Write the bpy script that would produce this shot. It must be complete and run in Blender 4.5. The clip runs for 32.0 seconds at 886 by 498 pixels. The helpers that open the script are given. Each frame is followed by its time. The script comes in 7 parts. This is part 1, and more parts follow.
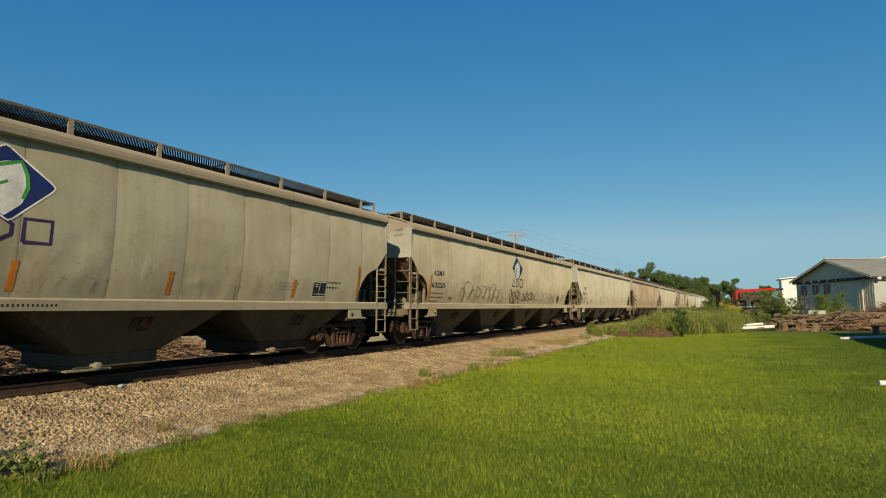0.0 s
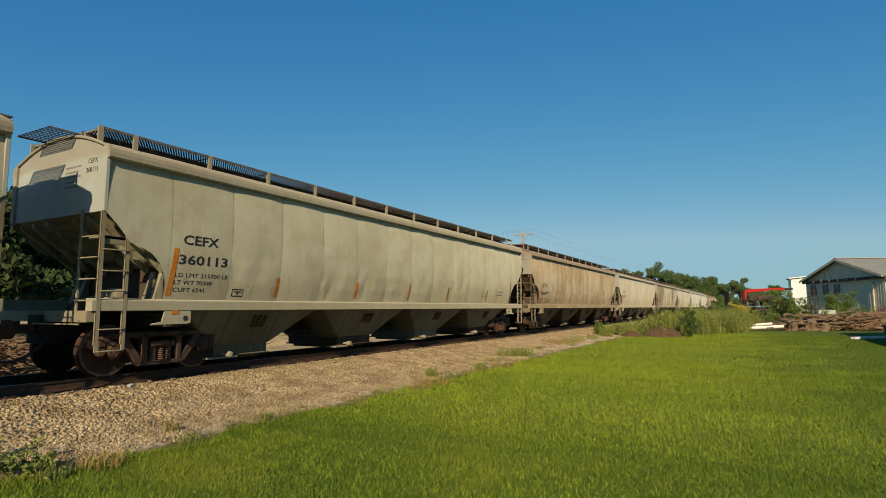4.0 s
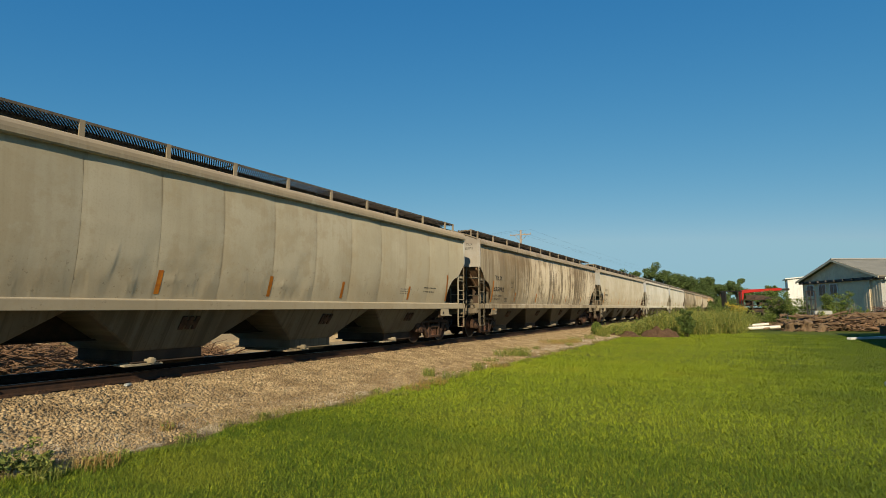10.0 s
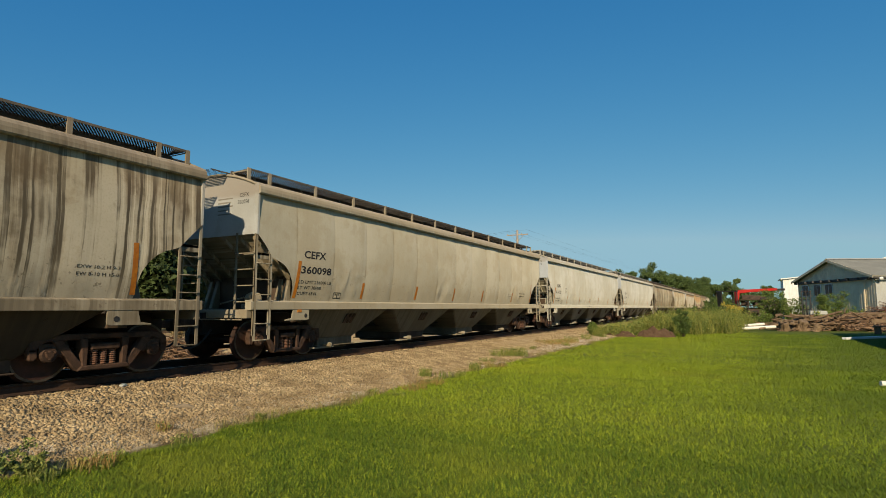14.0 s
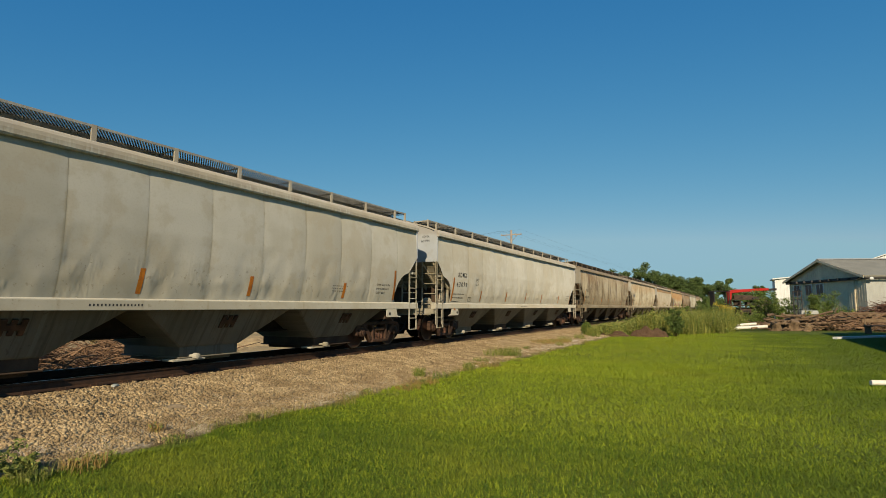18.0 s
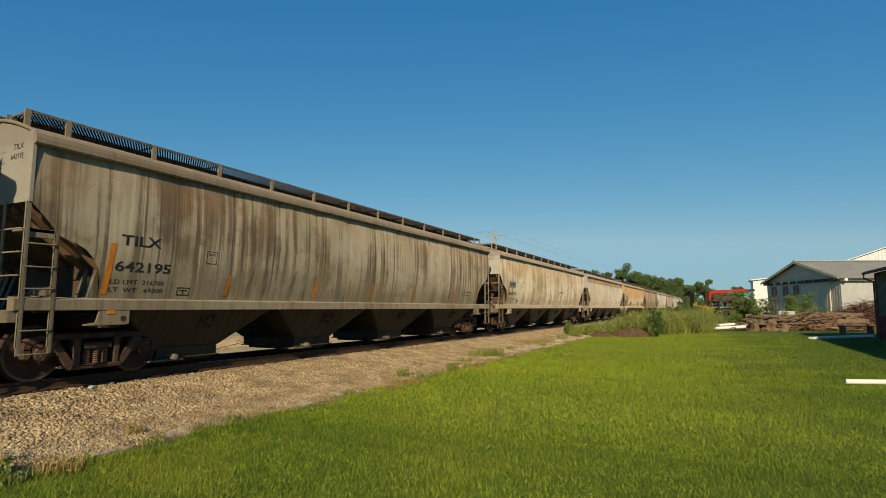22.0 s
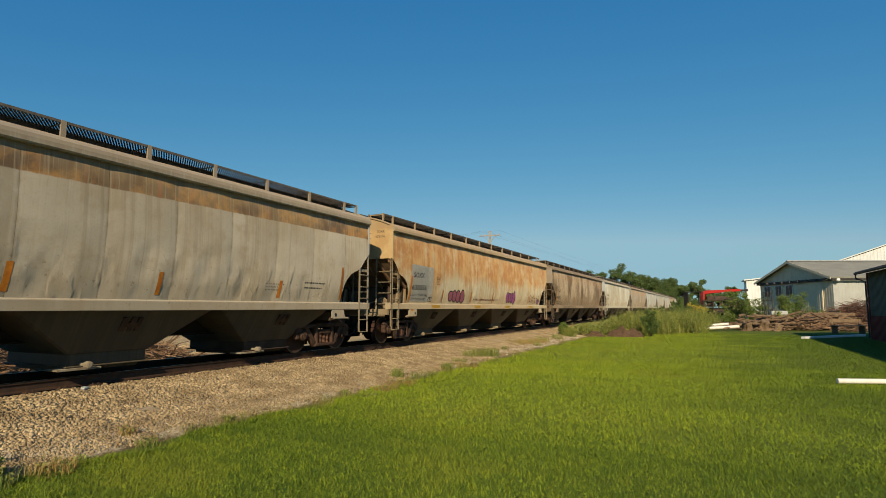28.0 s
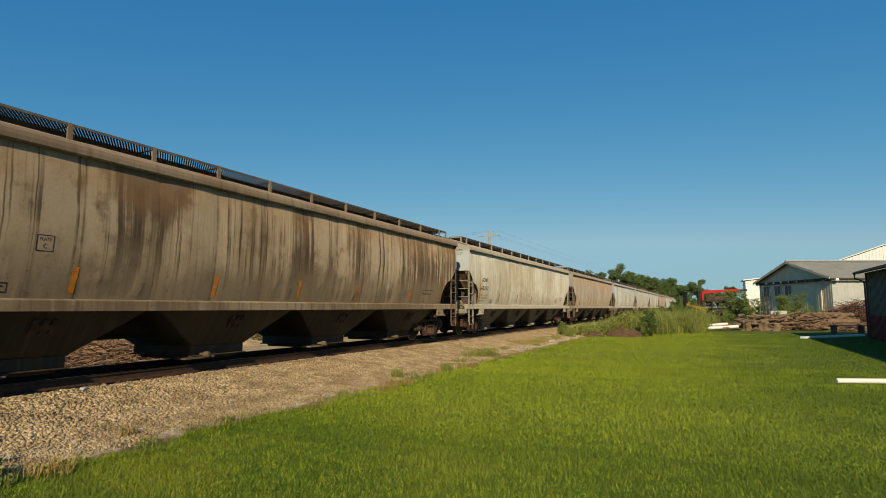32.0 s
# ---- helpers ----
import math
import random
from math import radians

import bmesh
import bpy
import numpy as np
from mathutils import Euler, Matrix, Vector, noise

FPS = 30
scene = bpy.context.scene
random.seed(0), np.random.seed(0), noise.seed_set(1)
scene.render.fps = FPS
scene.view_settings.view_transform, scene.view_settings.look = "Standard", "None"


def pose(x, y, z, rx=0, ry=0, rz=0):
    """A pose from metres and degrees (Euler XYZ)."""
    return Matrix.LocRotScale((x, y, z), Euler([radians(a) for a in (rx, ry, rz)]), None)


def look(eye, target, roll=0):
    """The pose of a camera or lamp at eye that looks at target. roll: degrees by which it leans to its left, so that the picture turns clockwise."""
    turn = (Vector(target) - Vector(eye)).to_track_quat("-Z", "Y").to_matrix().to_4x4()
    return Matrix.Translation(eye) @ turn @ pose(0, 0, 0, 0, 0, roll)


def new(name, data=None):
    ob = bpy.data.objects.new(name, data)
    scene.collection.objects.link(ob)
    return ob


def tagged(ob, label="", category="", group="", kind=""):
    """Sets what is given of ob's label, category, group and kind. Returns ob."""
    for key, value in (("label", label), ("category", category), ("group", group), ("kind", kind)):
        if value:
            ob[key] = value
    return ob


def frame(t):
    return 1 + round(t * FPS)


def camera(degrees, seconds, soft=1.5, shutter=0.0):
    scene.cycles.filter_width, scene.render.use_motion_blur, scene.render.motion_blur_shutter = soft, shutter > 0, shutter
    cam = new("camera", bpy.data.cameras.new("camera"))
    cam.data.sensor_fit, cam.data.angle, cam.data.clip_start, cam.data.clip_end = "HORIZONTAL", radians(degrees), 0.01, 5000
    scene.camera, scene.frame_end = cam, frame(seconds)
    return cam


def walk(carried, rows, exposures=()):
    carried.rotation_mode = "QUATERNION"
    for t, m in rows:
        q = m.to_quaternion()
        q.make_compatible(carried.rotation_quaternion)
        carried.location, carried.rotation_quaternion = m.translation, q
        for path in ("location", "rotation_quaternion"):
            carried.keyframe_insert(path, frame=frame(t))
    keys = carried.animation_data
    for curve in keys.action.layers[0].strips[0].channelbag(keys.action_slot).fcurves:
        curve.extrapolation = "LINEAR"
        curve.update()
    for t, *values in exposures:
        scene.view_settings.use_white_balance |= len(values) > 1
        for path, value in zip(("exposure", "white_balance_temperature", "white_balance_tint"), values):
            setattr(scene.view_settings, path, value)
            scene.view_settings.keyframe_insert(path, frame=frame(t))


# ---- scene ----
# The world: +Y runs along the track, the train rolls towards -Y, the lawn lies at z = 0.
cam = camera(77.89, 32.0, soft=0.9)
EYE = (0.0, 0.0, 1.75)
ROWS = [
    (0.0, 96.08, 0.05, 28.51), (0.5, 96.08, 0.06, 28.67), (1.0, 96.07, 0.12, 28.79), (1.5, 96.02, 0.05, 28.93), (2.0, 96.01, 0.03, 29.10),
    (2.5, 96.00, 0.02, 29.20), (3.0, 96.04, 0.06, 29.26), (3.5, 96.06, 0.07, 29.24), (5.5, 96.07, 0.06, 29.17), (6.0, 96.07, 0.08, 29.04),
    (6.5, 96.06, 0.06, 29.03), (7.0, 96.03, 0.02, 29.00), (7.5, 95.99, -0.03, 28.98), (8.0, 96.05, -0.02, 28.97), (8.5, 96.06, -0.01, 28.98),
    (9.0, 96.06, 0.00, 29.01), (9.5, 96.06, -0.02, 28.99), (10.0, 96.06, -0.01, 28.97), (10.5, 96.07, 0.00, 28.96), (11.0, 96.06, -0.00, 28.93),
    (11.5, 96.06, -0.01, 28.90), (12.0, 96.06, -0.01, 28.79), (12.5, 96.07, -0.00, 28.71), (13.0, 96.09, 0.03, 28.66), (13.5, 96.08, 0.05, 28.67),
    (14.0, 96.07, 0.00, 28.63), (14.5, 96.06, 0.01, 28.57), (16.5, 96.07, 0.04, 28.34), (17.0, 96.07, 0.02, 28.23), (17.5, 96.06, 0.02, 28.15),
    (18.0, 96.05, -0.00, 28.00), (18.5, 96.05, -0.03, 27.75), (19.0, 96.04, -0.05, 27.46), (19.5, 96.08, -0.06, 27.22), (20.0, 96.07, -0.07, 26.99),
    (20.5, 96.06, -0.10, 26.65), (21.0, 96.05, -0.10, 26.47), (21.5, 96.08, -0.06, 26.37), (22.0, 96.08, -0.05, 26.30), (22.5, 96.07, -0.06, 26.23),
    (23.0, 96.07, -0.05, 26.16), (23.5, 96.08, -0.04, 26.16), (24.0, 96.10, -0.01, 26.16), (24.5, 96.11, 0.01, 26.09), (25.0, 96.12, 0.02, 26.02),
    (25.5, 96.08, -0.03, 25.97), (27.5, 96.10, 0.02, 25.80), (28.0, 96.10, 0.00, 25.77), (28.5, 96.10, 0.00, 25.67), (29.0, 96.12, 0.02, 25.55),
    (29.5, 96.14, 0.04, 25.54), (30.0, 96.12, 0.04, 25.61), (30.5, 96.12, 0.04, 25.64), (31.0, 96.14, 0.06, 25.64), (31.5, 96.15, 0.03, 25.66),
    (32.0, 96.12, 0.05, 25.70),
]
walk(cam, [(t, pose(*EYE, rx, ry, rz)) for t, rx, ry, rz in ROWS], exposures=[(0.0, 0.27), (15.5, 0.27), (17.2, 0.21), (20.9, 0.20), (22.0, 0.27), (32.0, 0.27)])

# ---- light ----
SUN_WAY = Vector((-0.36, 1.0, -0.53)).normalized()
world = bpy.data.worlds.new("world")
scene.world = world
world.use_nodes = True
wn = world.node_tree.nodes
sky = wn.new("ShaderNodeTexSky")
sky.sky_type = "NISHITA"
sky.sun_disc = False
sky.sun_elevation = math.asin(-SUN_WAY.z)
sky.sun_rotation = math.atan2(-SUN_WAY.x, -SUN_WAY.y)
sky.air_density, sky.dust_density, sky.ozone_density = 1.0, 0.35, 3.0
wn["Background"].inputs[1].default_value = 0.075
split, join = wn.new("ShaderNodeSeparateColor"), wn.new("ShaderNodeCombineColor")
world.node_tree.links.new(sky.outputs[0], split.inputs[0])
# a clear evening sky: deep blue overhead, pale at the horizon
for k, (power, gain, most) in enumerate(((1.5, 0.335, 4.5), (0.763, 1.254, 6.9), (0.41, 2.766, 8.5))):
    lim, pw, sc = (wn.new("ShaderNodeMath") for _ in range(3))
    lim.operation, pw.operation, sc.operation = "MINIMUM", "POWER", "MULTIPLY"
    lim.inputs[1].default_value, pw.inputs[1].default_value, sc.inputs[1].default_value = most, power, gain
    world.node_tree.links.new(split.outputs[k], lim.inputs[0])
    world.node_tree.links.new(lim.outputs[0], pw.inputs[0])
    world.node_tree.links.new(pw.outputs[0], sc.inputs[0])
    world.node_tree.links.new(sc.outputs[0], join.inputs[k])
world.node_tree.links.new(join.outputs[0], wn["Background"].inputs[0])
sun = new("sun", bpy.data.lights.new("sun", "SUN"))
sun.data.energy, sun.data.angle, sun.data.color = 5.0, radians(0.6), (1.0, 0.80, 0.54)
sun.matrix_world = look((40, -60, 50), Vector((40, -60, 50)) + SUN_WAY)

# ---- materials ----
CAR = 20.67          # length of a railway car, coupler to coupler
N_SHEETS = 12
SHEET_W = (CAR - 2 * 1.95) / N_SHEETS


def base_mat(name, rough=0.7, metal=0.0):
    m = bpy.data.materials.new(name)
    m.use_nodes = True
    nt = m.node_tree
    b = nt.nodes["Principled BSDF"]
    b.inputs["Roughness"].default_value = rough
    b.inputs["Metallic"].default_value = metal
    b.inputs["Specular IOR Level"].default_value = 0.3
    return m, nt, b


def mapped(nt, scale, ob=None, world_space=False, offset=(0, 0, 0)):
    if world_space:
        src = nt.nodes.new("ShaderNodeNewGeometry").outputs["Position"]
    else:
        tc = nt.nodes.new("ShaderNodeTexCoord")
        tc.object = ob
        src = tc.outputs["Object"]
    mp = nt.nodes.new("ShaderNodeMapping")
    mp.inputs["Scale"].default_value = scale
    mp.inputs["Location"].default_value = offset
    nt.links.new(src, mp.inputs["Vector"])
    return mp.outputs[0]


def tex(nt, vec, scale, detail=4.0, rough=0.6):
    n = nt.nodes.new("ShaderNodeTexNoise")
    n.inputs["Scale"].default_value, n.inputs["Detail"].default_value, n.inputs["Roughness"].default_value = scale, detail, rough
    nt.links.new(vec, n.inputs["Vector"])
    return n.outputs[0]


def ramp(nt, fac, lo, hi, a=0.0, b=1.0):
    n = nt.nodes.new("ShaderNodeMapRange")
    n.interpolation_type = "SMOOTHSTEP"
    for k, v in zip(("From Min", "From Max", "To Min", "To Max"), (lo, hi, a, b)):
        n.inputs[k].default_value = v
    nt.links.new(fac, n.inputs["Value"])
    return n.outputs[0]


def mix(nt, fac, a, b, mode="MIX"):
    n = nt.nodes.new("ShaderNodeMix")
    n.data_type, n.blend_type = "RGBA", mode
    for sock, v in ((n.inputs[0], fac), (n.inputs[6], a), (n.inputs[7], b)):
        if isinstance(v, bpy.types.NodeSocket):
            nt.links.new(v, sock)
        elif isinstance(v, (int, float)):
            sock.default_value = v
        else:
            sock.default_value = (*v, 1.0)
    return n.outputs[2]


def mul(nt, a, b, op="MULTIPLY"):
    n = nt.nodes.new("ShaderNodeMath")
    n.operation = op
    for sock, v in zip(n.inputs, (a, b)):
        if isinstance(v, bpy.types.NodeSocket):
            nt.links.new(v, sock)
        else:
            sock.default_value = v
    return n.outputs[0]


def bump(nt, b, height, strength, dist=0.02):
    n = nt.nodes.new("ShaderNodeBump")
    n.inputs["Strength"].default_value, n.inputs["Distance"].default_value = strength, dist
    nt.links.new(height, n.inputs["Height"])
    nt.links.new(n.outputs[0], b.inputs["Normal"])


def plain(name, col, col2=None, rough=0.75, metal=0.0, scale=6.0, fine=60.0, bumpy=0.25, per_object=0.0, island=0.0, stretch=(1, 1, 1)):
    """A surface of two tones in patches, with fine grain and relief; pieces may differ a little from one another."""
    m, nt, b = base_mat(name, rough, metal)
    col2 = col2 or tuple(c * 0.6 for c in col)
    vec = mapped(nt, stretch)
    big, small = tex(nt, vec, scale), tex(nt, vec, fine, 3.0)
    c = mix(nt, ramp(nt, big, 0.35, 0.68), col, col2)
    c = mix(nt, ramp(nt, small, 0.3, 0.75, 0.0, 0.45), c, tuple(x * 0.55 for x in col))
    if per_object:
        r = nt.nodes.new("ShaderNodeObjectInfo").outputs["Random"]
        c = mix(nt, mul(nt, r, per_object), c, col2)
    if island:
        r = nt.nodes.new("ShaderNodeNewGeometry").outputs["Random Per Island"]
        c = mix(nt, mul(nt, r, island), c, col2)
    nt.links.new(c, b.inputs["Base Color"])
    bump(nt, b, small, bumpy, 0.01)
    return m


M_STEEL_DARK = plain("dark_steel", (0.022, 0.018, 0.015), (0.04, 0.027, 0.02), 0.75, 0.2)
M_CAST = plain("cast_iron", (0.085, 0.048, 0.03), (0.035, 0.022, 0.015), 0.8, 0.1, 5, 40, 0.5)
M_WHEEL = plain("wheel_steel", (0.075, 0.035, 0.024), (0.03, 0.02, 0.015), 0.7, 0.2, 4, 30)
M_TREAD = plain("bright_tread", (0.14, 0.12, 0.10), (0.08, 0.065, 0.05), 0.4, 0.6, 8, 80, 0.05)
M_SPRING = plain("rusty_spring", (0.2, 0.1, 0.06), (0.12, 0.07, 0.05), 0.75, 0.1)
M_RUBBER = plain("black_rubber", (0.02, 0.02, 0.02), (0.03, 0.028, 0.025), 0.6)
# under-body grime, made darker still: the shade there is put into the colour
M_GRIME_SHADE = plain("grimy_shaded_steel", (0.075, 0.052, 0.034), (0.04, 0.028, 0.02), 0.85, 0, 2.0, 30, 0.3)
M_SLOPE = plain("rust_stained_slope_plate", (0.2, 0.13, 0.075), (0.10, 0.06, 0.035), 0.8, 0, 2.0, 30, 0.3)
M_GRATE = plain("galvanised_grating", (0.15, 0.13, 0.105), (0.095, 0.08, 0.062), 0.7, 0.1)
M_GRATE_PALE = plain("pale_grating", (0.42, 0.41, 0.36), (0.30, 0.29, 0.25), 0.6, 0.2)
M_BLACK = plain("black_lettering", (0.018, 0.017, 0.018), (0.04, 0.04, 0.04), 0.6)
M_NAVY = plain("navy_vinyl", (0.012, 0.024, 0.12), (0.02, 0.03, 0.1), 0.5)
M_LOGO_WHITE = plain("white_vinyl", (0.75, 0.74, 0.68), (0.6, 0.58, 0.5), 0.5)
M_LOGO_GREEN = plain("green_vinyl", (0.06, 0.3, 0.04), (0.05, 0.2, 0.04), 0.5)
M_PURPLE = plain("purple_vinyl", (0.05, 0.025, 0.09), (0.04, 0.03, 0.06), 0.5)
M_ORANGE = plain("orange_reflective_strip", (0.55, 0.2, 0.02), (0.4, 0.12, 0.02), 0.45, 0.0, 10, 90, 0.1)
M_YELLOW_STRIP = plain("yellow_reflective_strip", (0.58, 0.34, 0.03), (0.45, 0.24, 0.03), 0.45, 0.0, 10, 90, 0.1)
M_PATCH = plain("grey_repaint_patch", (0.3, 0.3, 0.28), (0.24, 0.24, 0.22), 0.6)
M_PINK = plain("pink_spray_paint", (0.42, 0.13, 0.17), (0.3, 0.09, 0.13), 0.6)
M_VIOLET = plain("magenta_spray_paint", (0.46, 0.12, 0.32), (0.34, 0.09, 0.26), 0.6)
M_GREYSPRAY = plain("faded_spray_paint", (0.16, 0.15, 0.13), (0.24, 0.22, 0.18), 0.7)
M_WHITESPRAY = plain("white_spray_paint", (0.46, 0.43, 0.35), (0.38, 0.35, 0.28), 0.7)
M_RAIL = plain("rail_steel", (0.055, 0.035, 0.025), (0.09, 0.05, 0.03), 0.7, 0.3, 6, 50)
M_RAILTOP = plain("polished_railhead", (0.4, 0.38, 0.35), (0.25, 0.22, 0.2), 0.3, 0.9, 8, 80, 0.05)
M_TIE = plain("creosoted_timber", (0.04, 0.028, 0.02), (0.075, 0.055, 0.04), 0.9, 0, 3, 30, 0.6, 0.6)


def car_paint(name, root, seed, base, streak, amount, rust=0.0, rust_z=3.1, top_rust=0.0, low=0.0, soot_to=0.0, dent=0.5, mottled=0.35):
    """Weathered hopper paint: run-down streaks, grime patches, rust, and creased plate, in the car's own space."""
    m, nt, b = base_mat(name, 0.6)
    b.inputs["Specular IOR Level"].default_value = 0.4
    b.inputs["Diffuse Roughness"].default_value = 0.9
    amount = amount ** 1.6 if amount < 0.6 else amount * 0.9
    warm = (1.0, 1.0, 1.01)
    base, streak = tuple(a * w for a, w in zip(base, warm)), tuple(a * w for a, w in zip(streak, (1.05, 1.0, 0.84)))
    off = (seed * 3.7, seed * 7.1, seed * 1.3)
    # runs wander a little on their way down
    v_all = mapped(nt, (1, 1, 1), root, offset=off)
    wob = nt.nodes.new("ShaderNodeVectorMath")
    wob.operation = "MULTIPLY_ADD"
    swirl = nt.nodes.new("ShaderNodeTexNoise")
    swirl.inputs["Scale"].default_value, swirl.inputs["Detail"].default_value = 0.9, 3.0
    nt.links.new(v_all, swirl.inputs["Vector"])
    nt.links.new(swirl.outputs["Color"], wob.inputs[0])
    wob.inputs[1].default_value = (0.0, 0.13, 0.5)
    nt.links.new(v_all, wob.inputs[2])

    def field(sy, sz, detail=4, rough=0.6):
        mp = nt.nodes.new("ShaderNodeMapping")
        mp.inputs["Scale"].default_value = (0.3, sy, sz)
        nt.links.new(wob.outputs[0], mp.inputs["Vector"])
        return tex(nt, mp.outputs[0], 1.0, detail, rough)

    broad, mid, fine = field(1.1, 0.11, 4, 0.6), field(4.2, 0.14, 5, 0.65), field(17.0, 0.35, 4, 0.6)
    line = field(8.5, 0.07, 3, 0.55)
    cloud, patch, grain = tex(nt, v_all, 0.45, 5, 0.6), tex(nt, v_all, 1.7, 5, 0.65), tex(nt, v_all, 28.0, 4, 0.7)
    region = field(0.45, 0.35, 5, 0.62)
    sep = nt.nodes.new("ShaderNodeSeparateXYZ")
    nt.links.new(mapped(nt, (1, 1, 1), root), sep.inputs[0])
    z = sep.outputs[2]
    brown = tuple(0.5 * a + 0.5 * t for a, t in zip(streak, (0.25, 0.17, 0.08)))
    pale = tuple(min(0.68, a * 1.28) for a in base)
    c = mix(nt, ramp(nt, cloud, 0.40, 0.60, 0.0, mottled * 1.6), base, tuple(x * y for x, y in zip(base, (0.74, 0.72, 0.66))))
    c = mix(nt, ramp(nt, mul(nt, patch, mul(nt, broad, 0.6), "ADD"), 0.78, 0.92, 0.0, 0.5), c, tuple(x * y for x, y in zip(base, (0.80, 0.74, 0.64))))
    # one field of runs at three widths, gathered in some stretches and scarce in others
    run = mul(nt, mul(nt, mul(nt, broad, 0.42), mul(nt, mid, 0.40), "ADD"), mul(nt, mul(nt, fine, 0.18), mul(nt, region, 0.55), "ADD"), "ADD")
    wet = mul(nt, mul(nt, mul(nt, mid, 0.45), mul(nt, fine, 0.30), "ADD"), mul(nt, mul(nt, region, -0.3), mul(nt, broad, 0.25), "ADD"), "ADD")
    c = mix(nt, mul(nt, ramp(nt, run, 0.70, 0.82), amount * 0.6), c, brown)
    c = mix(nt, mul(nt, ramp(nt, wet, 0.36, 0.42), amount * 0.6), c, pale)
    c = mix(nt, mul(nt, ramp(nt, run, 0.765, 0.86), amount), c, streak)
    c = mix(nt, mul(nt, mul(nt, ramp(nt, run, 0.74, 0.82), ramp(nt, fine, 0.44, 0.74)), amount * 0.7), c, tuple(x * 0.5 for x in streak))
    # long narrow runs, dark and washed-out ones
    c = mix(nt, mul(nt, mul(nt, ramp(nt, line, 0.54, 0.60), ramp(nt, run, 0.66, 0.76, 0.1, 1.0)), min(1.0, amount * 1.05)), c, tuple(x * 0.5 for x in streak))
    c = mix(nt, mul(nt, mul(nt, ramp(nt, line, 0.43, 0.37), ramp(nt, broad, 0.40, 0.55)), min(1.0, amount * 0.85)), c, pale)
    soot = mul(nt, ramp(nt, mul(nt, region, mul(nt, patch, 0.5), "ADD"), 0.745, 0.86), ramp(nt, mid, 0.35, 0.6, 0.4, 1.0))
    c = mix(nt, mul(nt, soot, amount * 0.85), c, tuple(x * 0.75 for x in streak))
    high = ramp(nt, mul(nt, z, mul(nt, mid, 1.6), "ADD"), 3.9, 4.9)
    c = mix(nt, mul(nt, mul(nt, high, ramp(nt, patch, 0.42, 0.65)), amount * 0.5), c, tuple(x * 0.8 for x in streak))
    blotch = ramp(nt, tex(nt, v_all, 3.4, 6, 0.75), 0.56, 0.70)
    c = mix(nt, mul(nt, mul(nt, blotch, ramp(nt, z, 2.5, 1.5, 0.05, 0.6)), 0.15 + 0.5 * amount), c, tuple(x * 0.62 for x in streak))
    if soot_to:
        near_end = ramp(nt, mul(nt, sep.outputs[1], mul(nt, mul(nt, region, 5.0), mul(nt, patch, 3.0), "ADD"), "ADD"), soot_to + 6.2, soot_to + 1.8)
        c = mix(nt, mul(nt, near_end, ramp(nt, mid, 0.3, 0.6, 0.45, 0.9)), c, tuple(x * 1.1 for x in streak))
    if rust:
        lvl = mul(nt, z, mul(nt, mul(nt, mul(nt, mid, 1.1), mul(nt, region, 1.5), "ADD"), mul(nt, fine, 0.5), "ADD"), "ADD")
        mask = mul(nt, ramp(nt, lvl, rust_z + 1.20, rust_z + 1.85), ramp(nt, mul(nt, patch, mul(nt, broad, 0.7), "ADD"), 0.62, 0.86, 0.35, 1.0))
        tone = mix(nt, ramp(nt, mul(nt, mul(nt, mid, 0.4), mul(nt, patch, 0.6), "ADD"), 0.42, 0.58), (0.42, 0.26, 0.10), (0.31, 0.15, 0.045))
        tone = mix(nt, ramp(nt, cloud, 0.5, 0.64, 0.0, 0.55), tone, (0.40, 0.33, 0.19))
        tone = mix(nt, ramp(nt, fine, 0.54, 0.72, 0.0, 0.35), tone, (0.17, 0.085, 0.04))
        c = mix(nt, mul(nt, mask, rust), c, tone)
    if top_rust:
        lvl = ramp(nt, mul(nt, z, mul(nt, mid, 0.05), "ADD"), 3.33, 3.36)
        tone = mix(nt, ramp(nt, patch, 0.40, 0.60), (0.33, 0.175, 0.05), (0.13, 0.085, 0.045))
        tone = mix(nt, ramp(nt, cloud, 0.45, 0.6, 0.0, 0.3), tone, (0.36, 0.27, 0.14))
        tone = mix(nt, ramp(nt, fine, 0.52, 0.68, 0.0, 0.5), tone, (0.38, 0.32, 0.2))
        tone = mix(nt, ramp(nt, mid, 0.56, 0.68, 0.0, 0.7), tone, (0.30, 0.11, 0.035))
        c = mix(nt, mul(nt, lvl, top_rust), c, tone)
    if low:
        lvl = ramp(nt, mul(nt, z, mul(nt, patch, 1.1), "SUBTRACT"), 2.05, 1.15)
        c = mix(nt, mul(nt, lvl, low), c, tuple(0.35 * x + 0.45 * y for x, y in zip(base, streak)))
    edge = ramp(nt, mul(nt, z, mul(nt, fine, 0.5), "ADD"), 3.98, 4.12)
    c = mix(nt, mul(nt, edge, 0.5), c, (0.19, 0.135, 0.085))
    spots = mul(nt, ramp(nt, tex(nt, v_all, 9.0, 3, 0.7), 0.62, 0.68), ramp(nt, z, 2.5, 1.6, 0.0, 0.6))
    c = mix(nt, spots, c, tuple(x * 0.4 for x in streak))
    c = mix(nt, ramp(nt, grain, 0.45, 0.8, 0.0, 0.22), c, tuple(x * 0.6 for x in streak))
    # dust and soot under the eave and above the sill
    eave = ramp(nt, mul(nt, z, mul(nt, mid, 0.9), "ADD"), 3.85, 4.35, 0.0, 0.5)
    c = mix(nt, mul(nt, eave, ramp(nt, broad, 0.35, 0.6, 0.35, 1.0)), c, tuple(0.5 * x + 0.5 * y for x, y in zip(base, streak)))
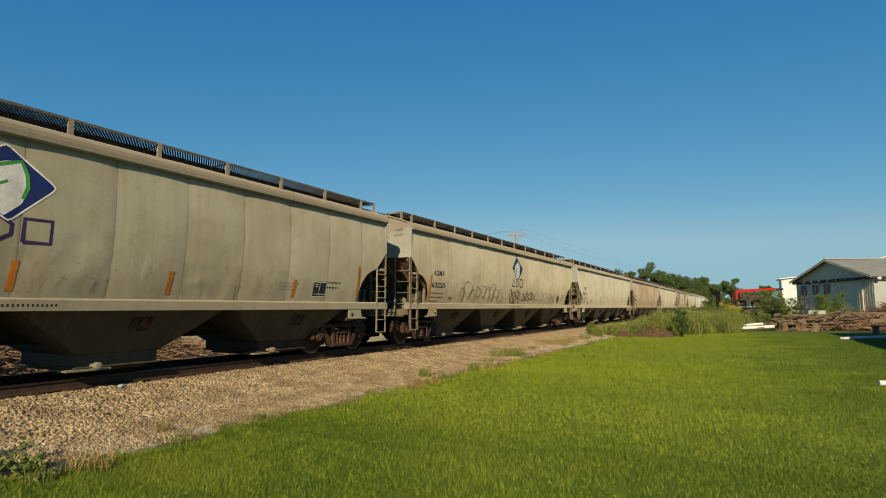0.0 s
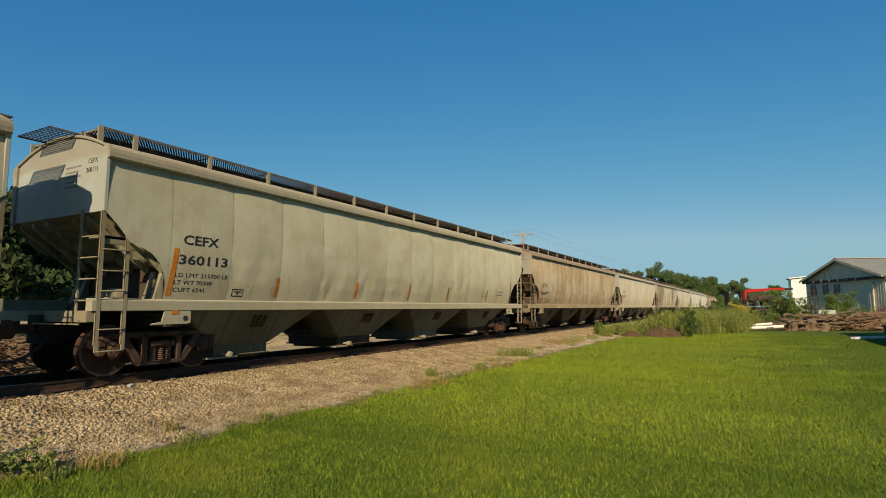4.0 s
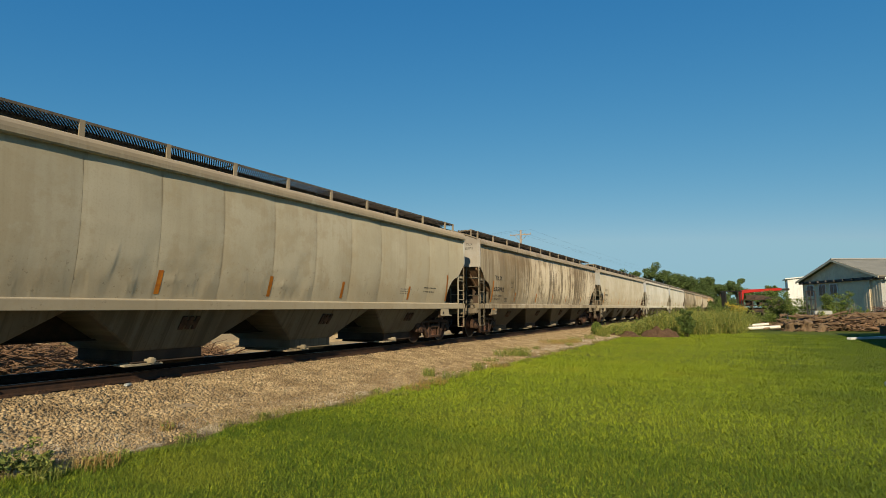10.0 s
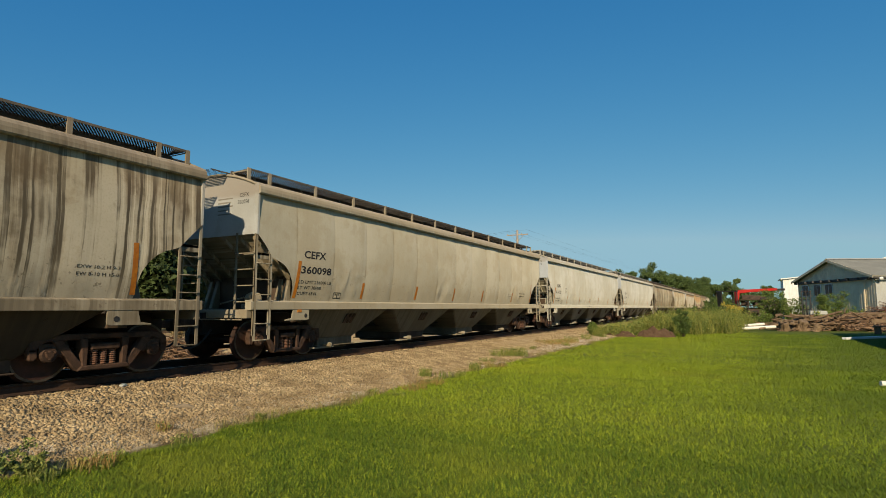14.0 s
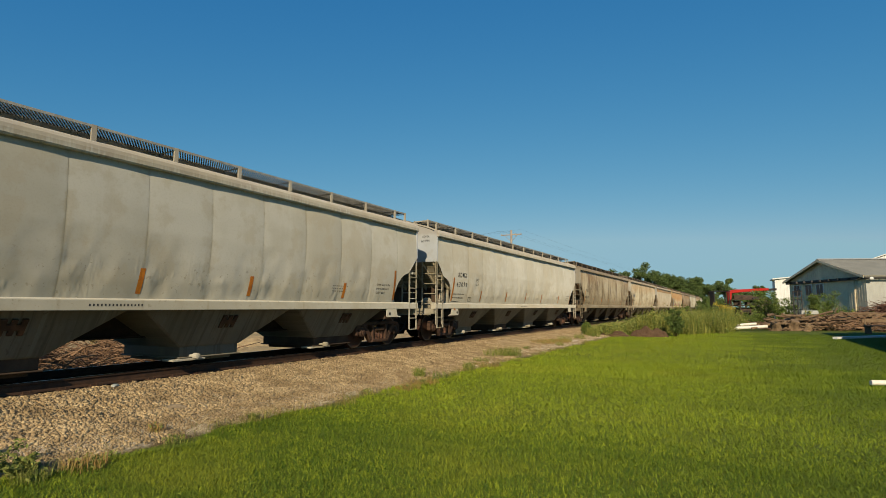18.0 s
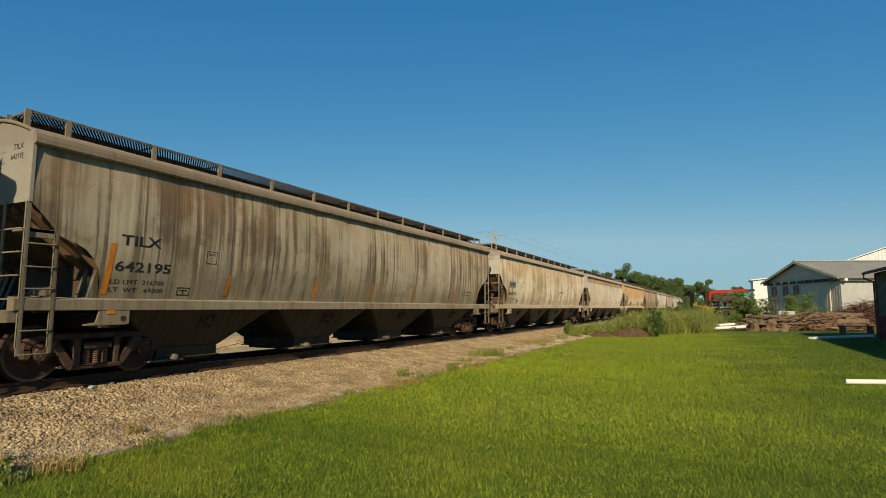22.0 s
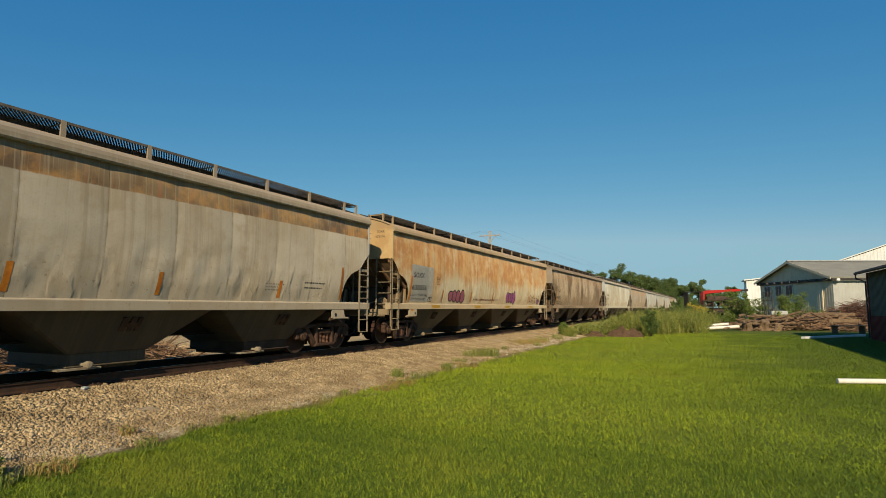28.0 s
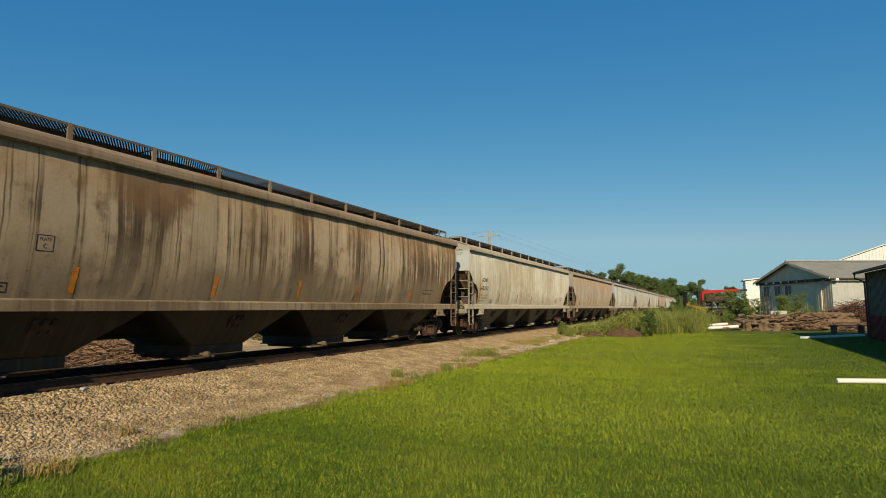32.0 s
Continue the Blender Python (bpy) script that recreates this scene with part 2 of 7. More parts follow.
    foot = mul(nt, ramp(nt, mul(nt, z, mul(nt, mul(nt, patch, 0.9), mul(nt, broad, 0.6), "ADD"), "SUBTRACT"), 1.35, 0.75), 0.42)
    c = mix(nt, foot, c, tuple(0.3 * x + 0.6 * y for x, y in zip(base, streak)))
    # grime caught along the weld seams
    turn = nt.nodes.new("ShaderNodeMath")
    turn.operation = "PINGPONG"
    turn.inputs[1].default_value = SHEET_W / 2
    nt.links.new(mul(nt, mul(nt, sep.outputs[1], -1.95, "ADD"), mul(nt, mul(nt, patch, 0.05), -0.025, "ADD"), "ADD"), turn.inputs[0])
    seam = mul(nt, ramp(nt, turn.outputs[0], 0.045, 0.004), ramp(nt, mul(nt, patch, mul(nt, cloud, 0.6), "ADD"), 0.66, 0.95, 0.1, 0.85))
    c = mix(nt, mul(nt, seam, 0.5 + 0.3 * amount), c, tuple(x * 0.7 for x in streak))
    nt.links.new(c, b.inputs["Base Color"])
    nt.links.new(ramp(nt, cloud, 0.3, 0.7, 0.5, 0.7), b.inputs["Roughness"])
    # creases and buckles, stronger towards the foot of the wall
    rid = nt.nodes.new("ShaderNodeTexNoise")
    rid.noise_type = "RIDGED_MULTIFRACTAL"
    for key, val in (("Scale", 1.0), ("Detail", 2.0), ("Roughness", 0.4), ("Lacunarity", 2.2)):
        rid.inputs[key].default_value = val
    v_r = mapped(nt, (0.3, 1.7, 0.75), root, offset=off)
    nt.links.new(v_r, rid.inputs["Vector"])
    d = mul(nt, mul(nt, rid.outputs[0], 0.30), mul(nt, tex(nt, v_r, 1.1, 2, 0.4), 1.0), "ADD")
    d = mul(nt, d, ramp(nt, mul(nt, z, mul(nt, cloud, 1.2), "ADD"), 3.3, 2.1, 0.08, 1.0))
    pucker = mul(nt, ramp(nt, tex(nt, mapped(nt, (0.3, 2.6, 1.1), root, offset=off), 1.0, 3, 0.5), 0.54, 0.68), ramp(nt, mul(nt, z, mul(nt, patch, 1.6), "ADD"), 3.2, 2.3, 0.02, 0.2))
    d = mul(nt, mul(nt, d, mul(nt, grain, 0.02), "ADD"), pucker, "ADD")
    bump(nt, b, d, 1.0, 0.008 + 0.022 * dent)
    return m


# ---- mesh helpers ----
class Shape:
    """Collects vertices and faces of one mesh."""

    def __init__(self):
        self.v, self.f = [], []

    def add(self, verts, faces):
        n = len(self.v)
        self.v += [tuple(p) for p in verts]
        self.f += [tuple(i + n for i in f) for f in faces]
        return self

    def box(self, x0, x1, y0, y1, z0, z1, m=None):
        vs = [Vector((x, y, z)) for x in (x0, x1) for y in (y0, y1) for z in (z0, z1)]
        if m:
            vs = [m @ p for p in vs]
        return self.add(vs, [(0, 1, 3, 2), (4, 6, 7, 5), (0, 4, 5, 1), (2, 3, 7, 6), (0, 2, 6, 4), (1, 5, 7, 3)])

    def tube(self, points, r, n=6, cap=True, r2=None):
        pts = [Vector(p) for p in points]
        rings, faces = [], []
        for i, p in enumerate(pts):
            d = (pts[min(i + 1, len(pts) - 1)] - pts[max(i - 1, 0)]).normalized()
            a = d.cross(Vector((0.31, 0.2, 0.93)))
            if a.length < 0.1:
                a = d.cross(Vector((1, 0, 0)))
            a.normalize()
            c = d.cross(a)
            rr = r if r2 is None else r + (r2 - r) * i / max(1, len(pts) - 1)
            rings += [p + (a * math.cos(k * math.tau / n) + c * math.sin(k * math.tau / n)) * rr for k in range(n)]
        for i in range(len(pts) - 1):
            for k in range(n):
                faces.append((i * n + k, i * n + (k + 1) % n, (i + 1) * n + (k + 1) % n, (i + 1) * n + k))
        if cap:
            faces.append(tuple(range(n))[::-1])
            faces.append(tuple((len(pts) - 1) * n + k for k in range(n)))
        return self.add(rings, faces)

    def lathe(self, profile, n=20, axis="x", centre=(0, 0, 0)):
        """profile: (along, radius) pairs, turned round an axis through centre."""
        vs, fs = [], []
        for a, r in profile:
            for k in range(n):
                u, w = r * math.cos(k * math.tau / n), r * math.sin(k * math.tau / n)
                p = (a, u, w) if axis == "x" else ((u, w, a) if axis == "z" else (u, a, w))
                vs.append((p[0] + centre[0], p[1] + centre[1], p[2] + centre[2]))
        for i in range(len(profile) - 1):
            for k in range(n):
                fs.append((i * n + k, i * n + (k + 1) % n, (i + 1) * n + (k + 1) % n, (i + 1) * n + k))
        fs.append(tuple(range(n)))
        fs.append(tuple((len(profile) - 1) * n + k for k in range(n))[::-1])
        return self.add(vs, fs)

    def prism(self, outline, x0, x1):
        """A (y, z) outline pushed from x0 to x1."""
        n = len(outline)
        vs = [(x0, y, z) for y, z in outline] + [(x1, y, z) for y, z in outline]
        fs = [tuple(range(n))[::-1], tuple(range(n, 2 * n))]
        fs += [(i, (i + 1) % n, n + (i + 1) % n, n + i) for i in range(n)]
        return self.add(vs, fs)

    def along(self, outline, y0, y1):
        """An (x, z) outline pushed from y0 to y1."""
        n = len(outline)
        vs = [(x, y0, z) for x, z in outline] + [(x, y1, z) for x, z in outline]
        fs = [tuple(range(n)), tuple(range(n, 2 * n))[::-1]]
        fs += [(i, n + i, n + (i + 1) % n, (i + 1) % n) for i in range(n)]
        return self.add(vs, fs)

    def grid(self, rows):
        """Rows of points joined into a sheet."""
        n = len(rows[0])
        vs = [p for r in rows for p in r]
        fs = [(i * n + k, i * n + k + 1, (i + 1) * n + k + 1, (i + 1) * n + k) for i in range(len(rows) - 1) for k in range(n - 1)]
        return self.add(vs, fs)

    def mesh(self, name, bevel=0.0, smooth=False, normals=True):
        me = bpy.data.meshes.new(name)
        me.from_pydata(self.v, [], self.f)
        if normals or bevel:
            bm = bmesh.new()
            bm.from_mesh(me)
            bmesh.ops.recalc_face_normals(bm, faces=bm.faces)
            if bevel:
                es = [e for e in bm.edges if e.is_manifold and e.calc_face_angle(0) > 0.6]
                bmesh.ops.bevel(bm, geom=es, offset=bevel, segments=1, affect="EDGES", clamp_overlap=True)
            bm.to_mesh(me)
            bm.free()
        if smooth:
            me.polygons.foreach_set("use_smooth", [True] * len(me.polygons))
        return me


def part(name, me, material, parent=None, label="", m=None):
    """Links a mesh as one object under a thing or a part; its material belongs to the object."""
    ob = new(name, me)
    if not me.materials:
        me.materials.append(None)
    ob.material_slots[0].link = "OBJECT"
    ob.material_slots[0].material = material
    if parent:
        ob.parent = parent
    if m is not None:
        ob.matrix_local = m
    if label:
        tagged(ob, label)
    return ob


def many(name, verts, faces_flat, size, material, kind="stuff", label="", category="", smooth=False):
    """One mesh of very many alike small faces, from arrays."""
    me = bpy.data.meshes.new(name)
    nf = len(faces_flat) // size
    me.vertices.add(len(verts))
    me.vertices.foreach_set("co", np.asarray(verts, dtype=np.float32).ravel())
    me.loops.add(len(faces_flat))
    me.loops.foreach_set("vertex_index", np.asarray(faces_flat, dtype=np.int32))
    me.polygons.add(nf)
    me.polygons.foreach_set("loop_start", np.arange(nf, dtype=np.int32) * size)
    if smooth:
        me.polygons.foreach_set("use_smooth", np.ones(nf, dtype=bool))
    me.update()
    me.validate()
    me.materials.append(material)
    return tagged(new(name, me), label, category, "", kind)


# ---- the train ----
RAIL_Z, TRACK_X = 0.53, -11.02

HALF = [(1.30, 1.415), (1.36, 1.44), (1.7, 1.525), (2.1, 1.587), (2.6, 1.62), (3.1, 1.615), (3.5, 1.59), (3.82, 1.555), (4.0, 1.53)]


def side_x(z):
    return float(np.interp(z, [a for a, _ in HALF], [b for _, b in HALF]))


def roof_z(x):
    return 3.98 + 0.36 * (1 - (x / 1.55) ** 2)


CUT = [(0.70, 2.87), (0.95, 2.62), (1.17, 2.37), (1.30, 2.31), (1.45, 2.27), (1.62, 2.18), (1.77, 2.03), (1.87, 1.86), (1.92, 1.68), (1.95, 1.36)]
MESH = {}
SHEET_X = []         # the shape of each kind of wall sheet, for what is painted on it
SIDE = {"order": [0] * N_SHEETS}


def surface(y, z):
    """How far out the wall of the car in hand stands at (y, z)."""
    k = math.floor((y - 1.95) / SHEET_W)
    if not 0 <= k < N_SHEETS or not 1.36 < z < 3.84:
        return side_x(z)
    g = SHEET_X[SIDE["order"][k]]
    u = min(max((y - 1.95) / SHEET_W - k, 0.0), 0.9999) * (g.shape[0] - 1)
    w = (z - 1.36) / 2.48 * (g.shape[1] - 1)
    i, j = int(u), int(w)
    u, w = u - i, w - j
    return float((g[i, j] * (1 - w) + g[i, j + 1] * w) * (1 - u) + (g[i + 1, j] * (1 - w) + g[i + 1, j + 1] * w) * u)


def press(me, lift):
    """Lays flat (y, z) work onto the curved and dented wall of the car in hand."""
    bm = bmesh.new()
    bm.from_mesh(me)
    bmesh.ops.triangulate(bm, faces=bm.faces)
    ys = [v.co.y for v in bm.verts]
    spans = [min(max(math.floor((y - 1.95) / SHEET_W), 0), N_SHEETS - 1) for y in (min(ys), max(ys))]
    rough = any(k > 1 for k in SIDE["order"][spans[0]:spans[1] + 1])
    for axis, step in ((1, 0.0645 if rough else 0.233), (2, 0.11 if rough else 0.25)):
        vals = [v.co[axis] for v in bm.verts]
        a = math.floor(min(vals) / step) + 1
        while a * step < max(vals):
            co, no = [0, 0, 0], [0, 0, 0]
            co[axis], no[axis] = a * step, 1
            bmesh.ops.bisect_plane(bm, geom=list(bm.verts) + list(bm.edges) + list(bm.faces), plane_co=co, plane_no=no)
            a += 1
    for v in bm.verts:
        v.co.x = surface(v.co.y, v.co.z) + lift
    for f in bm.faces:
        f.normal_update()
        if f.normal.x < 0:
            f.normal_flip()
    bm.to_mesh(me)
    bm.free()
    return me


def make_car_meshes():
    K = MESH
    zs = np.linspace(1.36, 3.84, 13)
    # seven kinds of wall sheet: shallow pillowing, and folds and dents pressed in near the bottom; the first two are smooth
    for kind in range(7):
        rnd = random.Random(40 + kind)
        dents, folds = [], []
        if kind >= 2:
            dents = [(rnd.uniform(-0.6, 0.6), rnd.uniform(1.5, 2.3), rnd.uniform(0.12, 0.30), rnd.uniform(-0.011, -0.003)) for _ in range(3 + kind // 2)]
            folds = [(rnd.uniform(-0.62, 0.62), rnd.uniform(-0.35, 0.35), rnd.uniform(1.36, 1.7), rnd.uniform(0.18, 0.5 if kind < 6 else 1.1), rnd.uniform(0.004, 0.010) * rnd.choice((-0.6, 1, 1)), rnd.uniform(0.025, 0.045)) for _ in range(2 + (kind - 1) // 2)]
        ny, nz = (13, 13) if kind < 2 else (65, 45)
        rows = []
        bulge = (0.012, 0.019, 0.015, 0.022, 0.013, 0.020, 0.017)[kind]
        for y in np.linspace(-SHEET_W / 2 + 0.0018, SHEET_W / 2 - 0.0018, ny):
            row = []
            for z in np.linspace(1.36, 3.84, nz):
                keep = min(1.0, (SHEET_W / 2 - abs(y)) / 0.08) * min(1.0, (z - 1.36) / 0.06)
                x = side_x(z) + bulge * (1 - abs(2 * y / SHEET_W) ** 3)
                d = sum(a * math.exp(-(((y - dy - 0.2 * (z - dz)) ** 2 + 0.4 * (z - dz) ** 2) / (r * r)) ** 2) for dy, dz, r, a in dents)
                for fy, lean, fz, ln, a, w in folds:
                    u, q = y - fy - lean * (z - fz), (z - fz) / ln
                    if 0 < q < 1:
                        d += a * math.sin(math.pi * q) ** 0.7 * (math.exp(-(u / w) ** 2) if u > 0 else math.exp(-(u / (4.5 * w)) ** 2))
                row.append((x + d * keep, y, z))
            rows.append(row)
        SHEET_X.append(np.array([[q[0] for q in row] for row in rows]))
        K["sheet%d" % kind] = Shape().grid(rows).mesh("side_sheet", smooth=True, normals=False)
    for end, flip in (("end_a", False), ("end_b", True)):
        rows = []
        ys = [0.70, 0.80, 0.95, 1.06, 1.17, 1.30, 1.45, 1.62, 1.77, 1.87, 1.92, 1.948]
        for y in ys:
            z0 = float(np.interp(y, [a for a, _ in CUT], [b for _, b in CUT]))
            rows.append([(side_x(z), CAR - y if flip else y, z) for z in np.linspace(z0, 3.84, 14)])
        if flip:
            rows.reverse()
        K["sheet_" + end] = Shape().grid(rows).mesh("end_sheet", smooth=True, normals=False)
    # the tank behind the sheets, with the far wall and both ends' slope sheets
    s = Shape()
    rows = []
    for y in (1.96, CAR - 1.96):
        rows.append([(side_x(z) - 0.03, y, z) for z in zs])
    s.grid(rows)
    rows = [[(-side_x(z), y, z) for z in zs] for y in (1.96, CAR - 1.96)]
    s.grid(rows)
    for flip in (False, True):
        q = (lambda y: CAR - y) if flip else (lambda y: y)
        rows = []
        for y, z0 in CUT:
            rows.append([(-side_x(z), q(y), z) for z in np.linspace(z0, 3.84, 8)])
        s.grid(rows)
    K["tank"] = s.mesh("tank", normals=False)
    s = Shape()
    s.grid([[(x, 0.76, 2.90), (0.98 * x, 1.9, 2.04), (0.885 * x, 3.3, 1.0)] for x in np.linspace(-1.53, 1.53, 7)])
    K["slope"] = s.mesh("slope_sheet", normals=False)
    K["slope_rib"] = Shape().prism([(0.80, 2.83), (1.95, 1.965), (1.92, 1.87), (0.80, 2.74)], -0.035, 0.035).mesh("slope_rib", 0.006)
    # end walls
    for end, flip in (("a", False), ("b", True)):
        q = (lambda y: CAR - y) if flip else (lambda y: y)
        s = Shape()
        xs = np.linspace(-1.53, 1.53, 13)
        s.grid([[(x, q(0.735), z) for z in np.linspace(2.86, roof_z(x) - 0.02, 6)] for x in xs])
        K["endwall_" + end] = s.mesh("end_wall", normals=False)
        s = Shape()
        s.box(1.49, 1.62, q(0.69), q(0.755), 2.84, 3.99)
        K["posts_" + end] = s.mesh("corner_post", 0.008)
        # rolled lip along the arch of the roof end
        s = Shape()
        s.tube([(x, q(0.72), roof_z(x) + 0.0) for x in np.linspace(-1.56, 1.56, 15)], 0.03, 6)
        K["lip_" + end] = s.mesh("roof_lip", smooth=True)
    # eave beam, side sill, roof
    s = Shape()
    s.along([(1.50, 3.76), (1.655, 3.76), (1.68, 3.785), (1.68, 3.86), (1.66, 3.93), (1.60, 3.99), (1.50, 4.03)], 0.70, CAR - 0.70)
    K["eave"] = s.mesh("eave_beam")
    s = Shape()
    s.along([(1.40, 1.165), (1.59, 1.165), (1.595, 1.172), (1.595, 1.335), (1.585, 1.35), (1.40, 1.38)], 0.62, CAR - 0.62)
    K["sill"] = s.mesh("side_sill")
    s = Shape()
    s.grid([[(x, y, roof_z(x)) for x in np.linspace(-1.6, 1.6, 13)] for y in np.linspace(0.71, CAR - 0.71, 4)])
    K["roof"] = s.mesh("roof", smooth=True, normals=False)
    s = Shape()
    s.box(-0.28, 0.28, 1.6, CAR - 1.6, 4.28, 4.37)
    K["hatch"] = s.mesh("hatch_cover", 0.02)
    # running boards: rails, cross slats and brackets
    for side, sx in (("near", 1), ("far", -1)):
        s = Shape()
        y = 0.42
        while y < CAR - 0.82:
            # bars set slantwise, as in expanded grating
            vs = [(sx * x, min(max(y + sk + dy, 0.8), CAR - 0.8), z) for x, sk in ((1.17, 0.0), (0.58, 0.45)) for dy in (0.0, 0.034) for z in (4.394, 4.412)]
            s.add(vs, [(0, 1, 3, 2), (4, 6, 7, 5), (0, 4, 5, 1), (2, 3, 7, 6), (0, 2, 6, 4), (1, 5, 7, 3)])
            y += 0.058 if sx > 0 else 0.09
        for x in (0.58, 1.17):
            s.box(sx * x - 0.01, sx * x + 0.01, 0.78, CAR - 0.78, 4.37, 4.416)
        # added strip closing the gap below the board, for the shaded hatch side
        s.box(sx * 0.56, sx * 0.60, 0.78, CAR - 0.78, 4.28, 4.37)
        K["board_" + side] = s.mesh("running_board", normals=False)
    s = Shape()
    ys = [0.27, 0.30] + [y for k in range(7) for y in (0.345 + 0.07 * k, 0.37 + 0.07 * k)]
    cols = (-0.57, -0.54, 0.54, 0.57)
    vs = [(x, y, z) for z in (4.36, 4.335) for y in ys for x in cols]
    fs, top = [], len(ys) * 4
    for i in range(len(ys) - 1):
        for c in range(3):
            if c != 1 or i % 2 == 0:
                a = i * 4 + c
                fs += [(a, a + 1, a + 5, a + 4), (top + a + 4, top + a + 5, top + a + 1, top + a)]
    for i in range(len(ys) - 1):
        fs += [(i * 4, i * 4 + 4, top + i * 4 + 4, top + i * 4), (i * 4 + 3, top + i * 4 + 3, top + i * 4 + 7, i * 4 + 7)]
    s.add(vs, fs)
    K["crosswalk"] = s.mesh("end_platform", normals=False)
    s = Shape()
    s.box(1.15, 1.185, -0.045, 0.045, roof_z(1.17) - 0.02, 4.42)
    s.tube([(1.17, 0, 4.37), (0.62, 0, 4.37), (0.7, 0, 4.3)], 0.015, 4)
    K["bracket"] = s.mesh("walkway_bracket")
    # hoppers
    s = Shape()
    top, bot = 1.92, 0.76
    hx0, hx1, z0, z1 = 1.44, 0.96, 1.19, 0.40
    vs = [(sx * hx0, sy * top, z0) for sx, sy in ((1, -1), (1, 1), (-1, 1), (-1, -1))] + [(sx * hx1, sy * bot, z1) for sx, sy in ((1, -1), (1, 1), (-1, 1), (-1, -1))]
    s.add(vs, [(0, 1, 5, 4), (1, 2, 6, 5), (2, 3, 7, 6), (3, 0, 4, 7), (4, 5, 6, 7)])
    K["hopper"] = s.mesh("hopper", 0.03)
    s = Shape()
    s.box(-0.93, 0.93, -0.74, 0.74, 0.20, 0.41)
    s.box(-0.98, 0.98, -0.79, 0.79, 0.17, 0.20)
    s.box(-0.80, 0.80, -0.66, 0.66, 0.10, 0.17)
    K["outlet"] = s.mesh("outlet_gate", 0.01)
    s = Shape()
    s.tube([(0.6, -0.5, 0.22), (1.12, -0.5, 0.22)], 0.03, 6)
    s.lathe([(1.08, 0.06), (1.20, 0.06), (1.21, 0.03)], 8, "x", (0, -0.5, 0.22))
    s.box(0.7, 1.04, -0.95, -0.2, 0.13, 0.165)
    K["gear"] = s.mesh("gate_capstan")
    s = Shape()
    comb = [(-0.19, -0.15), (-0.19, 0.15), (-0.09, 0.15), (-0.09, 0.05), (-0.03, 0.05), (-0.03, 0.15), (0.05, 0.15), (0.05, 0.05), (0.11, 0.05), (0.11, 0.15), (0.19, 0.15),
            (0.19, -0.15), (0.11, -0.15), (0.11, -0.05), (0.05, -0.05), (0.05, -0.15), (-0.03, -0.15), (-0.03, -0.05), (-0.09, -0.05), (-0.09, -0.15)]
    s.prism(comb, 0.0, 0.05)
    K["vibrator"] = s.mesh("vibrator_bracket")
    s = Shape()
    s.box(-0.19, 0.19, 0.5, CAR - 0.5, 0.62, 1.1)
    s.box(-0.3, 0.3, 0.5, CAR - 0.5, 0.60, 0.625)
    K["centre"] = s.mesh("centre_sill")
    # platform, bolster webs, jacking pad and small gear at each end, built for the end at y = 0
    s = Shape()
    s.box(-1.5, 1.5, 0.58, 0.72, 0.98, 1.17)
    K["end_sill"] = s.mesh("end_sill", 0.01)
    s = Shape()
    s.box(-1.38, 1.38, 0.725, 1.9, 1.15, 1.18)
    K["platform"] = s.mesh("platform")
    s = Shape()
    s.box(-1.40, 1.40, 1.98, 2.02, 1.19, 1.98)
    s.box(-1.46, 1.46, 2.02, 2.38, 0.86, 1.1)
    K["bolster"] = s.mesh("body_bolster", 0.008)
    s = Shape()
    s.prism([(1.72, 1.19), (1.97, 1.19), (1.97, 1.9), (1.93, 1.9)], -0.06, 0.06)
    K["gusset"] = s.mesh("gusset_post", 0.01)
    s = Shape()
    out = [(1.95, 1.30), (2.46, 1.30), (2.46, 0.93), (2.38, 0.91), (2.02, 0.91), (1.66, 0.905), (1.66, 0.93), (1.86, 0.96)]
    s.prism(out, 1.555, 1.585)
    K["jack"] = s.mesh("jacking_pad", 0.006)
    K["jack_b"] = K["jack"].copy()
    K["jack_b"].transform(Matrix.Diagonal((-1, 1, 1, 1)))
    K["jack_b"].flip_normals()
    s = Shape()
    s.lathe([(1.588, 0.05), (1.592, 0.05)], 12, "x", (0, 2.34, 1.02))
    K["jackhole"] = s.mesh("lifting_hole")
    s = Shape()
    for y, z1 in ((0.72, 2.86), (1.16, 2.44)):
        s.box(1.575, 1.60, y - 0.032, y + 0.032, 0.48 if y < 1 else 0.50, z1)
        s.box(1.54, 1.60, y - 0.032, y - 0.024, 0.6, z1)
    K["stile"] = s.mesh("ladder_stile", 0.004)
    s = Shape()
    s.tube([(1.60, 0.72, 0), (1.62, 0.75, 0), (1.62, 1.13, 0), (1.60, 1.16, 0)], 0.013, 6)
    K["rung"] = s.mesh("rung", smooth=True)
    s = Shape()
    s.box(0.98, 1.03, 0.66, 0.69, 1.0, 2.9)
    K["end_stile"] = s.mesh("end_ladder_stile", 0.004)
    s = Shape()
    s.tube([(1.0, 0.66, 0), (1.02, 0.63, 0), (1.55, 0.63, 0), (1.58, 0.66, 0)], 0.013, 6)
    K["end_rung"] = s.mesh("end_rung", smooth=True)
    s = Shape()
    s.tube([(1.50, 0.72, 2.42), (1.50, 1.16, 2.42)], 0.03, 6)
    s.box(1.2, 1.56, 0.70, 1.18, 2.38, 2.44)
    s.box(1.52, 1.56, 0.70, 1.18, 2.30, 2.44)
    K["shelf"] = s.mesh("ladder_bracket", 0.006)
    # brake gear on the platform
    s = Shape()
    s.lathe([(1.25, 0.02), (1.28, 0.12), (1.40, 0.16), (1.55, 0.16), (1.62, 0.1), (1.64, 0.03)], 14, "y", (0.75, 0.0, 1.42))
    s.box(0.5, 1.0, 1.3, 1.6, 1.19, 1.3)
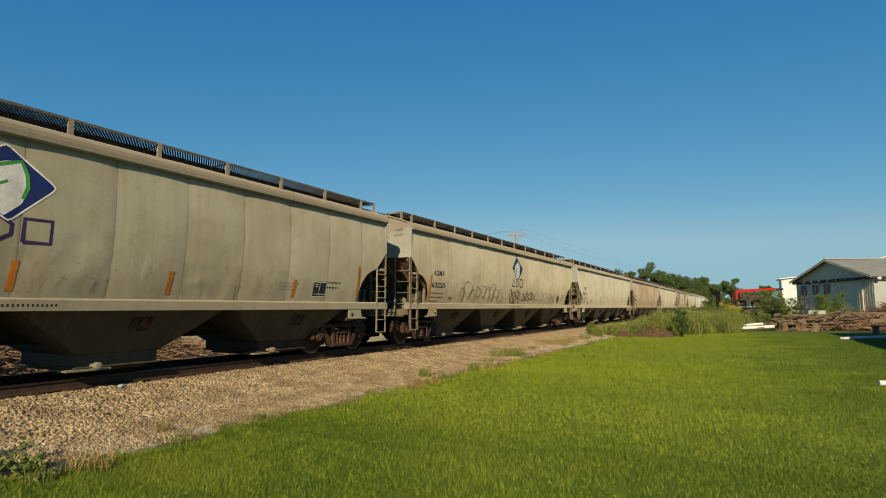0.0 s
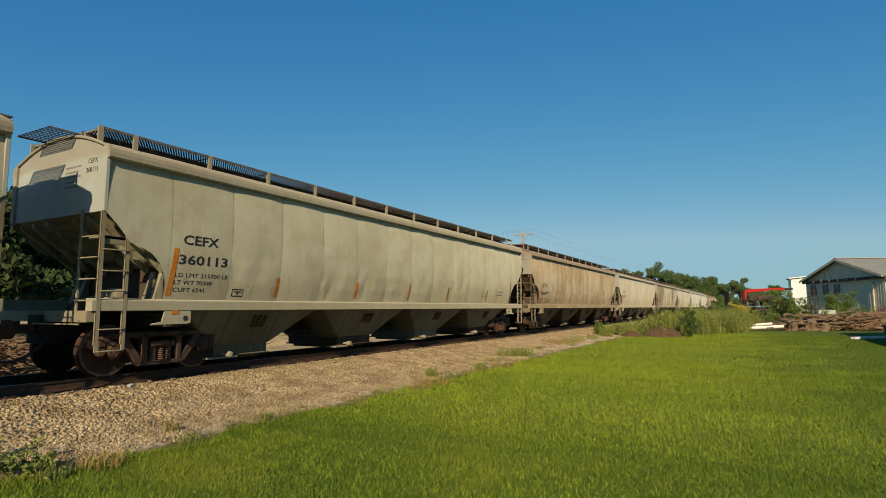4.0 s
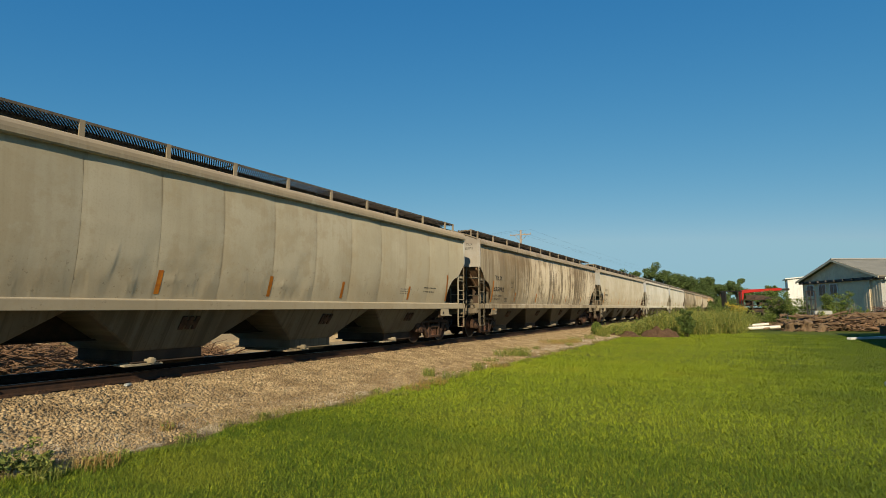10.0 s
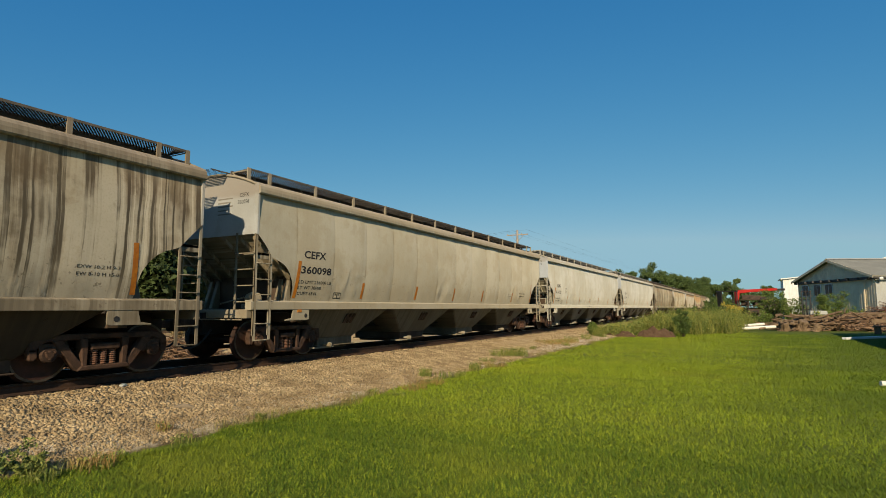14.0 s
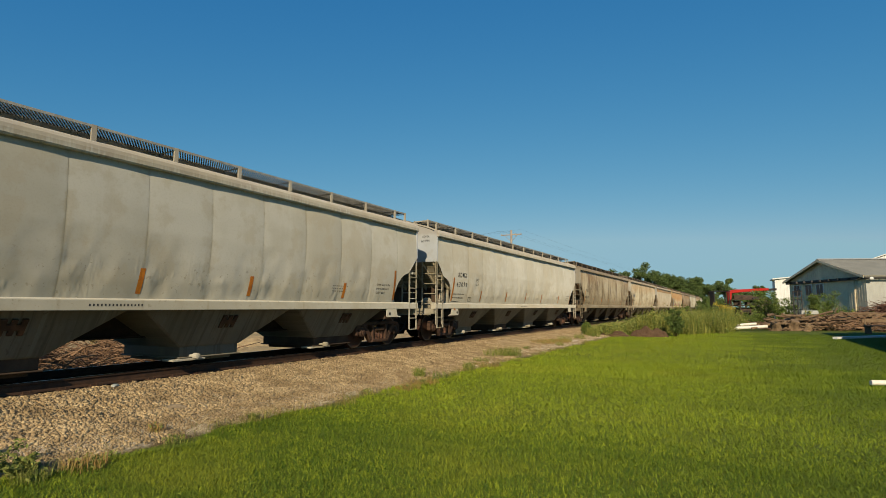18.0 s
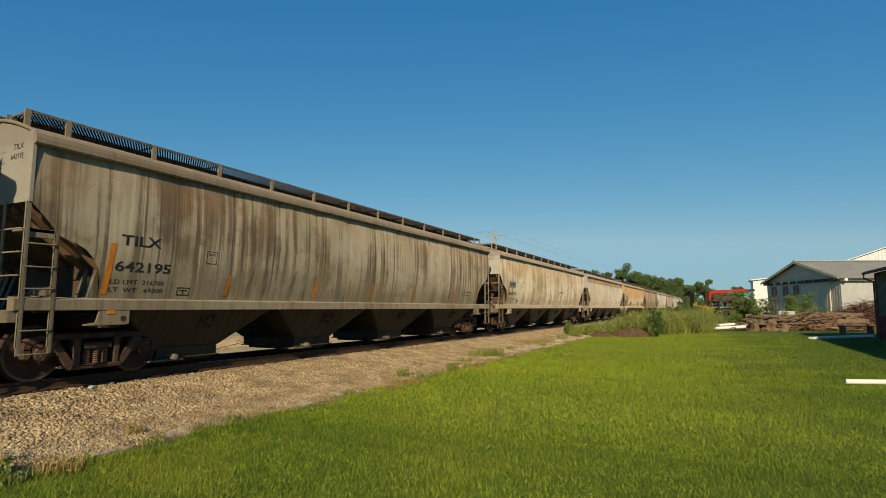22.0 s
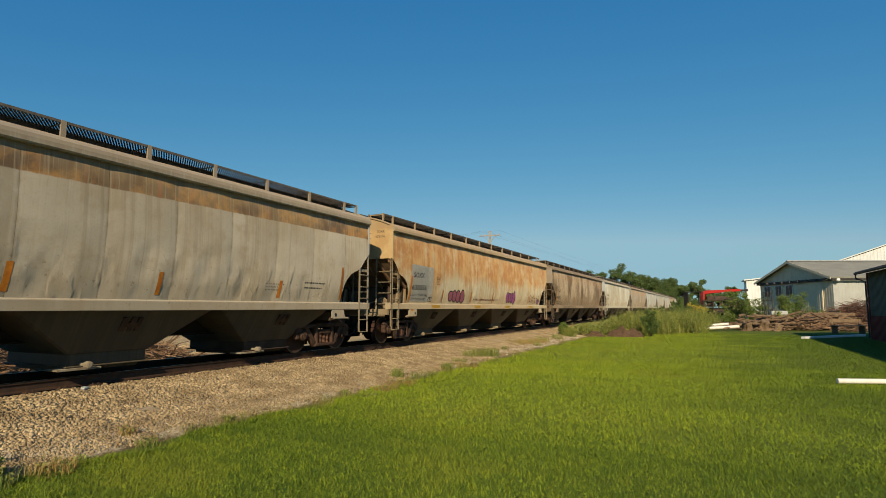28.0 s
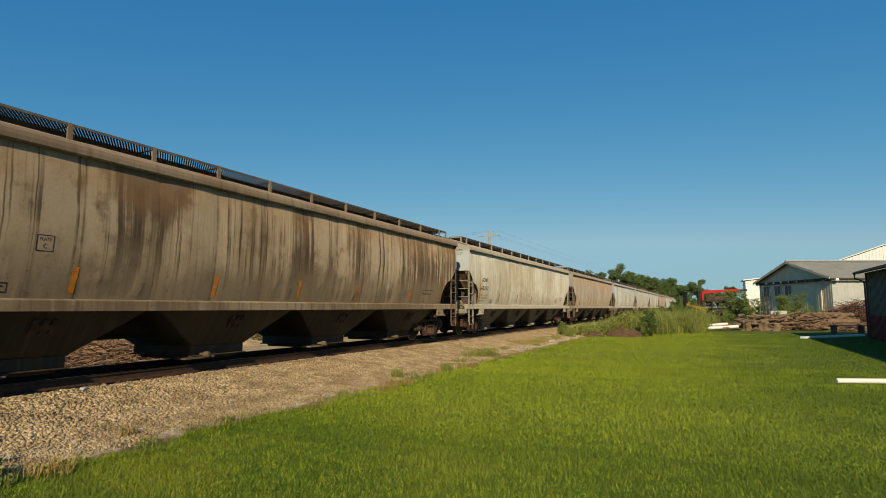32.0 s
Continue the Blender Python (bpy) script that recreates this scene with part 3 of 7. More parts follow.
    s.lathe([(1.1, 0.05), (1.25, 0.07), (1.3, 0.04)], 10, "y", (1.15, 0, 1.34))
    s.tube([(0.2, 0.95, 1.3), (0.7, 1.2, 1.45), (1.2, 1.15, 1.36), (1.35, 1.7, 1.3)], 0.02, 6)
    K["brake_gear"] = s.mesh("brake_valve", 0.004)
    s = Shape()
    s.box(-0.08, 0.08, -0.02, 0.62, 0.78, 0.94)
    s.prism([(-0.06, 0.70), (0.18, 0.70), (0.22, 0.80), (0.22, 0.96), (0.1, 1.02), (-0.06, 1.0)], -0.17, 0.12)
    K["coupler"] = s.mesh("coupler", 0.02)
    s = Shape()
    s.tube([(0.42, 0.55, 0.72), (0.42, 0.42, 0.55), (0.40, 0.25, 0.40), (0.38, 0.08, 0.33), (0.36, -0.08, 0.35), (0.36, -0.2, 0.44)], 0.024, 7)
    K["hose"] = s.mesh("air_hose", smooth=True)
    s = Shape()
    s.tube([(1.45, 0.5, 1.02), (1.45, 0.5, 0.95), (0.1, 0.45, 0.95)], 0.014, 6)
    K["lever"] = s.mesh("uncoupling_lever")
    # truck
    s = Shape()
    a, b2 = 0.99, 1.13
    arch = [(-1.19, 0.50), (-1.17, 0.66), (-1.08, 0.735), (-0.9, 0.765), (-0.5, 0.775), (0.5, 0.775), (0.9, 0.765), (1.08, 0.735), (1.17, 0.66), (1.19, 0.50),
            (1.07, 0.50), (1.03, 0.60), (0.92, 0.655), (0.70, 0.665), (0.3, 0.675), (-0.3, 0.675), (-0.70, 0.665), (-0.92, 0.655), (-1.03, 0.60), (-1.07, 0.50)]
    s.prism(arch, a, b2)
    for sy in (-1, 1):
        s.prism([(sy * y, z) for y, z in ((0.86, 0.68), (0.68, 0.68), (0.42, 0.34), (0.30, 0.25), (0.30, 0.15), (0.44, 0.15), (0.52, 0.22))], a + 0.005, b2 + 0.012)
        s.prism([(sy * y, z) for y, z in ((0.42, 0.70), (0.29, 0.70), (0.29, 0.2), (0.38, 0.2), (0.40, 0.4))], a - 0.02, b2 + 0.03)
        s.prism([(sy * y, z) for y, z in ((1.19, 0.56), (1.06, 0.56), (1.04, 0.42), (1.10, 0.36), (1.17, 0.38))], a, b2)
        s.prism([(sy * y, z) for y, z in ((0.78, 0.68), (0.70, 0.68), (0.64, 0.50), (0.69, 0.40), (0.76, 0.42))], a, b2)
    s.prism([(-0.46, 0.15), (0.46, 0.15), (0.40, 0.235), (-0.40, 0.235)], a - 0.03, b2 + 0.05)
    K["frame"] = s.mesh("side_frame", 0.018)
    s = Shape()
    s.box(-1.17, 1.17, -0.25, 0.25, 0.49, 0.60)
    s.box(-0.6, 0.6, -0.2, 0.2, 0.56, 0.78)
    K["truck_bolster"] = s.mesh("truck_bolster", 0.02)
    s = Shape()
    prof = []
    for i in range(7):
        prof += [(0.235 + i * 0.037, 0.046), (0.246 + i * 0.037, 0.07), (0.260 + i * 0.037, 0.07), (0.271 + i * 0.037, 0.046)]
    s.lathe(prof, 10, "z")
    K["spring"] = s.mesh("coil_spring", smooth=False)
    s = Shape()
    prof = [(-0.07, 0.10), (-0.07, 0.36), (-0.075, 0.40), (-0.072, 0.457), (0.04, 0.452), (0.06, 0.48), (0.07, 0.48), (0.075, 0.40), (0.03, 0.36), (0.0, 0.30), (0.01, 0.15), (0.05, 0.10)]
    for sx in (1, -1):
        s.lathe([(sx * (0.775 - a), r) for a, r in prof], 32, "x")
    s.lathe([(-1.02, 0.07), (-0.7, 0.085), (-0.6, 0.08), (0.6, 0.08), (0.7, 0.085), (1.02, 0.07)], 14, "x")
    for k in range(3):
        a = k * math.tau / 3
        for sx in (1, -1):
            s.box(sx * 0.785, sx * 0.80, -0.02 + 0.24 * math.cos(a), 0.02 + 0.24 * math.cos(a), -0.02 + 0.24 * math.sin(a), 0.02 + 0.24 * math.sin(a))
    K["wheelset"] = s.mesh("wheelset", smooth=False)
    s = Shape()
    s.lathe([(0.842, 0.4575), (0.849, 0.459), (0.849, 0.42), (0.842, 0.42)], 32, "x")
    K["tread"] = s.mesh("wheel_rim")
    s = Shape()
    s.lathe([(0.98, 0.125), (1.13, 0.135), (1.17, 0.115), (1.17, 0.065), (1.195, 0.055)], 16, "x")
    s.box(0.97, 1.12, -0.14, 0.14, 0.02, 0.17)
    for k in range(3):
        a = k * math.tau / 3 + 0.5
        s.lathe([(1.165, 0.02), (1.2, 0.02)], 6, "x", (0, 0.07 * math.cos(a), 0.07 * math.sin(a)))
    K["bearing"] = s.mesh("bearing_cap", 0.004)
    s = Shape()
    s.box(-0.85, 0.85, -0.05, 0.05, 0.32, 0.4)
    for sx in (-0.76, 0.76):
        s.box(sx - 0.06, sx + 0.06, -0.06, 0.08, 0.2, 0.52)
    K["brake_beam"] = s.mesh("brake_beam", 0.01)
    K["placard"] = Shape().box(1.586, 1.592, 2.05, 2.19, 1.1, 1.2).mesh("placard")


make_car_meshes()
MIRROR_END = Matrix.Translation((0, CAR, 0)) @ Matrix.Rotation(math.pi, 4, "Z")


def lettering(text, y0, y1, z0, z1, on_end=False, lift=0.004, spacing=1.0, bold=0.0):
    cu = bpy.data.curves.new("lettering", "FONT")
    cu.body = text
    cu.resolution_u = 2
    cu.offset = bold
    cu.space_character = spacing
    ob = bpy.data.objects.new("lettering", cu)
    me = bpy.data.meshes.new_from_object(ob)
    co = np.empty(len(me.vertices) * 3)
    me.vertices.foreach_get("co", co)
    co = co.reshape(-1, 3)
    lo, hi = co.min(0), co.max(0)
    u = (co[:, 0] - lo[0]) / (hi[0] - lo[0])
    w = (co[:, 1] - lo[1]) / (hi[1] - lo[1])
    out = np.zeros_like(co)
    if on_end:       # y0, y1 are then the span in x, seen from the end
        out[:, 0], out[:, 1], out[:, 2] = y0 + u * (y1 - y0), 0.7315, z0 + w * (z1 - z0)
    else:
        out[:, 1], out[:, 2] = y0 + u * (y1 - y0), z0 + w * (z1 - z0)
    me.vertices.foreach_set("co", out.ravel())
    me.update()
    bpy.data.objects.remove(ob)
    bpy.data.curves.remove(cu)
    return me if on_end else press(me, lift)


def letters(text, y0, y1, z0, z1, ink, root, label, spacing=1.0, bold=0.022):
    """Large painted marks, each letter a part."""
    me = lettering(text, y0, y1, z0, z1, False, 0.004, spacing, bold)
    verts = [tuple(v.co) for v in me.vertices]
    home = list(range(len(verts)))

    def top(i):
        while home[i] != i:
            home[i] = home[home[i]]
            i = home[i]
        return i
    for p in me.polygons:
        a = top(p.vertices[0])
        for i in p.vertices[1:]:
            home[top(i)] = a
    groups = {}
    for p in me.polygons:
        groups.setdefault(top(p.vertices[0]), []).append(tuple(p.vertices))
    for faces in groups.values():
        used = sorted({i for f in faces for i in f})
        at = {i: k for k, i in enumerate(used)}
        one = bpy.data.meshes.new("letter")
        one.from_pydata([verts[i] for i in used], [], [tuple(at[i] for i in f) for f in faces])
        part("letter", one, ink, root, label)
    bpy.data.meshes.remove(me)


def small(name, me, ink, root, label=""):
    """Fine print and scrawl, too small to pick apart."""
    return tagged(part(name, me, ink, root, label), kind="stuff")


def bars(rows, y0, z0, dz, h, lift=0.004):
    """Writing too small to read: broken bars, one row below another."""
    s = Shape()
    rnd = random.Random(int(y0 * 100))
    for i, w in enumerate(rows):
        y = y0
        while y < y0 + w:
            d = rnd.uniform(0.03, 0.09)
            z = z0 - i * dz
            s.add([(0, y, z), (0, y + d, z), (0, y + d, z + h), (0, y, z + h)], [(0, 1, 2, 3)])
            y += d + 0.035
    return press(s.mesh("small_print", normals=False), lift)


def polygon(points, lift=0.004, name="decal"):
    """A flat shape in (y, z) on the car side."""
    return press(Shape().add([(0, y, z) for y, z in points], [tuple(range(len(points)))]).mesh(name, normals=False), lift)


def strokes(paths, r, lift=0.004, name="scrawl"):
    """Sprayed lines in (y, z) on the car side, as narrow ribbons."""
    s = Shape()
    for p in paths:
        p = [Vector(q) for q in p]
        left, right = [], []
        for i, q in enumerate(p):
            d = (p[min(i + 1, len(p) - 1)] - p[max(i - 1, 0)]).normalized()
            n = Vector((-d.y, d.x)) * r
            left.append(q + n), right.append(q - n)
        n = len(p)
        s.add([(0, q.x, q.y) for q in left + right], [(i, i + 1, n + i + 1, n + i) for i in range(n - 1)])
    return press(s.mesh(name, normals=False), lift)


def scribble(seed, y0, y1, z0, z1, loops, turns=1.0):
    rnd = random.Random(seed)
    paths = []
    for k in range(loops):
        cy, cz = y0 + (y1 - y0) * (k + 0.5) / loops, rnd.uniform(z0 + 0.3 * (z1 - z0), z1 - 0.3 * (z1 - z0))
        ry, rz = (y1 - y0) / loops * rnd.uniform(0.4, 0.8), (z1 - z0) * rnd.uniform(0.25, 0.5)
        a0, ph = rnd.uniform(0, 6), rnd.uniform(0.5, 2)
        paths.append([(cy + ry * math.cos(a0 + a) + 0.3 * ry * math.sin(2.3 * a + ph), cz + rz * math.sin(a0 + a) + 0.2 * rz * math.sin(3.1 * a)) for a in np.linspace(0, math.tau * turns * rnd.uniform(0.7, 1.1), 20 if turns < 1.2 else 44)])
    return paths


def truck(root, y, near, spin):
    t = part("truck", MESH["truck_bolster"], M_CAST, root, "rusty cast steel four-wheel truck", pose(0, y, 0))
    part("side_frame", MESH["frame"], M_CAST, t, "rusty cast steel side frame")
    part("side_frame", MESH["frame"], M_CAST, t, m=pose(0, 0, 0, 0, 0, 180))
    for sx in (1,):
        for dy in (-0.13, 0.0, 0.13):
            part("spring", MESH["spring"], M_SPRING, t, "rusty coil spring", pose(1.07, dy * 1.2, 0))
    part("brake_beam", MESH["brake_beam"], M_STEEL_DARK, t, m=pose(0, 0.42, 0))
    part("brake_beam", MESH["brake_beam"], M_STEEL_DARK, t, m=pose(0, -0.42, 0))
    for dy in (-0.89, 0.89):
        w = part("wheelset", MESH["wheelset"], M_WHEEL, root, "brown steel wheelset with a bright tread", pose(0, y + dy, 0.457))
        part("wheel_rim", MESH["tread"], M_TREAD, w)
        part("wheel_rim", MESH["tread"], M_TREAD, w, m=pose(0, 0, 0, 0, 0, 180))
        spin.append((w, y + dy))
        part("bearing_cap", MESH["bearing"], M_CAST, t, m=pose(0, dy, 0.457))


def build_car(n, spec):
    """One covered hopper car; its origin lies on the rail at the coupler that faces the camera's side of the gap."""
    root = new("hopper_car")
    tagged(root, spec["label"], "railway car", "cars of the passing grain train")
    near = n <= 14
    p1 = car_paint("car_paint", root, n + 3.0, **spec["paint"])
    p = spec["paint"]
    trim = car_paint("car_trim_paint", root, n + 30.0, tuple((1.0 if spec.get("pale_top") else 0.76) * a for a in p["base"]), p["streak"], p["amount"] * 0.7, p.get("rust", 0) * 0.3, dent=0.06)
    endp = car_paint("car_end_paint", root, n + 60.0, tuple(min(0.62, q * a) for a, q in zip(p["base"], (0.88, 0.98, 1.22))), p["streak"], p["amount"] * 0.15, p.get("rust", 0) * 0.35, dent=0.06)
    fit = car_paint("ladder_paint", root, n + 45.0, tuple((1.0 if spec.get("pale_top") else 0.8 if n in (1, 3, 5) else 0.55) * a for a in p["base"]), tuple(0.7 * a for a in p["streak"]), 0.9, p.get("rust", 0) * 0.3, dent=0.06)
    if n == 11:
        endp = car_paint("car_end_paint", root, 71.0, (0.50, 0.39, 0.20), p["streak"], 0.3, 0.3, dent=0.06)
    # hoppers: grime and the shade under the body, both put into darker paint
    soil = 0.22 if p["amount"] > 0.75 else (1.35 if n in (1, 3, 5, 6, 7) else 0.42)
    hop = car_paint("shaded_hopper_paint", root, n + 90.0, tuple(q * a * soil for a, q in zip(p["base"], (0.28, 0.26, 0.24))), tuple(0.3 * a for a in p["streak"]), 0.8, dent=0.2)
    spin = []
    rnd = random.Random(n * 7 + 11)
    part("tank", MESH["tank"], p1, root)
    dent = p.get("dent", 0.5) if near else 0.0
    order = [rnd.randrange(2, 7) if rnd.random() < dent else rnd.randrange(2) for _ in range(N_SHEETS)]
    order[0] = order[11] = 0
    SIDE["order"] = order
    for k in range(N_SHEETS):
        kind = order[k]
        part("side_sheet", MESH["sheet%d" % kind], p1, root, m=pose(0, 1.95 + SHEET_W * (k + 0.5), 0))
    part("end_sheet", MESH["sheet_end_a"], p1, root)
    part("end_sheet", MESH["sheet_end_b"], p1, root)
    for e in "ab":
        part("end_wall", MESH["endwall_" + e], endp, root)
        part("corner_post", MESH["posts_" + e], endp, root)
        part("corner_post", MESH["posts_" + e], trim, root, m=Matrix.Translation((-3.11, 0, 0)))
        part("roof_lip", MESH["lip_" + e], trim, root)
    part("eave_beam", MESH["eave"], trim, root)
    part("eave_beam", MESH["eave"], trim, root, m=MIRROR_END)
    part("side_sill", MESH["sill"], trim, root)
    part("side_sill", MESH["sill"], trim, root, m=MIRROR_END)
    part("roof", MESH["roof"], p1, root)
    part("hatch_cover", MESH["hatch"], trim, root)
    grate = M_GRATE_PALE if spec.get("pale_top") else M_GRATE
    for e in ("near", "far"):
        part("running_board", MESH["board_" + e], grate, root, "expanded steel roof walkway")
    ys = [0.80] + [1.43 + i * (CAR - 2.86) / 11 for i in range(12)] + [CAR - 0.80]
    for y in ys:
        part("walkway_bracket", MESH["bracket"], trim, root, m=pose(0, y, 0))
        if near and y in (ys[0], ys[-1]):
            part("walkway_bracket", MESH["bracket"], trim, root, m=pose(0, y, 0, 0, 0, 180))
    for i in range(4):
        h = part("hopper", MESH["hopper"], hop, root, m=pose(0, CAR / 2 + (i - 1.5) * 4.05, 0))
        part("outlet_gate", MESH["outlet"], M_GRIME_SHADE if i % 2 else hop, h)
        if near:
            part("gate_capstan", MESH["gear"], fit, h)
            part("vibrator_bracket", MESH["vibrator"], M_CAST, h, m=pose(1.26, 0.15, 0.93, 0, 35))
    part("centre_sill", MESH["centre"], M_STEEL_DARK, root)
    for m in (Matrix.Identity(4), MIRROR_END):
        e = part("end_sill", MESH["end_sill"], fit, root, m=m)
        part("end_platform", MESH["crosswalk"], grate, root, m=m)
        part("coupler", MESH["coupler"], M_CAST, e, "rusty steel knuckle coupler")
        part("slope_sheet", MESH["slope"], fit if n in (1, 3, 5, 6, 7) else M_SLOPE, e, "stained sloping end sheet")
        for x in (1.4, 0.95, 0.45, -0.45, -0.95, -1.4):
            part("slope_rib", MESH["slope_rib"], fit if n in (1, 3, 5, 6, 7) else M_SLOPE, e, m=pose(x, 0, 0))
        for pad in ("jack", "jack_b"):
            part("jacking_pad", MESH[pad], trim, e)
        part("lifting_hole", MESH["jackhole"], M_BLACK, e, m=None if m is not MIRROR_END else Matrix.Rotation(math.pi, 4, "Z") @ Matrix.Translation((0, -4.64, 0)))
        part("body_bolster", MESH["bolster"], M_GRIME_SHADE, e)
        part("platform", MESH["platform"], M_GRIME_SHADE, e)
        for x in (1.36, 1.12, -1.12, -1.36):
            part("gusset_post", MESH["gusset"], fit, e, m=pose(x, 0, 0))
        if near:
            part("brake_valve", MESH["brake_gear"], fit, e)
            part("air_hose", MESH["hose"], M_RUBBER, e, "hanging black rubber air hose")
            part("uncoupling_lever", MESH["lever"], fit, e)
        # the ladder stands at the near corner of both ends
        flip = m is MIRROR_END
        lad = Matrix.Translation((0, CAR, 0)) @ Matrix.Diagonal((1, -1, 1, 1)) if flip else Matrix.Identity(4)
        name = "_b" if flip else "_a"
        for key, zz in (("stile", None), ("rung", (2.2, 1.84, 1.5, 0.86, 0.5)), ("end_stile", None), ("end_rung", (2.42, 2.06, 1.7, 1.34)), ("shelf", None)):
            if key + name not in MESH:
                me = MESH[key].copy()
                me.transform(lad)
                if flip:
                    me.flip_normals()
                MESH[key + name] = me
            for z in zz or (0,):
                part({"stile": "ladder_stile", "rung": "ladder_rung", "end_stile": "end_ladder_stile", "end_rung": "end_ladder_rung", "shelf": "ladder_bracket"}[key],
                     MESH[key + name], fit, root, m=pose(0, 0, z))
    part("placard", MESH["placard"], M_ORANGE, root, "small faded orange placard")
    truck(root, 2.2, near, spin)
    truck(root, CAR - 2.2, near, spin)
    # reflective strips
    for y, z0, h in ((2.02, 1.44, 0.9), (4.68, 1.46, 0.44), (7.6, 1.46, 0.44), (10.3, 1.46, 0.46), (12.85, 1.46, 0.44), (16.15, 1.46, 0.42), (CAR - 1.98, 1.44, 0.92)):
        lean = 0.06 if y < 3 else (-0.06 if y > 18 else 0.03)
        s = Shape().grid([[(0, y + lean * (z - z0) / h + d, z) for z in np.linspace(z0, z0 + h, 6)] for d in (-0.05, 0.05)])
        part("reflective_strip", press(s.mesh("reflective_strip", normals=False), 0.005), M_ORANGE, root, "orange reflective strip")
    if "marks" in spec:
        a, b = spec["marks"]
        d1, d2, d3 = spec.get("drop", (0.0, 0.0, 0.0))
        sh = 0.16 if spec.get("spacing") else 0.0
        if spec.get("patch"):
            part("repaint_patch", polygon([(2.1, 2.36 - d1), (3.15, 2.36 - d1), (3.15, 2.68 - d1), (2.1, 2.68 - d1)], 0.002), M_PATCH, root, "grey repainted patch")
        letters(a, 2.2 + sh, 3.0 + sh, 2.42 - d1, 2.61 - d1, M_BLACK, root, "black painted reporting letter", spec.get("spacing", 1.0))
        letters(b, 2.14 + sh, (3.25 if len(b) > 5 else 3.07) + sh, 2.04 - d2, 2.23 - d2, M_BLACK, root, "black painted digit of the car number", spec.get("spacing", 1.0))
        small("lettering", lettering(a, 0.97, 1.27, 3.74, 3.83, True), M_BLACK, root)
        small("lettering", lettering(b, 0.92, 1.28, 3.58, 3.67, True), M_BLACK, root)
        for i, line in enumerate(spec.get("small", ())):
            small("lettering", lettering(line, 2.1 + sh, 2.1 + sh + 0.075 * len(line), 1.80 - d3 - i * 0.14, 1.88 - d3 - i * 0.14), M_BLACK, root)
        if "small" not in spec:
            small("small_print", bars([0.9, 0.85, 0.6], 2.1, 1.80 - d3, 0.14, 0.035), M_BLACK, root)
    if near:
        for i, line in enumerate(spec.get("end_small", ())):
            small("lettering", lettering(line, CAR - 2.98, CAR - 2.98 + 0.05 * len(line), 1.86 - i * 0.12, 1.92 - i * 0.12), M_BLACK, root)
        if "end_small" not in spec:
            small("small_print", bars([0.8, 0.7], CAR - 3.6, 1.85, 0.13, 0.035), M_BLACK, root)
        small("small_print", bars([0.6, 0.55, 0.4], CAR - 5.0, 1.78, 0.07, 0.022), M_GREYSPRAY, root)
        if spec.get("frame"):
            s = strokes([[(4.05, 2.12), (4.30, 2.12), (4.30, 2.37), (4.05, 2.37), (4.05, 2.12)]], 0.008)
            small("stencil_frame", s, M_BLACK, root)
            small("lettering", lettering("PLATE", 4.09, 4.26, 2.285, 2.335), M_BLACK, root)
            small("lettering", lettering("C", 4.15, 4.2, 2.16, 2.24), M_BLACK, root)
        e = Shape()
        for i, w in enumerate((0.5, 0.42, 0.5, 0.36, 0.45)):
            e.add([(0.35 + d * w - 0.1, 0.7315, 3.72 - i * 0.09 + h) for d, h in ((0, 0), (1, 0), (1, 0.03), (0, 0.03))], [(0, 1, 2, 3)])
        small("small_print", e.mesh("small_print", normals=False), M_GREYSPRAY, root)
        e = strokes([[(3.47, 1.46), (3.74, 1.46), (3.74, 1.6), (3.47, 1.6), (3.47, 1.46)], [(3.52, 1.55), (3.69, 1.55)], [(3.6, 1.55), (3.6, 1.48)]], 0.012)
        small("routing_plate", e, M_BLACK, root)
        for text, y0, y1, z0, z1, ink in spec.get("notes", ()):
            small("lettering", lettering(text, y0, y1, z0, z1, False, 0.004, 1.0, 0.012), ink, root, "painted notice")
        if spec.get("logo"):
            y = CAR - 3.85
            part("service_plate", polygon([(y, 1.50), (y + 0.5, 1.50), (y + 0.5, 1.86), (y, 1.86)], 0.003), M_BLACK, root, "black service stencil panel")
            small("service_plate_print", strokes([[(y, 1.5), (y + 0.5, 1.5), (y + 0.5, 1.86), (y, 1.86), (y, 1.5)], [(y + 0.25, 1.5), (y + 0.25, 1.86)], [(y + 0.02, 1.56), (y + 0.48, 1.56)], [(y + 0.08, 1.8), (y + 0.2, 1.8)], [(y + 0.08, 1.75), (y + 0.2, 1.75)]], 0.008, 0.005), M_LOGO_WHITE, root)
        if n in (-1, 0, 6, 7):
            s = Shape()
            for i in range(24 if spec.get("logo") else 15):
                s.add([(1.5975, 9.4 + 0.065 * i + d, 1.235 + h) for d, h in ((0, 0), (0.028, 0), (0.028, 0.04), (0, 0.04))], [(0, 1, 2, 3)])
            small("small_print", s.mesh("small_print", normals=False), M_BLACK, root)
    return root, spin


LIGHT = dict(base=(0.42, 0.38, 0.28), streak=(0.25, 0.21, 0.15), amount=0.35)

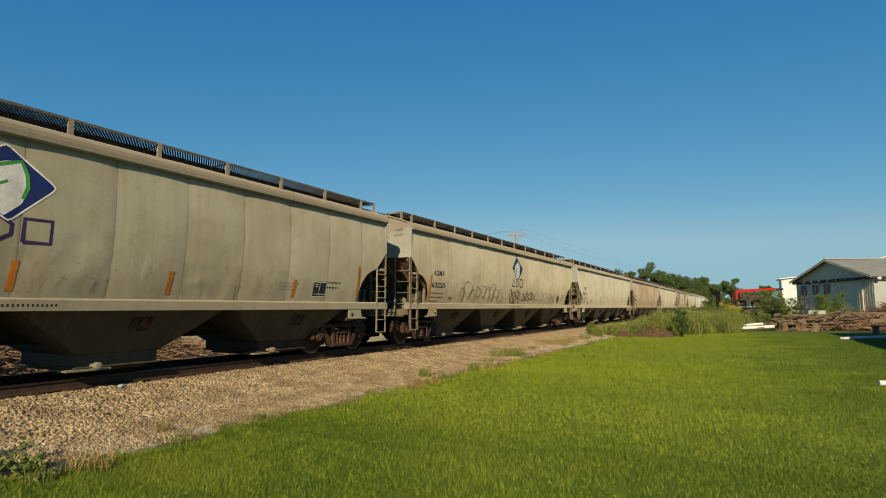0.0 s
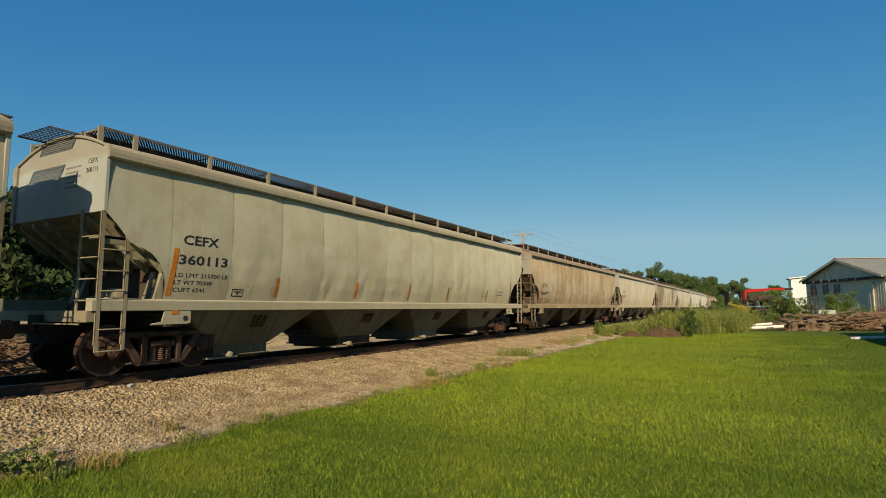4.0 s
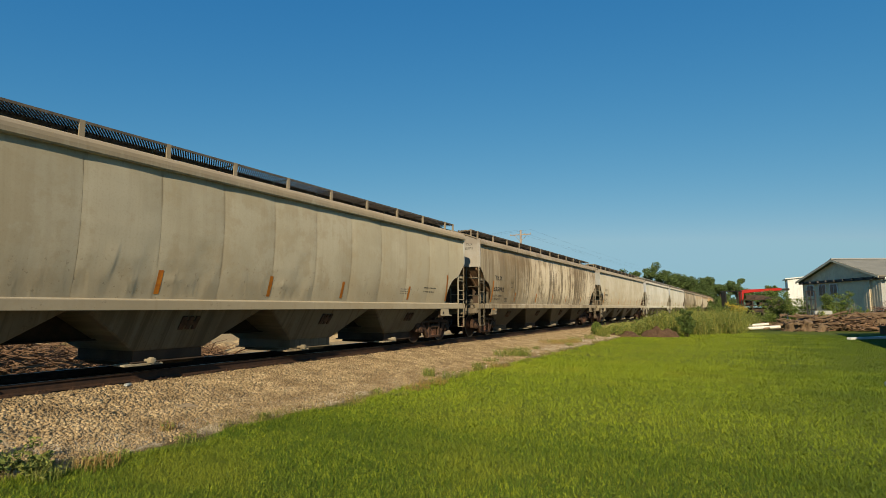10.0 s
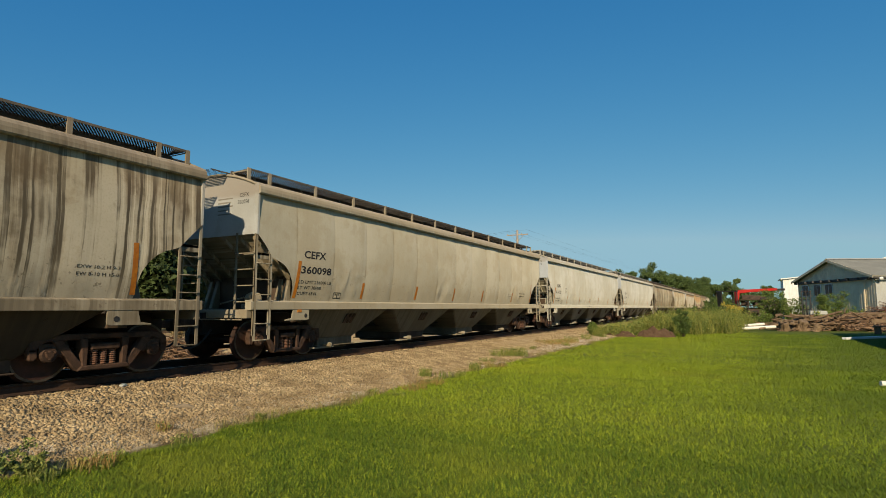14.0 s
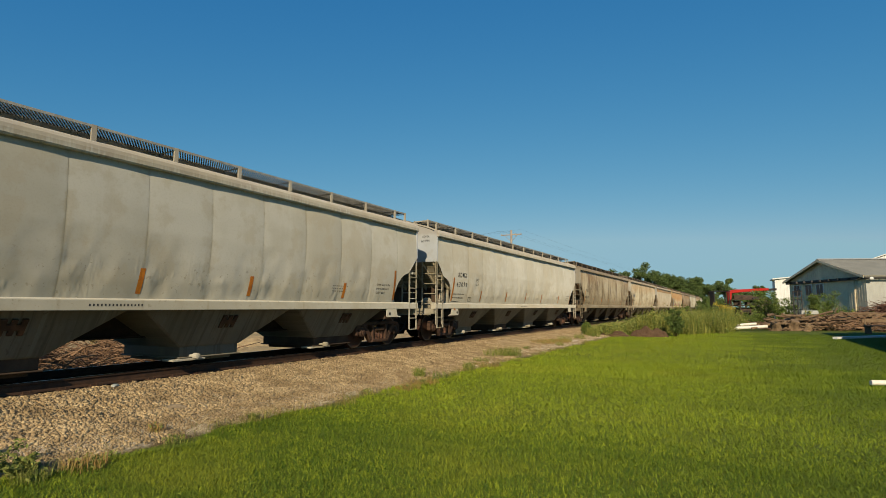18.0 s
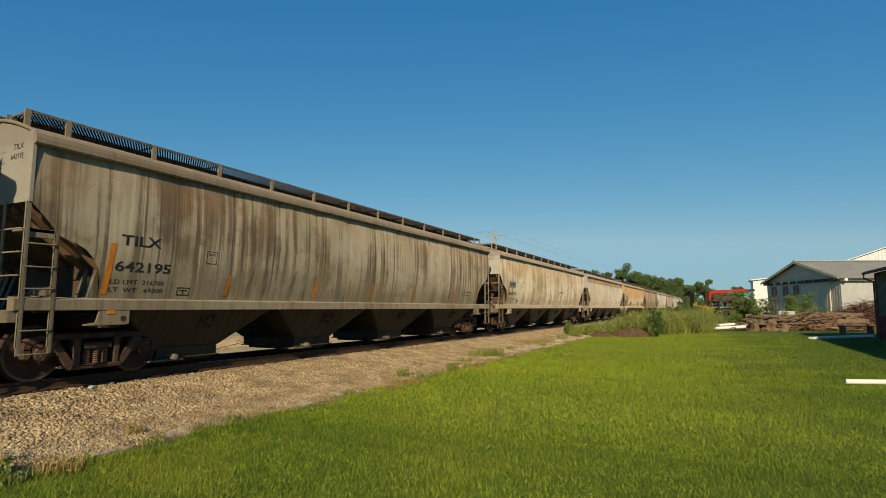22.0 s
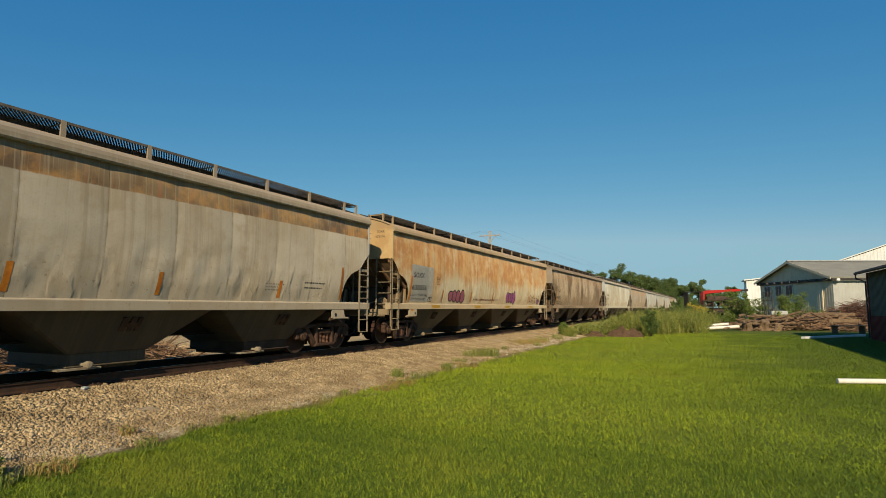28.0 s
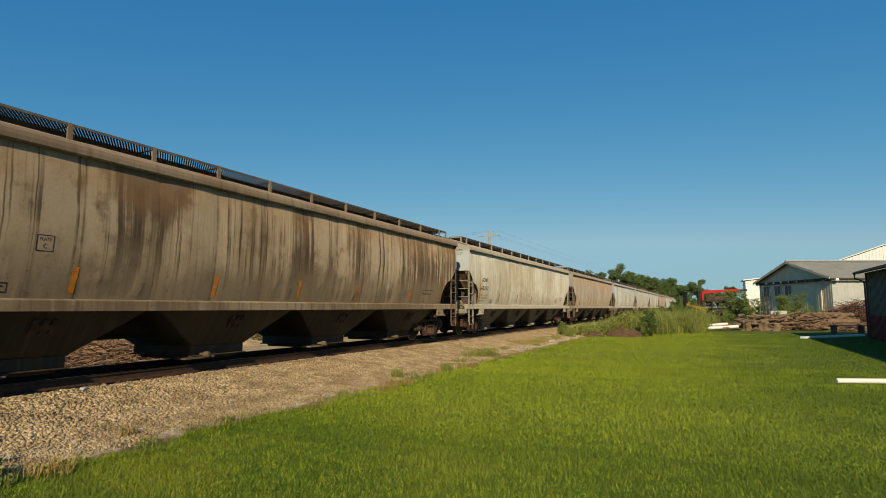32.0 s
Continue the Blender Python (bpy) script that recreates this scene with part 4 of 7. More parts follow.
M_PALEPATCH = plain("pale_grey_repaint", (0.42, 0.41, 0.35), (0.36, 0.34, 0.28), 0.6)
M_REDINK = plain("dark_red_lettering", (0.2, 0.03, 0.02), (0.15, 0.04, 0.03), 0.6)
SPECS = {
    -2: dict(label="weathered grey covered hopper car", paint=LIGHT),
    -1: dict(label="tan-grey covered hopper car with a blue diamond emblem", logo=True,
             paint=dict(base=(0.39, 0.375, 0.27), streak=(0.24, 0.2, 0.14), amount=0.2, low=0.3, dent=0.7)),
    0: dict(label="tan-grey covered hopper car with emblem and faded scrawls", logo=True, marks=("ADMX", "63220"), drop=(0.09, 0.13, 0.1), scrawl=M_GREYSPRAY,
            paint=dict(base=(0.40, 0.375, 0.265), streak=(0.22, 0.18, 0.12), amount=0.2, low=0.35, dent=0.7), end_small=("EXW 10-2 H 9-3", "EW 8-10 H 15-0", "CUFT 6351")),
    1: dict(label="light grey-green covered hopper car, stained low down", marks=("CEFX", "360113"), small=("LD LMT 215700 LB", "LT WT 70300", "CUFT 6541"),
            paint=dict(base=(0.41, 0.4, 0.295), streak=(0.32, 0.29, 0.21), amount=0.14, low=0.4, dent=0.5)),
    2: dict(label="brown-stained covered hopper car with a low orange stripe", marks=("CITX", "700677"), drop=(0.16, 0.2, 0.2), frame=True, small=("LD LMT  216700", "LT  WT   69300"), stripe=True, face=True,
            paint=dict(base=(0.36, 0.315, 0.215), streak=(0.16, 0.11, 0.065), amount=0.5, rust=0.25, rust_z=2.9, low=0.35, dent=0.9), end_small=("EXW 10-2 H 9-3", "EW 8-10 H 15-0", "CUFT 6351")),
    3: dict(label="pale grey covered hopper car, fairly clean", marks=("CEFX", "360212"), small=("LD LMT 215300 LB", "LT WT 70700", "CUFT 6541"),
            paint=dict(base=(0.42, 0.395, 0.30), streak=(0.30, 0.25, 0.18), amount=0.16, low=0.2, dent=0.45)),
    4: dict(label="grey covered hopper car with dark run-down streaks", marks=("TILX", "635992"), drop=(0.04, 0.14, 0.13), frame=True, small=("LD LMT 218700", "LT WT 67300"),
            paint=dict(base=(0.47, 0.43, 0.33), streak=(0.125, 0.105, 0.075), amount=1.0, soot_to=6.0, rust=0.12, rust_z=3.2, dent=0.7), end_small=("EXW 10-2 H 9-3", "EW 8-10 H 15-0")),
    5: dict(label="pale grey covered hopper car, fairly clean", marks=("CEFX", "360098"), small=("LD LMT 216000 LB", "LT WT 70000", "CUFT 6541"),
            paint=dict(base=(0.41, 0.39, 0.31), streak=(0.30, 0.26, 0.19), amount=0.12, low=0.2, dent=0.4)),
    6: dict(label="clean light grey covered hopper car, dented low down", marks=("ADMX", "63473"), drop=(0.05, 0.03, 0.1), frame=True, spacing=1.35, small=("LD LMT 217600", "LT WT 68400"), pale_top=True,
            paint=dict(base=(0.445, 0.45, 0.405), streak=(0.36, 0.35, 0.28), amount=0.08, dent=0.95), end_small=("EXW 10-2 H15-6", "EW 9-8 H14-11", "CUFT 6351")),
    7: dict(label="clean light grey covered hopper car, dented low down", marks=("ADMX", "63099"), drop=(0.05, 0.04, 0.1), frame=True, spacing=1.35, pale_top=True,
            paint=dict(base=(0.445, 0.45, 0.405), streak=(0.35, 0.33, 0.26), amount=0.08, low=0.15, dent=0.97), end_small=("EXW 10-2 H15-6", "EW 9-8 H14-11", "CUFT 6351")),
    8: dict(label="brown-streaked grimy covered hopper car", marks=("TILX", "642195"), drop=(0.1, 0.19, 0.17), frame=True, small=("LD LMT  216700", "LT  WT   69300"),
            paint=dict(base=(0.33, 0.30, 0.215), streak=(0.11, 0.085, 0.055), amount=0.8, low=0.5, rust=0.2, rust_z=3.2, dent=0.6)),
    9: dict(label="pale covered hopper car with rust and dark streaks", marks=("ITFX", "650216"), drop=(0.12, 0.19, 0.17), patch=True, notes=(("DO NOT HAMMER ON CAR", 11.9, 13.5, 2.16, 2.25, M_BLACK),), small=("LD LMT 216400", "LT WT 69600"),
            paint=dict(base=(0.47, 0.44, 0.33), streak=(0.16, 0.12, 0.075), amount=0.55, rust=0.4, rust_z=3.0, dent=0.6)),
    10: dict(label="dented pale grey covered hopper car with a rusty top band", top=True,
             paint=dict(base=(0.43, 0.395, 0.315), streak=(0.27, 0.23, 0.17), amount=0.35, top_rust=1.0, dent=1.6)),
    11: dict(label="rust-orange covered hopper car with sprayed tags", marks=("SOXX", "638356"), drop=(0.13, 0.19, 0.17), frame=True, notes=(("DO NOT HAMMER, USE VIBRATOR BRACKETS", 7.85, 11.1, 1.52, 1.62, M_REDINK),), tags=True, stripe=True, small=("LD LMT 217700 LBS", "LT WT 69000 LBS"),
             paint=dict(base=(0.43, 0.4, 0.29), streak=(0.33, 0.22, 0.11), amount=0.45, rust=0.95, rust_z=2.35, dent=0.5), end_small=("EXW 10-2 H 9-3", "EW 8-10 H 15-0", "CUFT 6351")),
    12: dict(label="dark brown-streaked grimy covered hopper car", marks=("TILX", "642167"), drop=(0.1, 0.19, 0.17), frame=True,
             paint=dict(base=(0.33, 0.27, 0.18), streak=(0.10, 0.07, 0.045), amount=1.0, low=0.75, rust=0.25, rust_z=3.2, dent=0.6)),
    13: dict(label="whitish streaked covered hopper car", marks=("ADMX", "63217"),
             paint=dict(base=(0.44, 0.44, 0.37), streak=(0.28, 0.24, 0.18), amount=0.5, dent=0.7)),
}
for n in range(14, 25):
    tone = [(0.37, 0.385, 0.35), (0.40, 0.42, 0.40), (0.30, 0.27, 0.22), (0.37, 0.40, 0.38)][n % 4]
    SPECS[n] = dict(label=("brownish" if n % 4 == 2 else "light grey") + " weathered covered hopper car far down the line",
                    paint=dict(base=tone, streak=(0.24, 0.19, 0.13), amount=0.5, rust=0.4 if n % 4 == 2 else 0.0, dent=0.5))
CARS, SPIN = {}, []


def emblem(root, at):
    """A blue diamond with a white leaf, and three plain dark shapes under it."""
    def side(pts):
        return [(at + a, 3.06 + b) for a, b in pts]
    outline = side([(-0.66, 0.02), (-0.65, -0.04), (-0.60, -0.10), (0.0, -0.53), (0.06, -0.56), (0.12, -0.53), (0.62, -0.05), (0.66, 0.01), (0.62, 0.07), (0.04, 0.53), (-0.02, 0.56), (-0.08, 0.53), (-0.62, 0.09)])
    part("emblem_diamond", polygon(outline, 0.003), M_NAVY, root, "navy blue diamond emblem")
    part("emblem_border", strokes([outline + outline[:1]], 0.014, 0.005), M_LOGO_WHITE, root, "white border of the emblem")
    leaf = [(0.20, 0.36), (0.29, 0.15), (0.31, -0.04), (0.22, -0.30), (0.0, -0.50), (-0.22, -0.34), (-0.42, -0.18), (-0.44, 0.0), (-0.36, 0.12), (-0.22, 0.23), (-0.03, 0.31)]
    part("emblem_leaf", polygon(side(leaf), 0.005), M_LOGO_WHITE, root, "white leaf on the emblem")
    part("emblem_outline", strokes([side([(-0.44, -0.05), (-0.36, 0.10), (-0.22, 0.20), (0.0, 0.28), (0.19, 0.35), (0.27, 0.15), (0.29, -0.04), (0.23, -0.22)])], 0.028, 0.007), M_LOGO_GREEN, root, "green line round the leaf")
    part("emblem_vein", strokes([side([(-0.40, -0.46), (-0.33, -0.26), (-0.20, -0.10), (0.02, 0.02)])], 0.02, 0.007), M_LOGO_GREEN, root, "green vein of the leaf")
    for k in range(3):
        y = at - 0.71 + 0.47 * k
        ring = ([(y, 2.2), (y + 0.2, 2.55), (y + 0.4, 2.2)], [(y + 0.05, 2.2), (y + 0.05, 2.55), (y + 0.2, 2.55), (y + 0.36, 2.45), (y + 0.36, 2.3), (y + 0.2, 2.2)], [(y + 0.05, 2.2), (y + 0.05, 2.55), (y + 0.42, 2.55), (y + 0.42, 2.2)])[k]
        part("emblem_shape", strokes([ring + ring[:1]], 0.03, 0.004), M_PURPLE, root, "dark plain shape under the emblem")


for n, spec in SPECS.items():
    root, spin = build_car(n, spec)
    CARS[n] = root
    if -1 <= n <= 14:
        SPIN += [(n, w, y) for w, y in spin]
    if spec.get("logo"):
        emblem(root, 10.37 if n == 0 else 10.1)
    if spec.get("scrawl"):
        small("scrawl", strokes(scribble(4, 4.3, 8.6, 1.45, 2.1, 9, 1.6), 0.011), M_GREYSPRAY, root, "faded dark sprayed scrawl")
        small("scrawl", strokes(scribble(5, 9.5, 10.8, 1.42, 2.02, 7, 2.2), 0.013), M_BLACK, root, "black sprayed scrawl")
        small("scrawl", strokes(scribble(7, 11.1, 12.7, 1.5, 1.98, 8, 2.2), 0.013), M_BLACK, root, "black sprayed scrawl")
        small("scrawl", strokes(scribble(6, 13.1, 16.2, 1.45, 1.95, 7, 1.1), 0.025), M_WHITESPRAY, root, "white sprayed scrawl")
    if spec.get("stripe"):
        for y in (4.0, 8.2, 12.3, 16.4):
            part("reflective_strip", polygon([(y - 0.35, 1.215), (y + 0.35, 1.215), (y + 0.35, 1.31), (y - 0.35, 1.31)], 1.599 - side_x(1.3)), M_YELLOW_STRIP, root, "yellow reflective strip")
    if spec.get("face"):
        small("scrawl", strokes([[(CAR - 1.1 + 0.24 * math.cos(a) * (1 - 0.25 * math.sin(a) ** 2), 3.25 + 0.36 * math.sin(a)) for a in np.linspace(0, math.tau, 33)], [(CAR - 1.22, 3.1), (CAR - 1.1, 3.06), (CAR - 0.98, 3.11)], [(CAR - 1.25, 3.33), (CAR - 1.17, 3.37), (CAR - 1.1, 3.33)]], 0.022), M_PALEPATCH, root, "white sprayed outline")
    if spec.get("tags"):
        small("scrawl", strokes(scribble(15, 16.3, 17.8, 1.42, 1.85, 6, 1.0), 0.018), M_REDINK, root, "dark red sprayed scrawl")
        part("repaint_patch", polygon([(2.0, 1.44), (3.75, 1.44), (3.7, 2.72), (2.05, 2.76)], 0.002), M_PALEPATCH, root, "pale grey repainted patch")
        rnd = random.Random(3)
        for y0, y1, z0, z1, fill, nb in ((5.26, 6.76, 1.42, 1.95, M_PINK, 4), (12.3, 13.65, 1.42, 2.05, M_VIOLET, 4), (17.98, 18.34, 1.4, 1.74, M_VIOLET, 1)):
            for k in range(nb):
                w = (y1 - y0) / nb
                c, h = y0 + w * (k + 0.5), (z1 - z0) * rnd.uniform(0.4, 0.52)
                ring = [(c + w * 0.62 * math.cos(a) * (1 + 0.15 * math.sin(3 * a + k)), (z0 + z1) / 2 + h * math.sin(a) * (1 + 0.12 * math.cos(2 * a + k))) for a in np.linspace(0, math.tau, 19)[:-1]]
                part("tag_fill", polygon(ring, 0.003 + 0.0015 * k), fill, root, "sprayed bubble letter shape")
                part("tag_outline", strokes([ring + ring[:1]], 0.022, 0.0038 + 0.0015 * k), M_BLACK, root)


def gap_y(n, t):
    """Where coupling n stands along the track at t seconds; the train gains a little speed."""
    return CAR * n + 14.4434 - 7.59093 * t - 0.018444 * t * t + 0.0000053 * t ** 3


# ---- ground, track bed, rails ----
def ground_material():
    m, nt, b = base_mat("ground_soil_and_turf", 0.95)
    vec = mapped(nt, (1, 1, 1), world_space=True)
    sep = nt.nodes.new("ShaderNodeSeparateXYZ")
    nt.links.new(vec, sep.inputs[0])
    big, mid, fine = tex(nt, vec, 0.25, 5), tex(nt, vec, 2.5, 5), tex(nt, vec, 40, 4)
    turf = mix(nt, ramp(nt, big, 0.35, 0.65), (0.10, 0.135, 0.007), (0.12, 0.145, 0.009))
    turf = mix(nt, ramp(nt, fine, 0.4, 0.7), turf, (0.03, 0.048, 0.004))
    turf = mix(nt, ramp(nt, mid, 0.55, 0.75, 0, 0.5), turf, (0.12, 0.13, 0.015))
    dirt = mix(nt, ramp(nt, mid, 0.35, 0.65), (0.52, 0.39, 0.20), (0.42, 0.31, 0.155))
    dirt = mix(nt, ramp(nt, big, 0.45, 0.62, 0.0, 0.7), dirt, (0.22, 0.19, 0.085))
    dirt = mix(nt, ramp(nt, fine, 0.45, 0.75), dirt, (0.17, 0.13, 0.08))
    edge = mul(nt, sep.outputs[0], mul(nt, mid, 0.9), "ADD")
    side = ramp(nt, edge, -6.75, -6.15)
    c = mix(nt, side, dirt, turf)
    nt.links.new(c, b.inputs["Base Color"])
    bump(nt, b, fine, 0.6, 0.03)
    return m


def make_ground():
    xs = np.concatenate([[-2500, -600, -200, -80], np.linspace(-40, 40, 41), [80, 200, 600, 2500]])
    ys = np.concatenate([[-2500, -500, -100], np.linspace(-30, 90, 49), [140, 260, 600, 2500]])
    s = Shape()
    s.grid([[(x, y, -0.03 if -6.9 < x < 60 and y < 100 else -0.05) for x in xs] for y in ys])
    me = s.mesh("ground", smooth=True, normals=False)
    me.materials.append(ground_material())
    tagged(new("ground", me), "mown green lawn and bare tan soil", "ground", "", "structure")


make_ground()
M_BALLAST = plain("crushed_limestone", (0.56, 0.44, 0.25), (0.215, 0.155, 0.08), 0.9, 0, 2.2, 45, 0.5, 0, 0.9)


def bedding():
    """Tan fines, blackened by oil, dust and the train's painted shade between and beside the rails, with soil and turf
    showing through at the foot.
    """
    m, nt, b = base_mat("limestone_fines", 0.95)
    vec = mapped(nt, (1, 1, 1), world_space=True)
    sep = nt.nodes.new("ShaderNodeSeparateXYZ")
    nt.links.new(vec, sep.inputs[0])
    mid, fine = tex(nt, vec, 3.0, 5), tex(nt, vec, 45, 4, 0.7)
    c = mix(nt, ramp(nt, mid, 0.35, 0.65), (0.62, 0.51, 0.32), (0.48, 0.375, 0.22))
    c = mix(nt, ramp(nt, fine, 0.45, 0.75), c, (0.26, 0.19, 0.11))
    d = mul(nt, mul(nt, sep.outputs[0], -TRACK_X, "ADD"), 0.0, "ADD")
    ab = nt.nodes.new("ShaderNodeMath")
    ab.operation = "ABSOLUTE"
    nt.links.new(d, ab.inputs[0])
    # oil black deepened by the shade under the train, put into the colour
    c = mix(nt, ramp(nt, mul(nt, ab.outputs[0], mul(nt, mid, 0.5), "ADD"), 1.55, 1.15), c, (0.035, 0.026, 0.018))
    dust = mul(nt, ramp(nt, mul(nt, ab.outputs[0], mul(nt, mid, 1.6), "ADD"), 3.9, 4.5), ramp(nt, tex(nt, vec, 0.9, 4), 0.4, 0.6, 0.2, 0.9))
    c = mix(nt, dust, c, (0.70, 0.61, 0.44))
    foot = ramp(nt, mul(nt, ab.outputs[0], mul(nt, mid, 0.9), "ADD"), 4.45, 4.75)
    c = mix(nt, foot, c, (0.11, 0.085, 0.04))
    nt.links.new(c, b.inputs["Base Color"])
    bump(nt, b, fine, 1.0, 0.03)
    return m


M_BEDDING = bedding()


def bed_z(x):
    """Height of the ballast across the track."""
    d = abs(x - TRACK_X)
    return float(np.interp(d, [0, 1.35, 1.75, 2.6, 3.4, 4.1, 4.35], [0.33, 0.33, 0.30, 0.19, 0.09, 0.02, -0.06]))


def make_bed():
    s = Shape()
    xs = np.linspace(TRACK_X - 4.35, TRACK_X + 4.35, 37)
    ys = np.concatenate([np.linspace(-60, 0, 13), np.linspace(0.6, 50, 90), [60, 80, 120, 200, 400, 900]])
    s.grid([[(x, y, bed_z(x) + 0.025 * noise.noise((x * 1.3, y * 1.3, 3))) for x in xs] for y in ys])
    me = s.mesh("ballast_bed", smooth=True, normals=False)
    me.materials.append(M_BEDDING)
    tagged(new("ballast_bed", me), "tan crushed limestone track bed", "ballast", "", "structure")
    # loose stones: uneven chunks with eight corners
    rng = np.random.default_rng(5)
    corner = np.array([(x, y, z) for x in (-1, 1) for y in (-1, 1) for z in (-1, 1)], dtype=float)
    quad = np.array([(0, 1, 3, 2), (4, 6, 7, 5), (0, 4, 5, 1), (2, 3, 7, 6), (1, 5, 7, 3)])
    groups = [(78000, 0.5, 20.0, 0.009, 0.027, 0.95, 4.2), (34000, 0.5, 22.0, 0.005, 0.012, 3.2, 4.62), (26000, 20.0, 62.0, 0.011, 0.024, 0.95, 4.3)]
    V, F, base = [], [], 0
    for count, y0, y1, r0, r1, d0, d1 in groups:
        y = y0 + (y1 - y0) * rng.random(count) ** 1.2
        x = TRACK_X + d0 + (d1 - d0 + 0.12 * np.sin(y * 1.9) + 0.1 * np.sin(y * 5.3)) * rng.random(count)
        r = r0 + (r1 - r0) * rng.random(count) ** 2
        z = np.array([bed_z(a) for a in x]) + r * 0.2 + 0.012 * rng.random(count)
        r *= np.where(x > TRACK_X + 3.5, 0.65, 1.0)
        q = corner[None] * (0.35 + 0.95 * rng.random((count, 8, 3))) * r[:, None, None] * (np.array([1.05, 0.9, 0.7]) + 0.4 * (rng.random((count, 1, 3)) - 0.5))
        a, b = rng.random(count) * 6.28, (rng.random(count) - 0.5) * 2.6
        ca, sa, cb, sb = np.cos(a)[:, None], np.sin(a)[:, None], np.cos(b)[:, None], np.sin(b)[:, None]
        qy, qz = q[..., 1] * cb - q[..., 2] * sb, q[..., 1] * sb + q[..., 2] * cb
        qx, qy = q[..., 0] * ca - qy * sa, q[..., 0] * sa + qy * ca
        V.append(np.stack([qx + x[:, None], qy + y[:, None], qz + z[:, None]], -1).reshape(-1, 3))
        F.append((quad[None] + (base + np.arange(count) * 8)[:, None, None]).ravel())
        base += count * 8
    many("ballast_stones", np.concatenate(V), np.concatenate(F), 4, M_BALLAST, "stuff", "loose tan and grey crushed limestone stones", "gravel")
    s = Shape()
    prof = [(-0.07, 0), (0.07, 0), (0.065, 0.02), (0.012, 0.035), (0.012, 0.125), (0.036, 0.14), (0.036, 0.165), (0.028, 0.172), (-0.028, 0.172), (-0.036, 0.165), (-0.036, 0.14), (-0.012, 0.125), (-0.012, 0.035), (-0.065, 0.02)]
    vs = [(x, y, z) for y in (-80.0, 900.0) for x, z in prof]
    k = len(prof)
    s.add(vs, [(i, (i + 1) % k, k + (i + 1) % k, k + i) for i in range(k)])
    rail = s.mesh("rail")
    s = Shape()
    s.box(-0.024, 0.024, -80, 900, 0.1725, 0.174)
    head = s.mesh("rail_head")
    for x in (TRACK_X - 0.75, TRACK_X + 0.75):
        r = part("rail", rail, M_RAIL, None, m=pose(x, 0, RAIL_Z - 0.174))
        tagged(r, "brown rusty steel rail with a worn bright top", "rail", "rails of the track", "structure")
        part("rail_head", head, M_RAILTOP, r)
    s = Shape()
    s.box(-1.3, 1.3, -0.115, 0.115, -0.17, 0.0)
    tie = s.mesh("railway_tie", 0.012)
    s = Shape()
    s.box(-0.17, 0.17, -0.09, 0.09, 0.0, 0.018)
    for dx in (-0.1, 0.1):
        for dy in (-0.05, 0.05):
            s.box(dx - 0.012, dx + 0.012, dy - 0.012, dy + 0.012, 0.018, 0.04)
    plate = s.mesh("tie_plate")
    rnd = random.Random(9)
    for k in range(110):
        t = part("railway_tie", tie, M_TIE, None, m=pose(TRACK_X + rnd.uniform(-0.04, 0.04), 0.6 + 0.53 * k, RAIL_Z - 0.176 + rnd.uniform(-0.008, 0.0), 0, 0, rnd.uniform(-0.8, 0.8)))
        tagged(t, "dark weathered timber railway tie in the ballast", "railway tie", "ties under the rails")
        for dx in (-0.75, 0.75):
            part("tie_plate", plate, M_RAIL, t, m=pose(dx, 0, 0))


make_bed()

# ---- plants ----
def leaf_material(name, a, b, c, rough=0.7):
    m, nt, bs = base_mat(name, rough)
    r = nt.nodes.new("ShaderNodeNewGeometry").outputs["Random Per Island"]
    vec = mapped(nt, (1, 1, 1))
    n = tex(nt, vec, 0.8, 3)
    col = mix(nt, ramp(nt, r, 0.0, 1.0), a, b)
    col = mix(nt, ramp(nt, n, 0.45, 0.7, 0.0, 0.7), col, c)
    nt.links.new(col, bs.inputs["Base Color"])
    return m


M_LEAF = leaf_material("tree_leaves", (0.045, 0.085, 0.018), (0.09, 0.13, 0.025), (0.03, 0.06, 0.012))
M_LEAF_FAR = leaf_material("far_tree_leaves", (0.05, 0.09, 0.025), (0.09, 0.13, 0.035), (0.035, 0.065, 0.02))
# darker leaf copy, with the shade behind the train put into its colour
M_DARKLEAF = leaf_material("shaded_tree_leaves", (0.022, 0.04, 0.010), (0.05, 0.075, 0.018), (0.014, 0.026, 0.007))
M_BUSH = leaf_material("bush_leaves", (0.07, 0.12, 0.02), (0.13, 0.17, 0.03), (0.04, 0.07, 0.015))


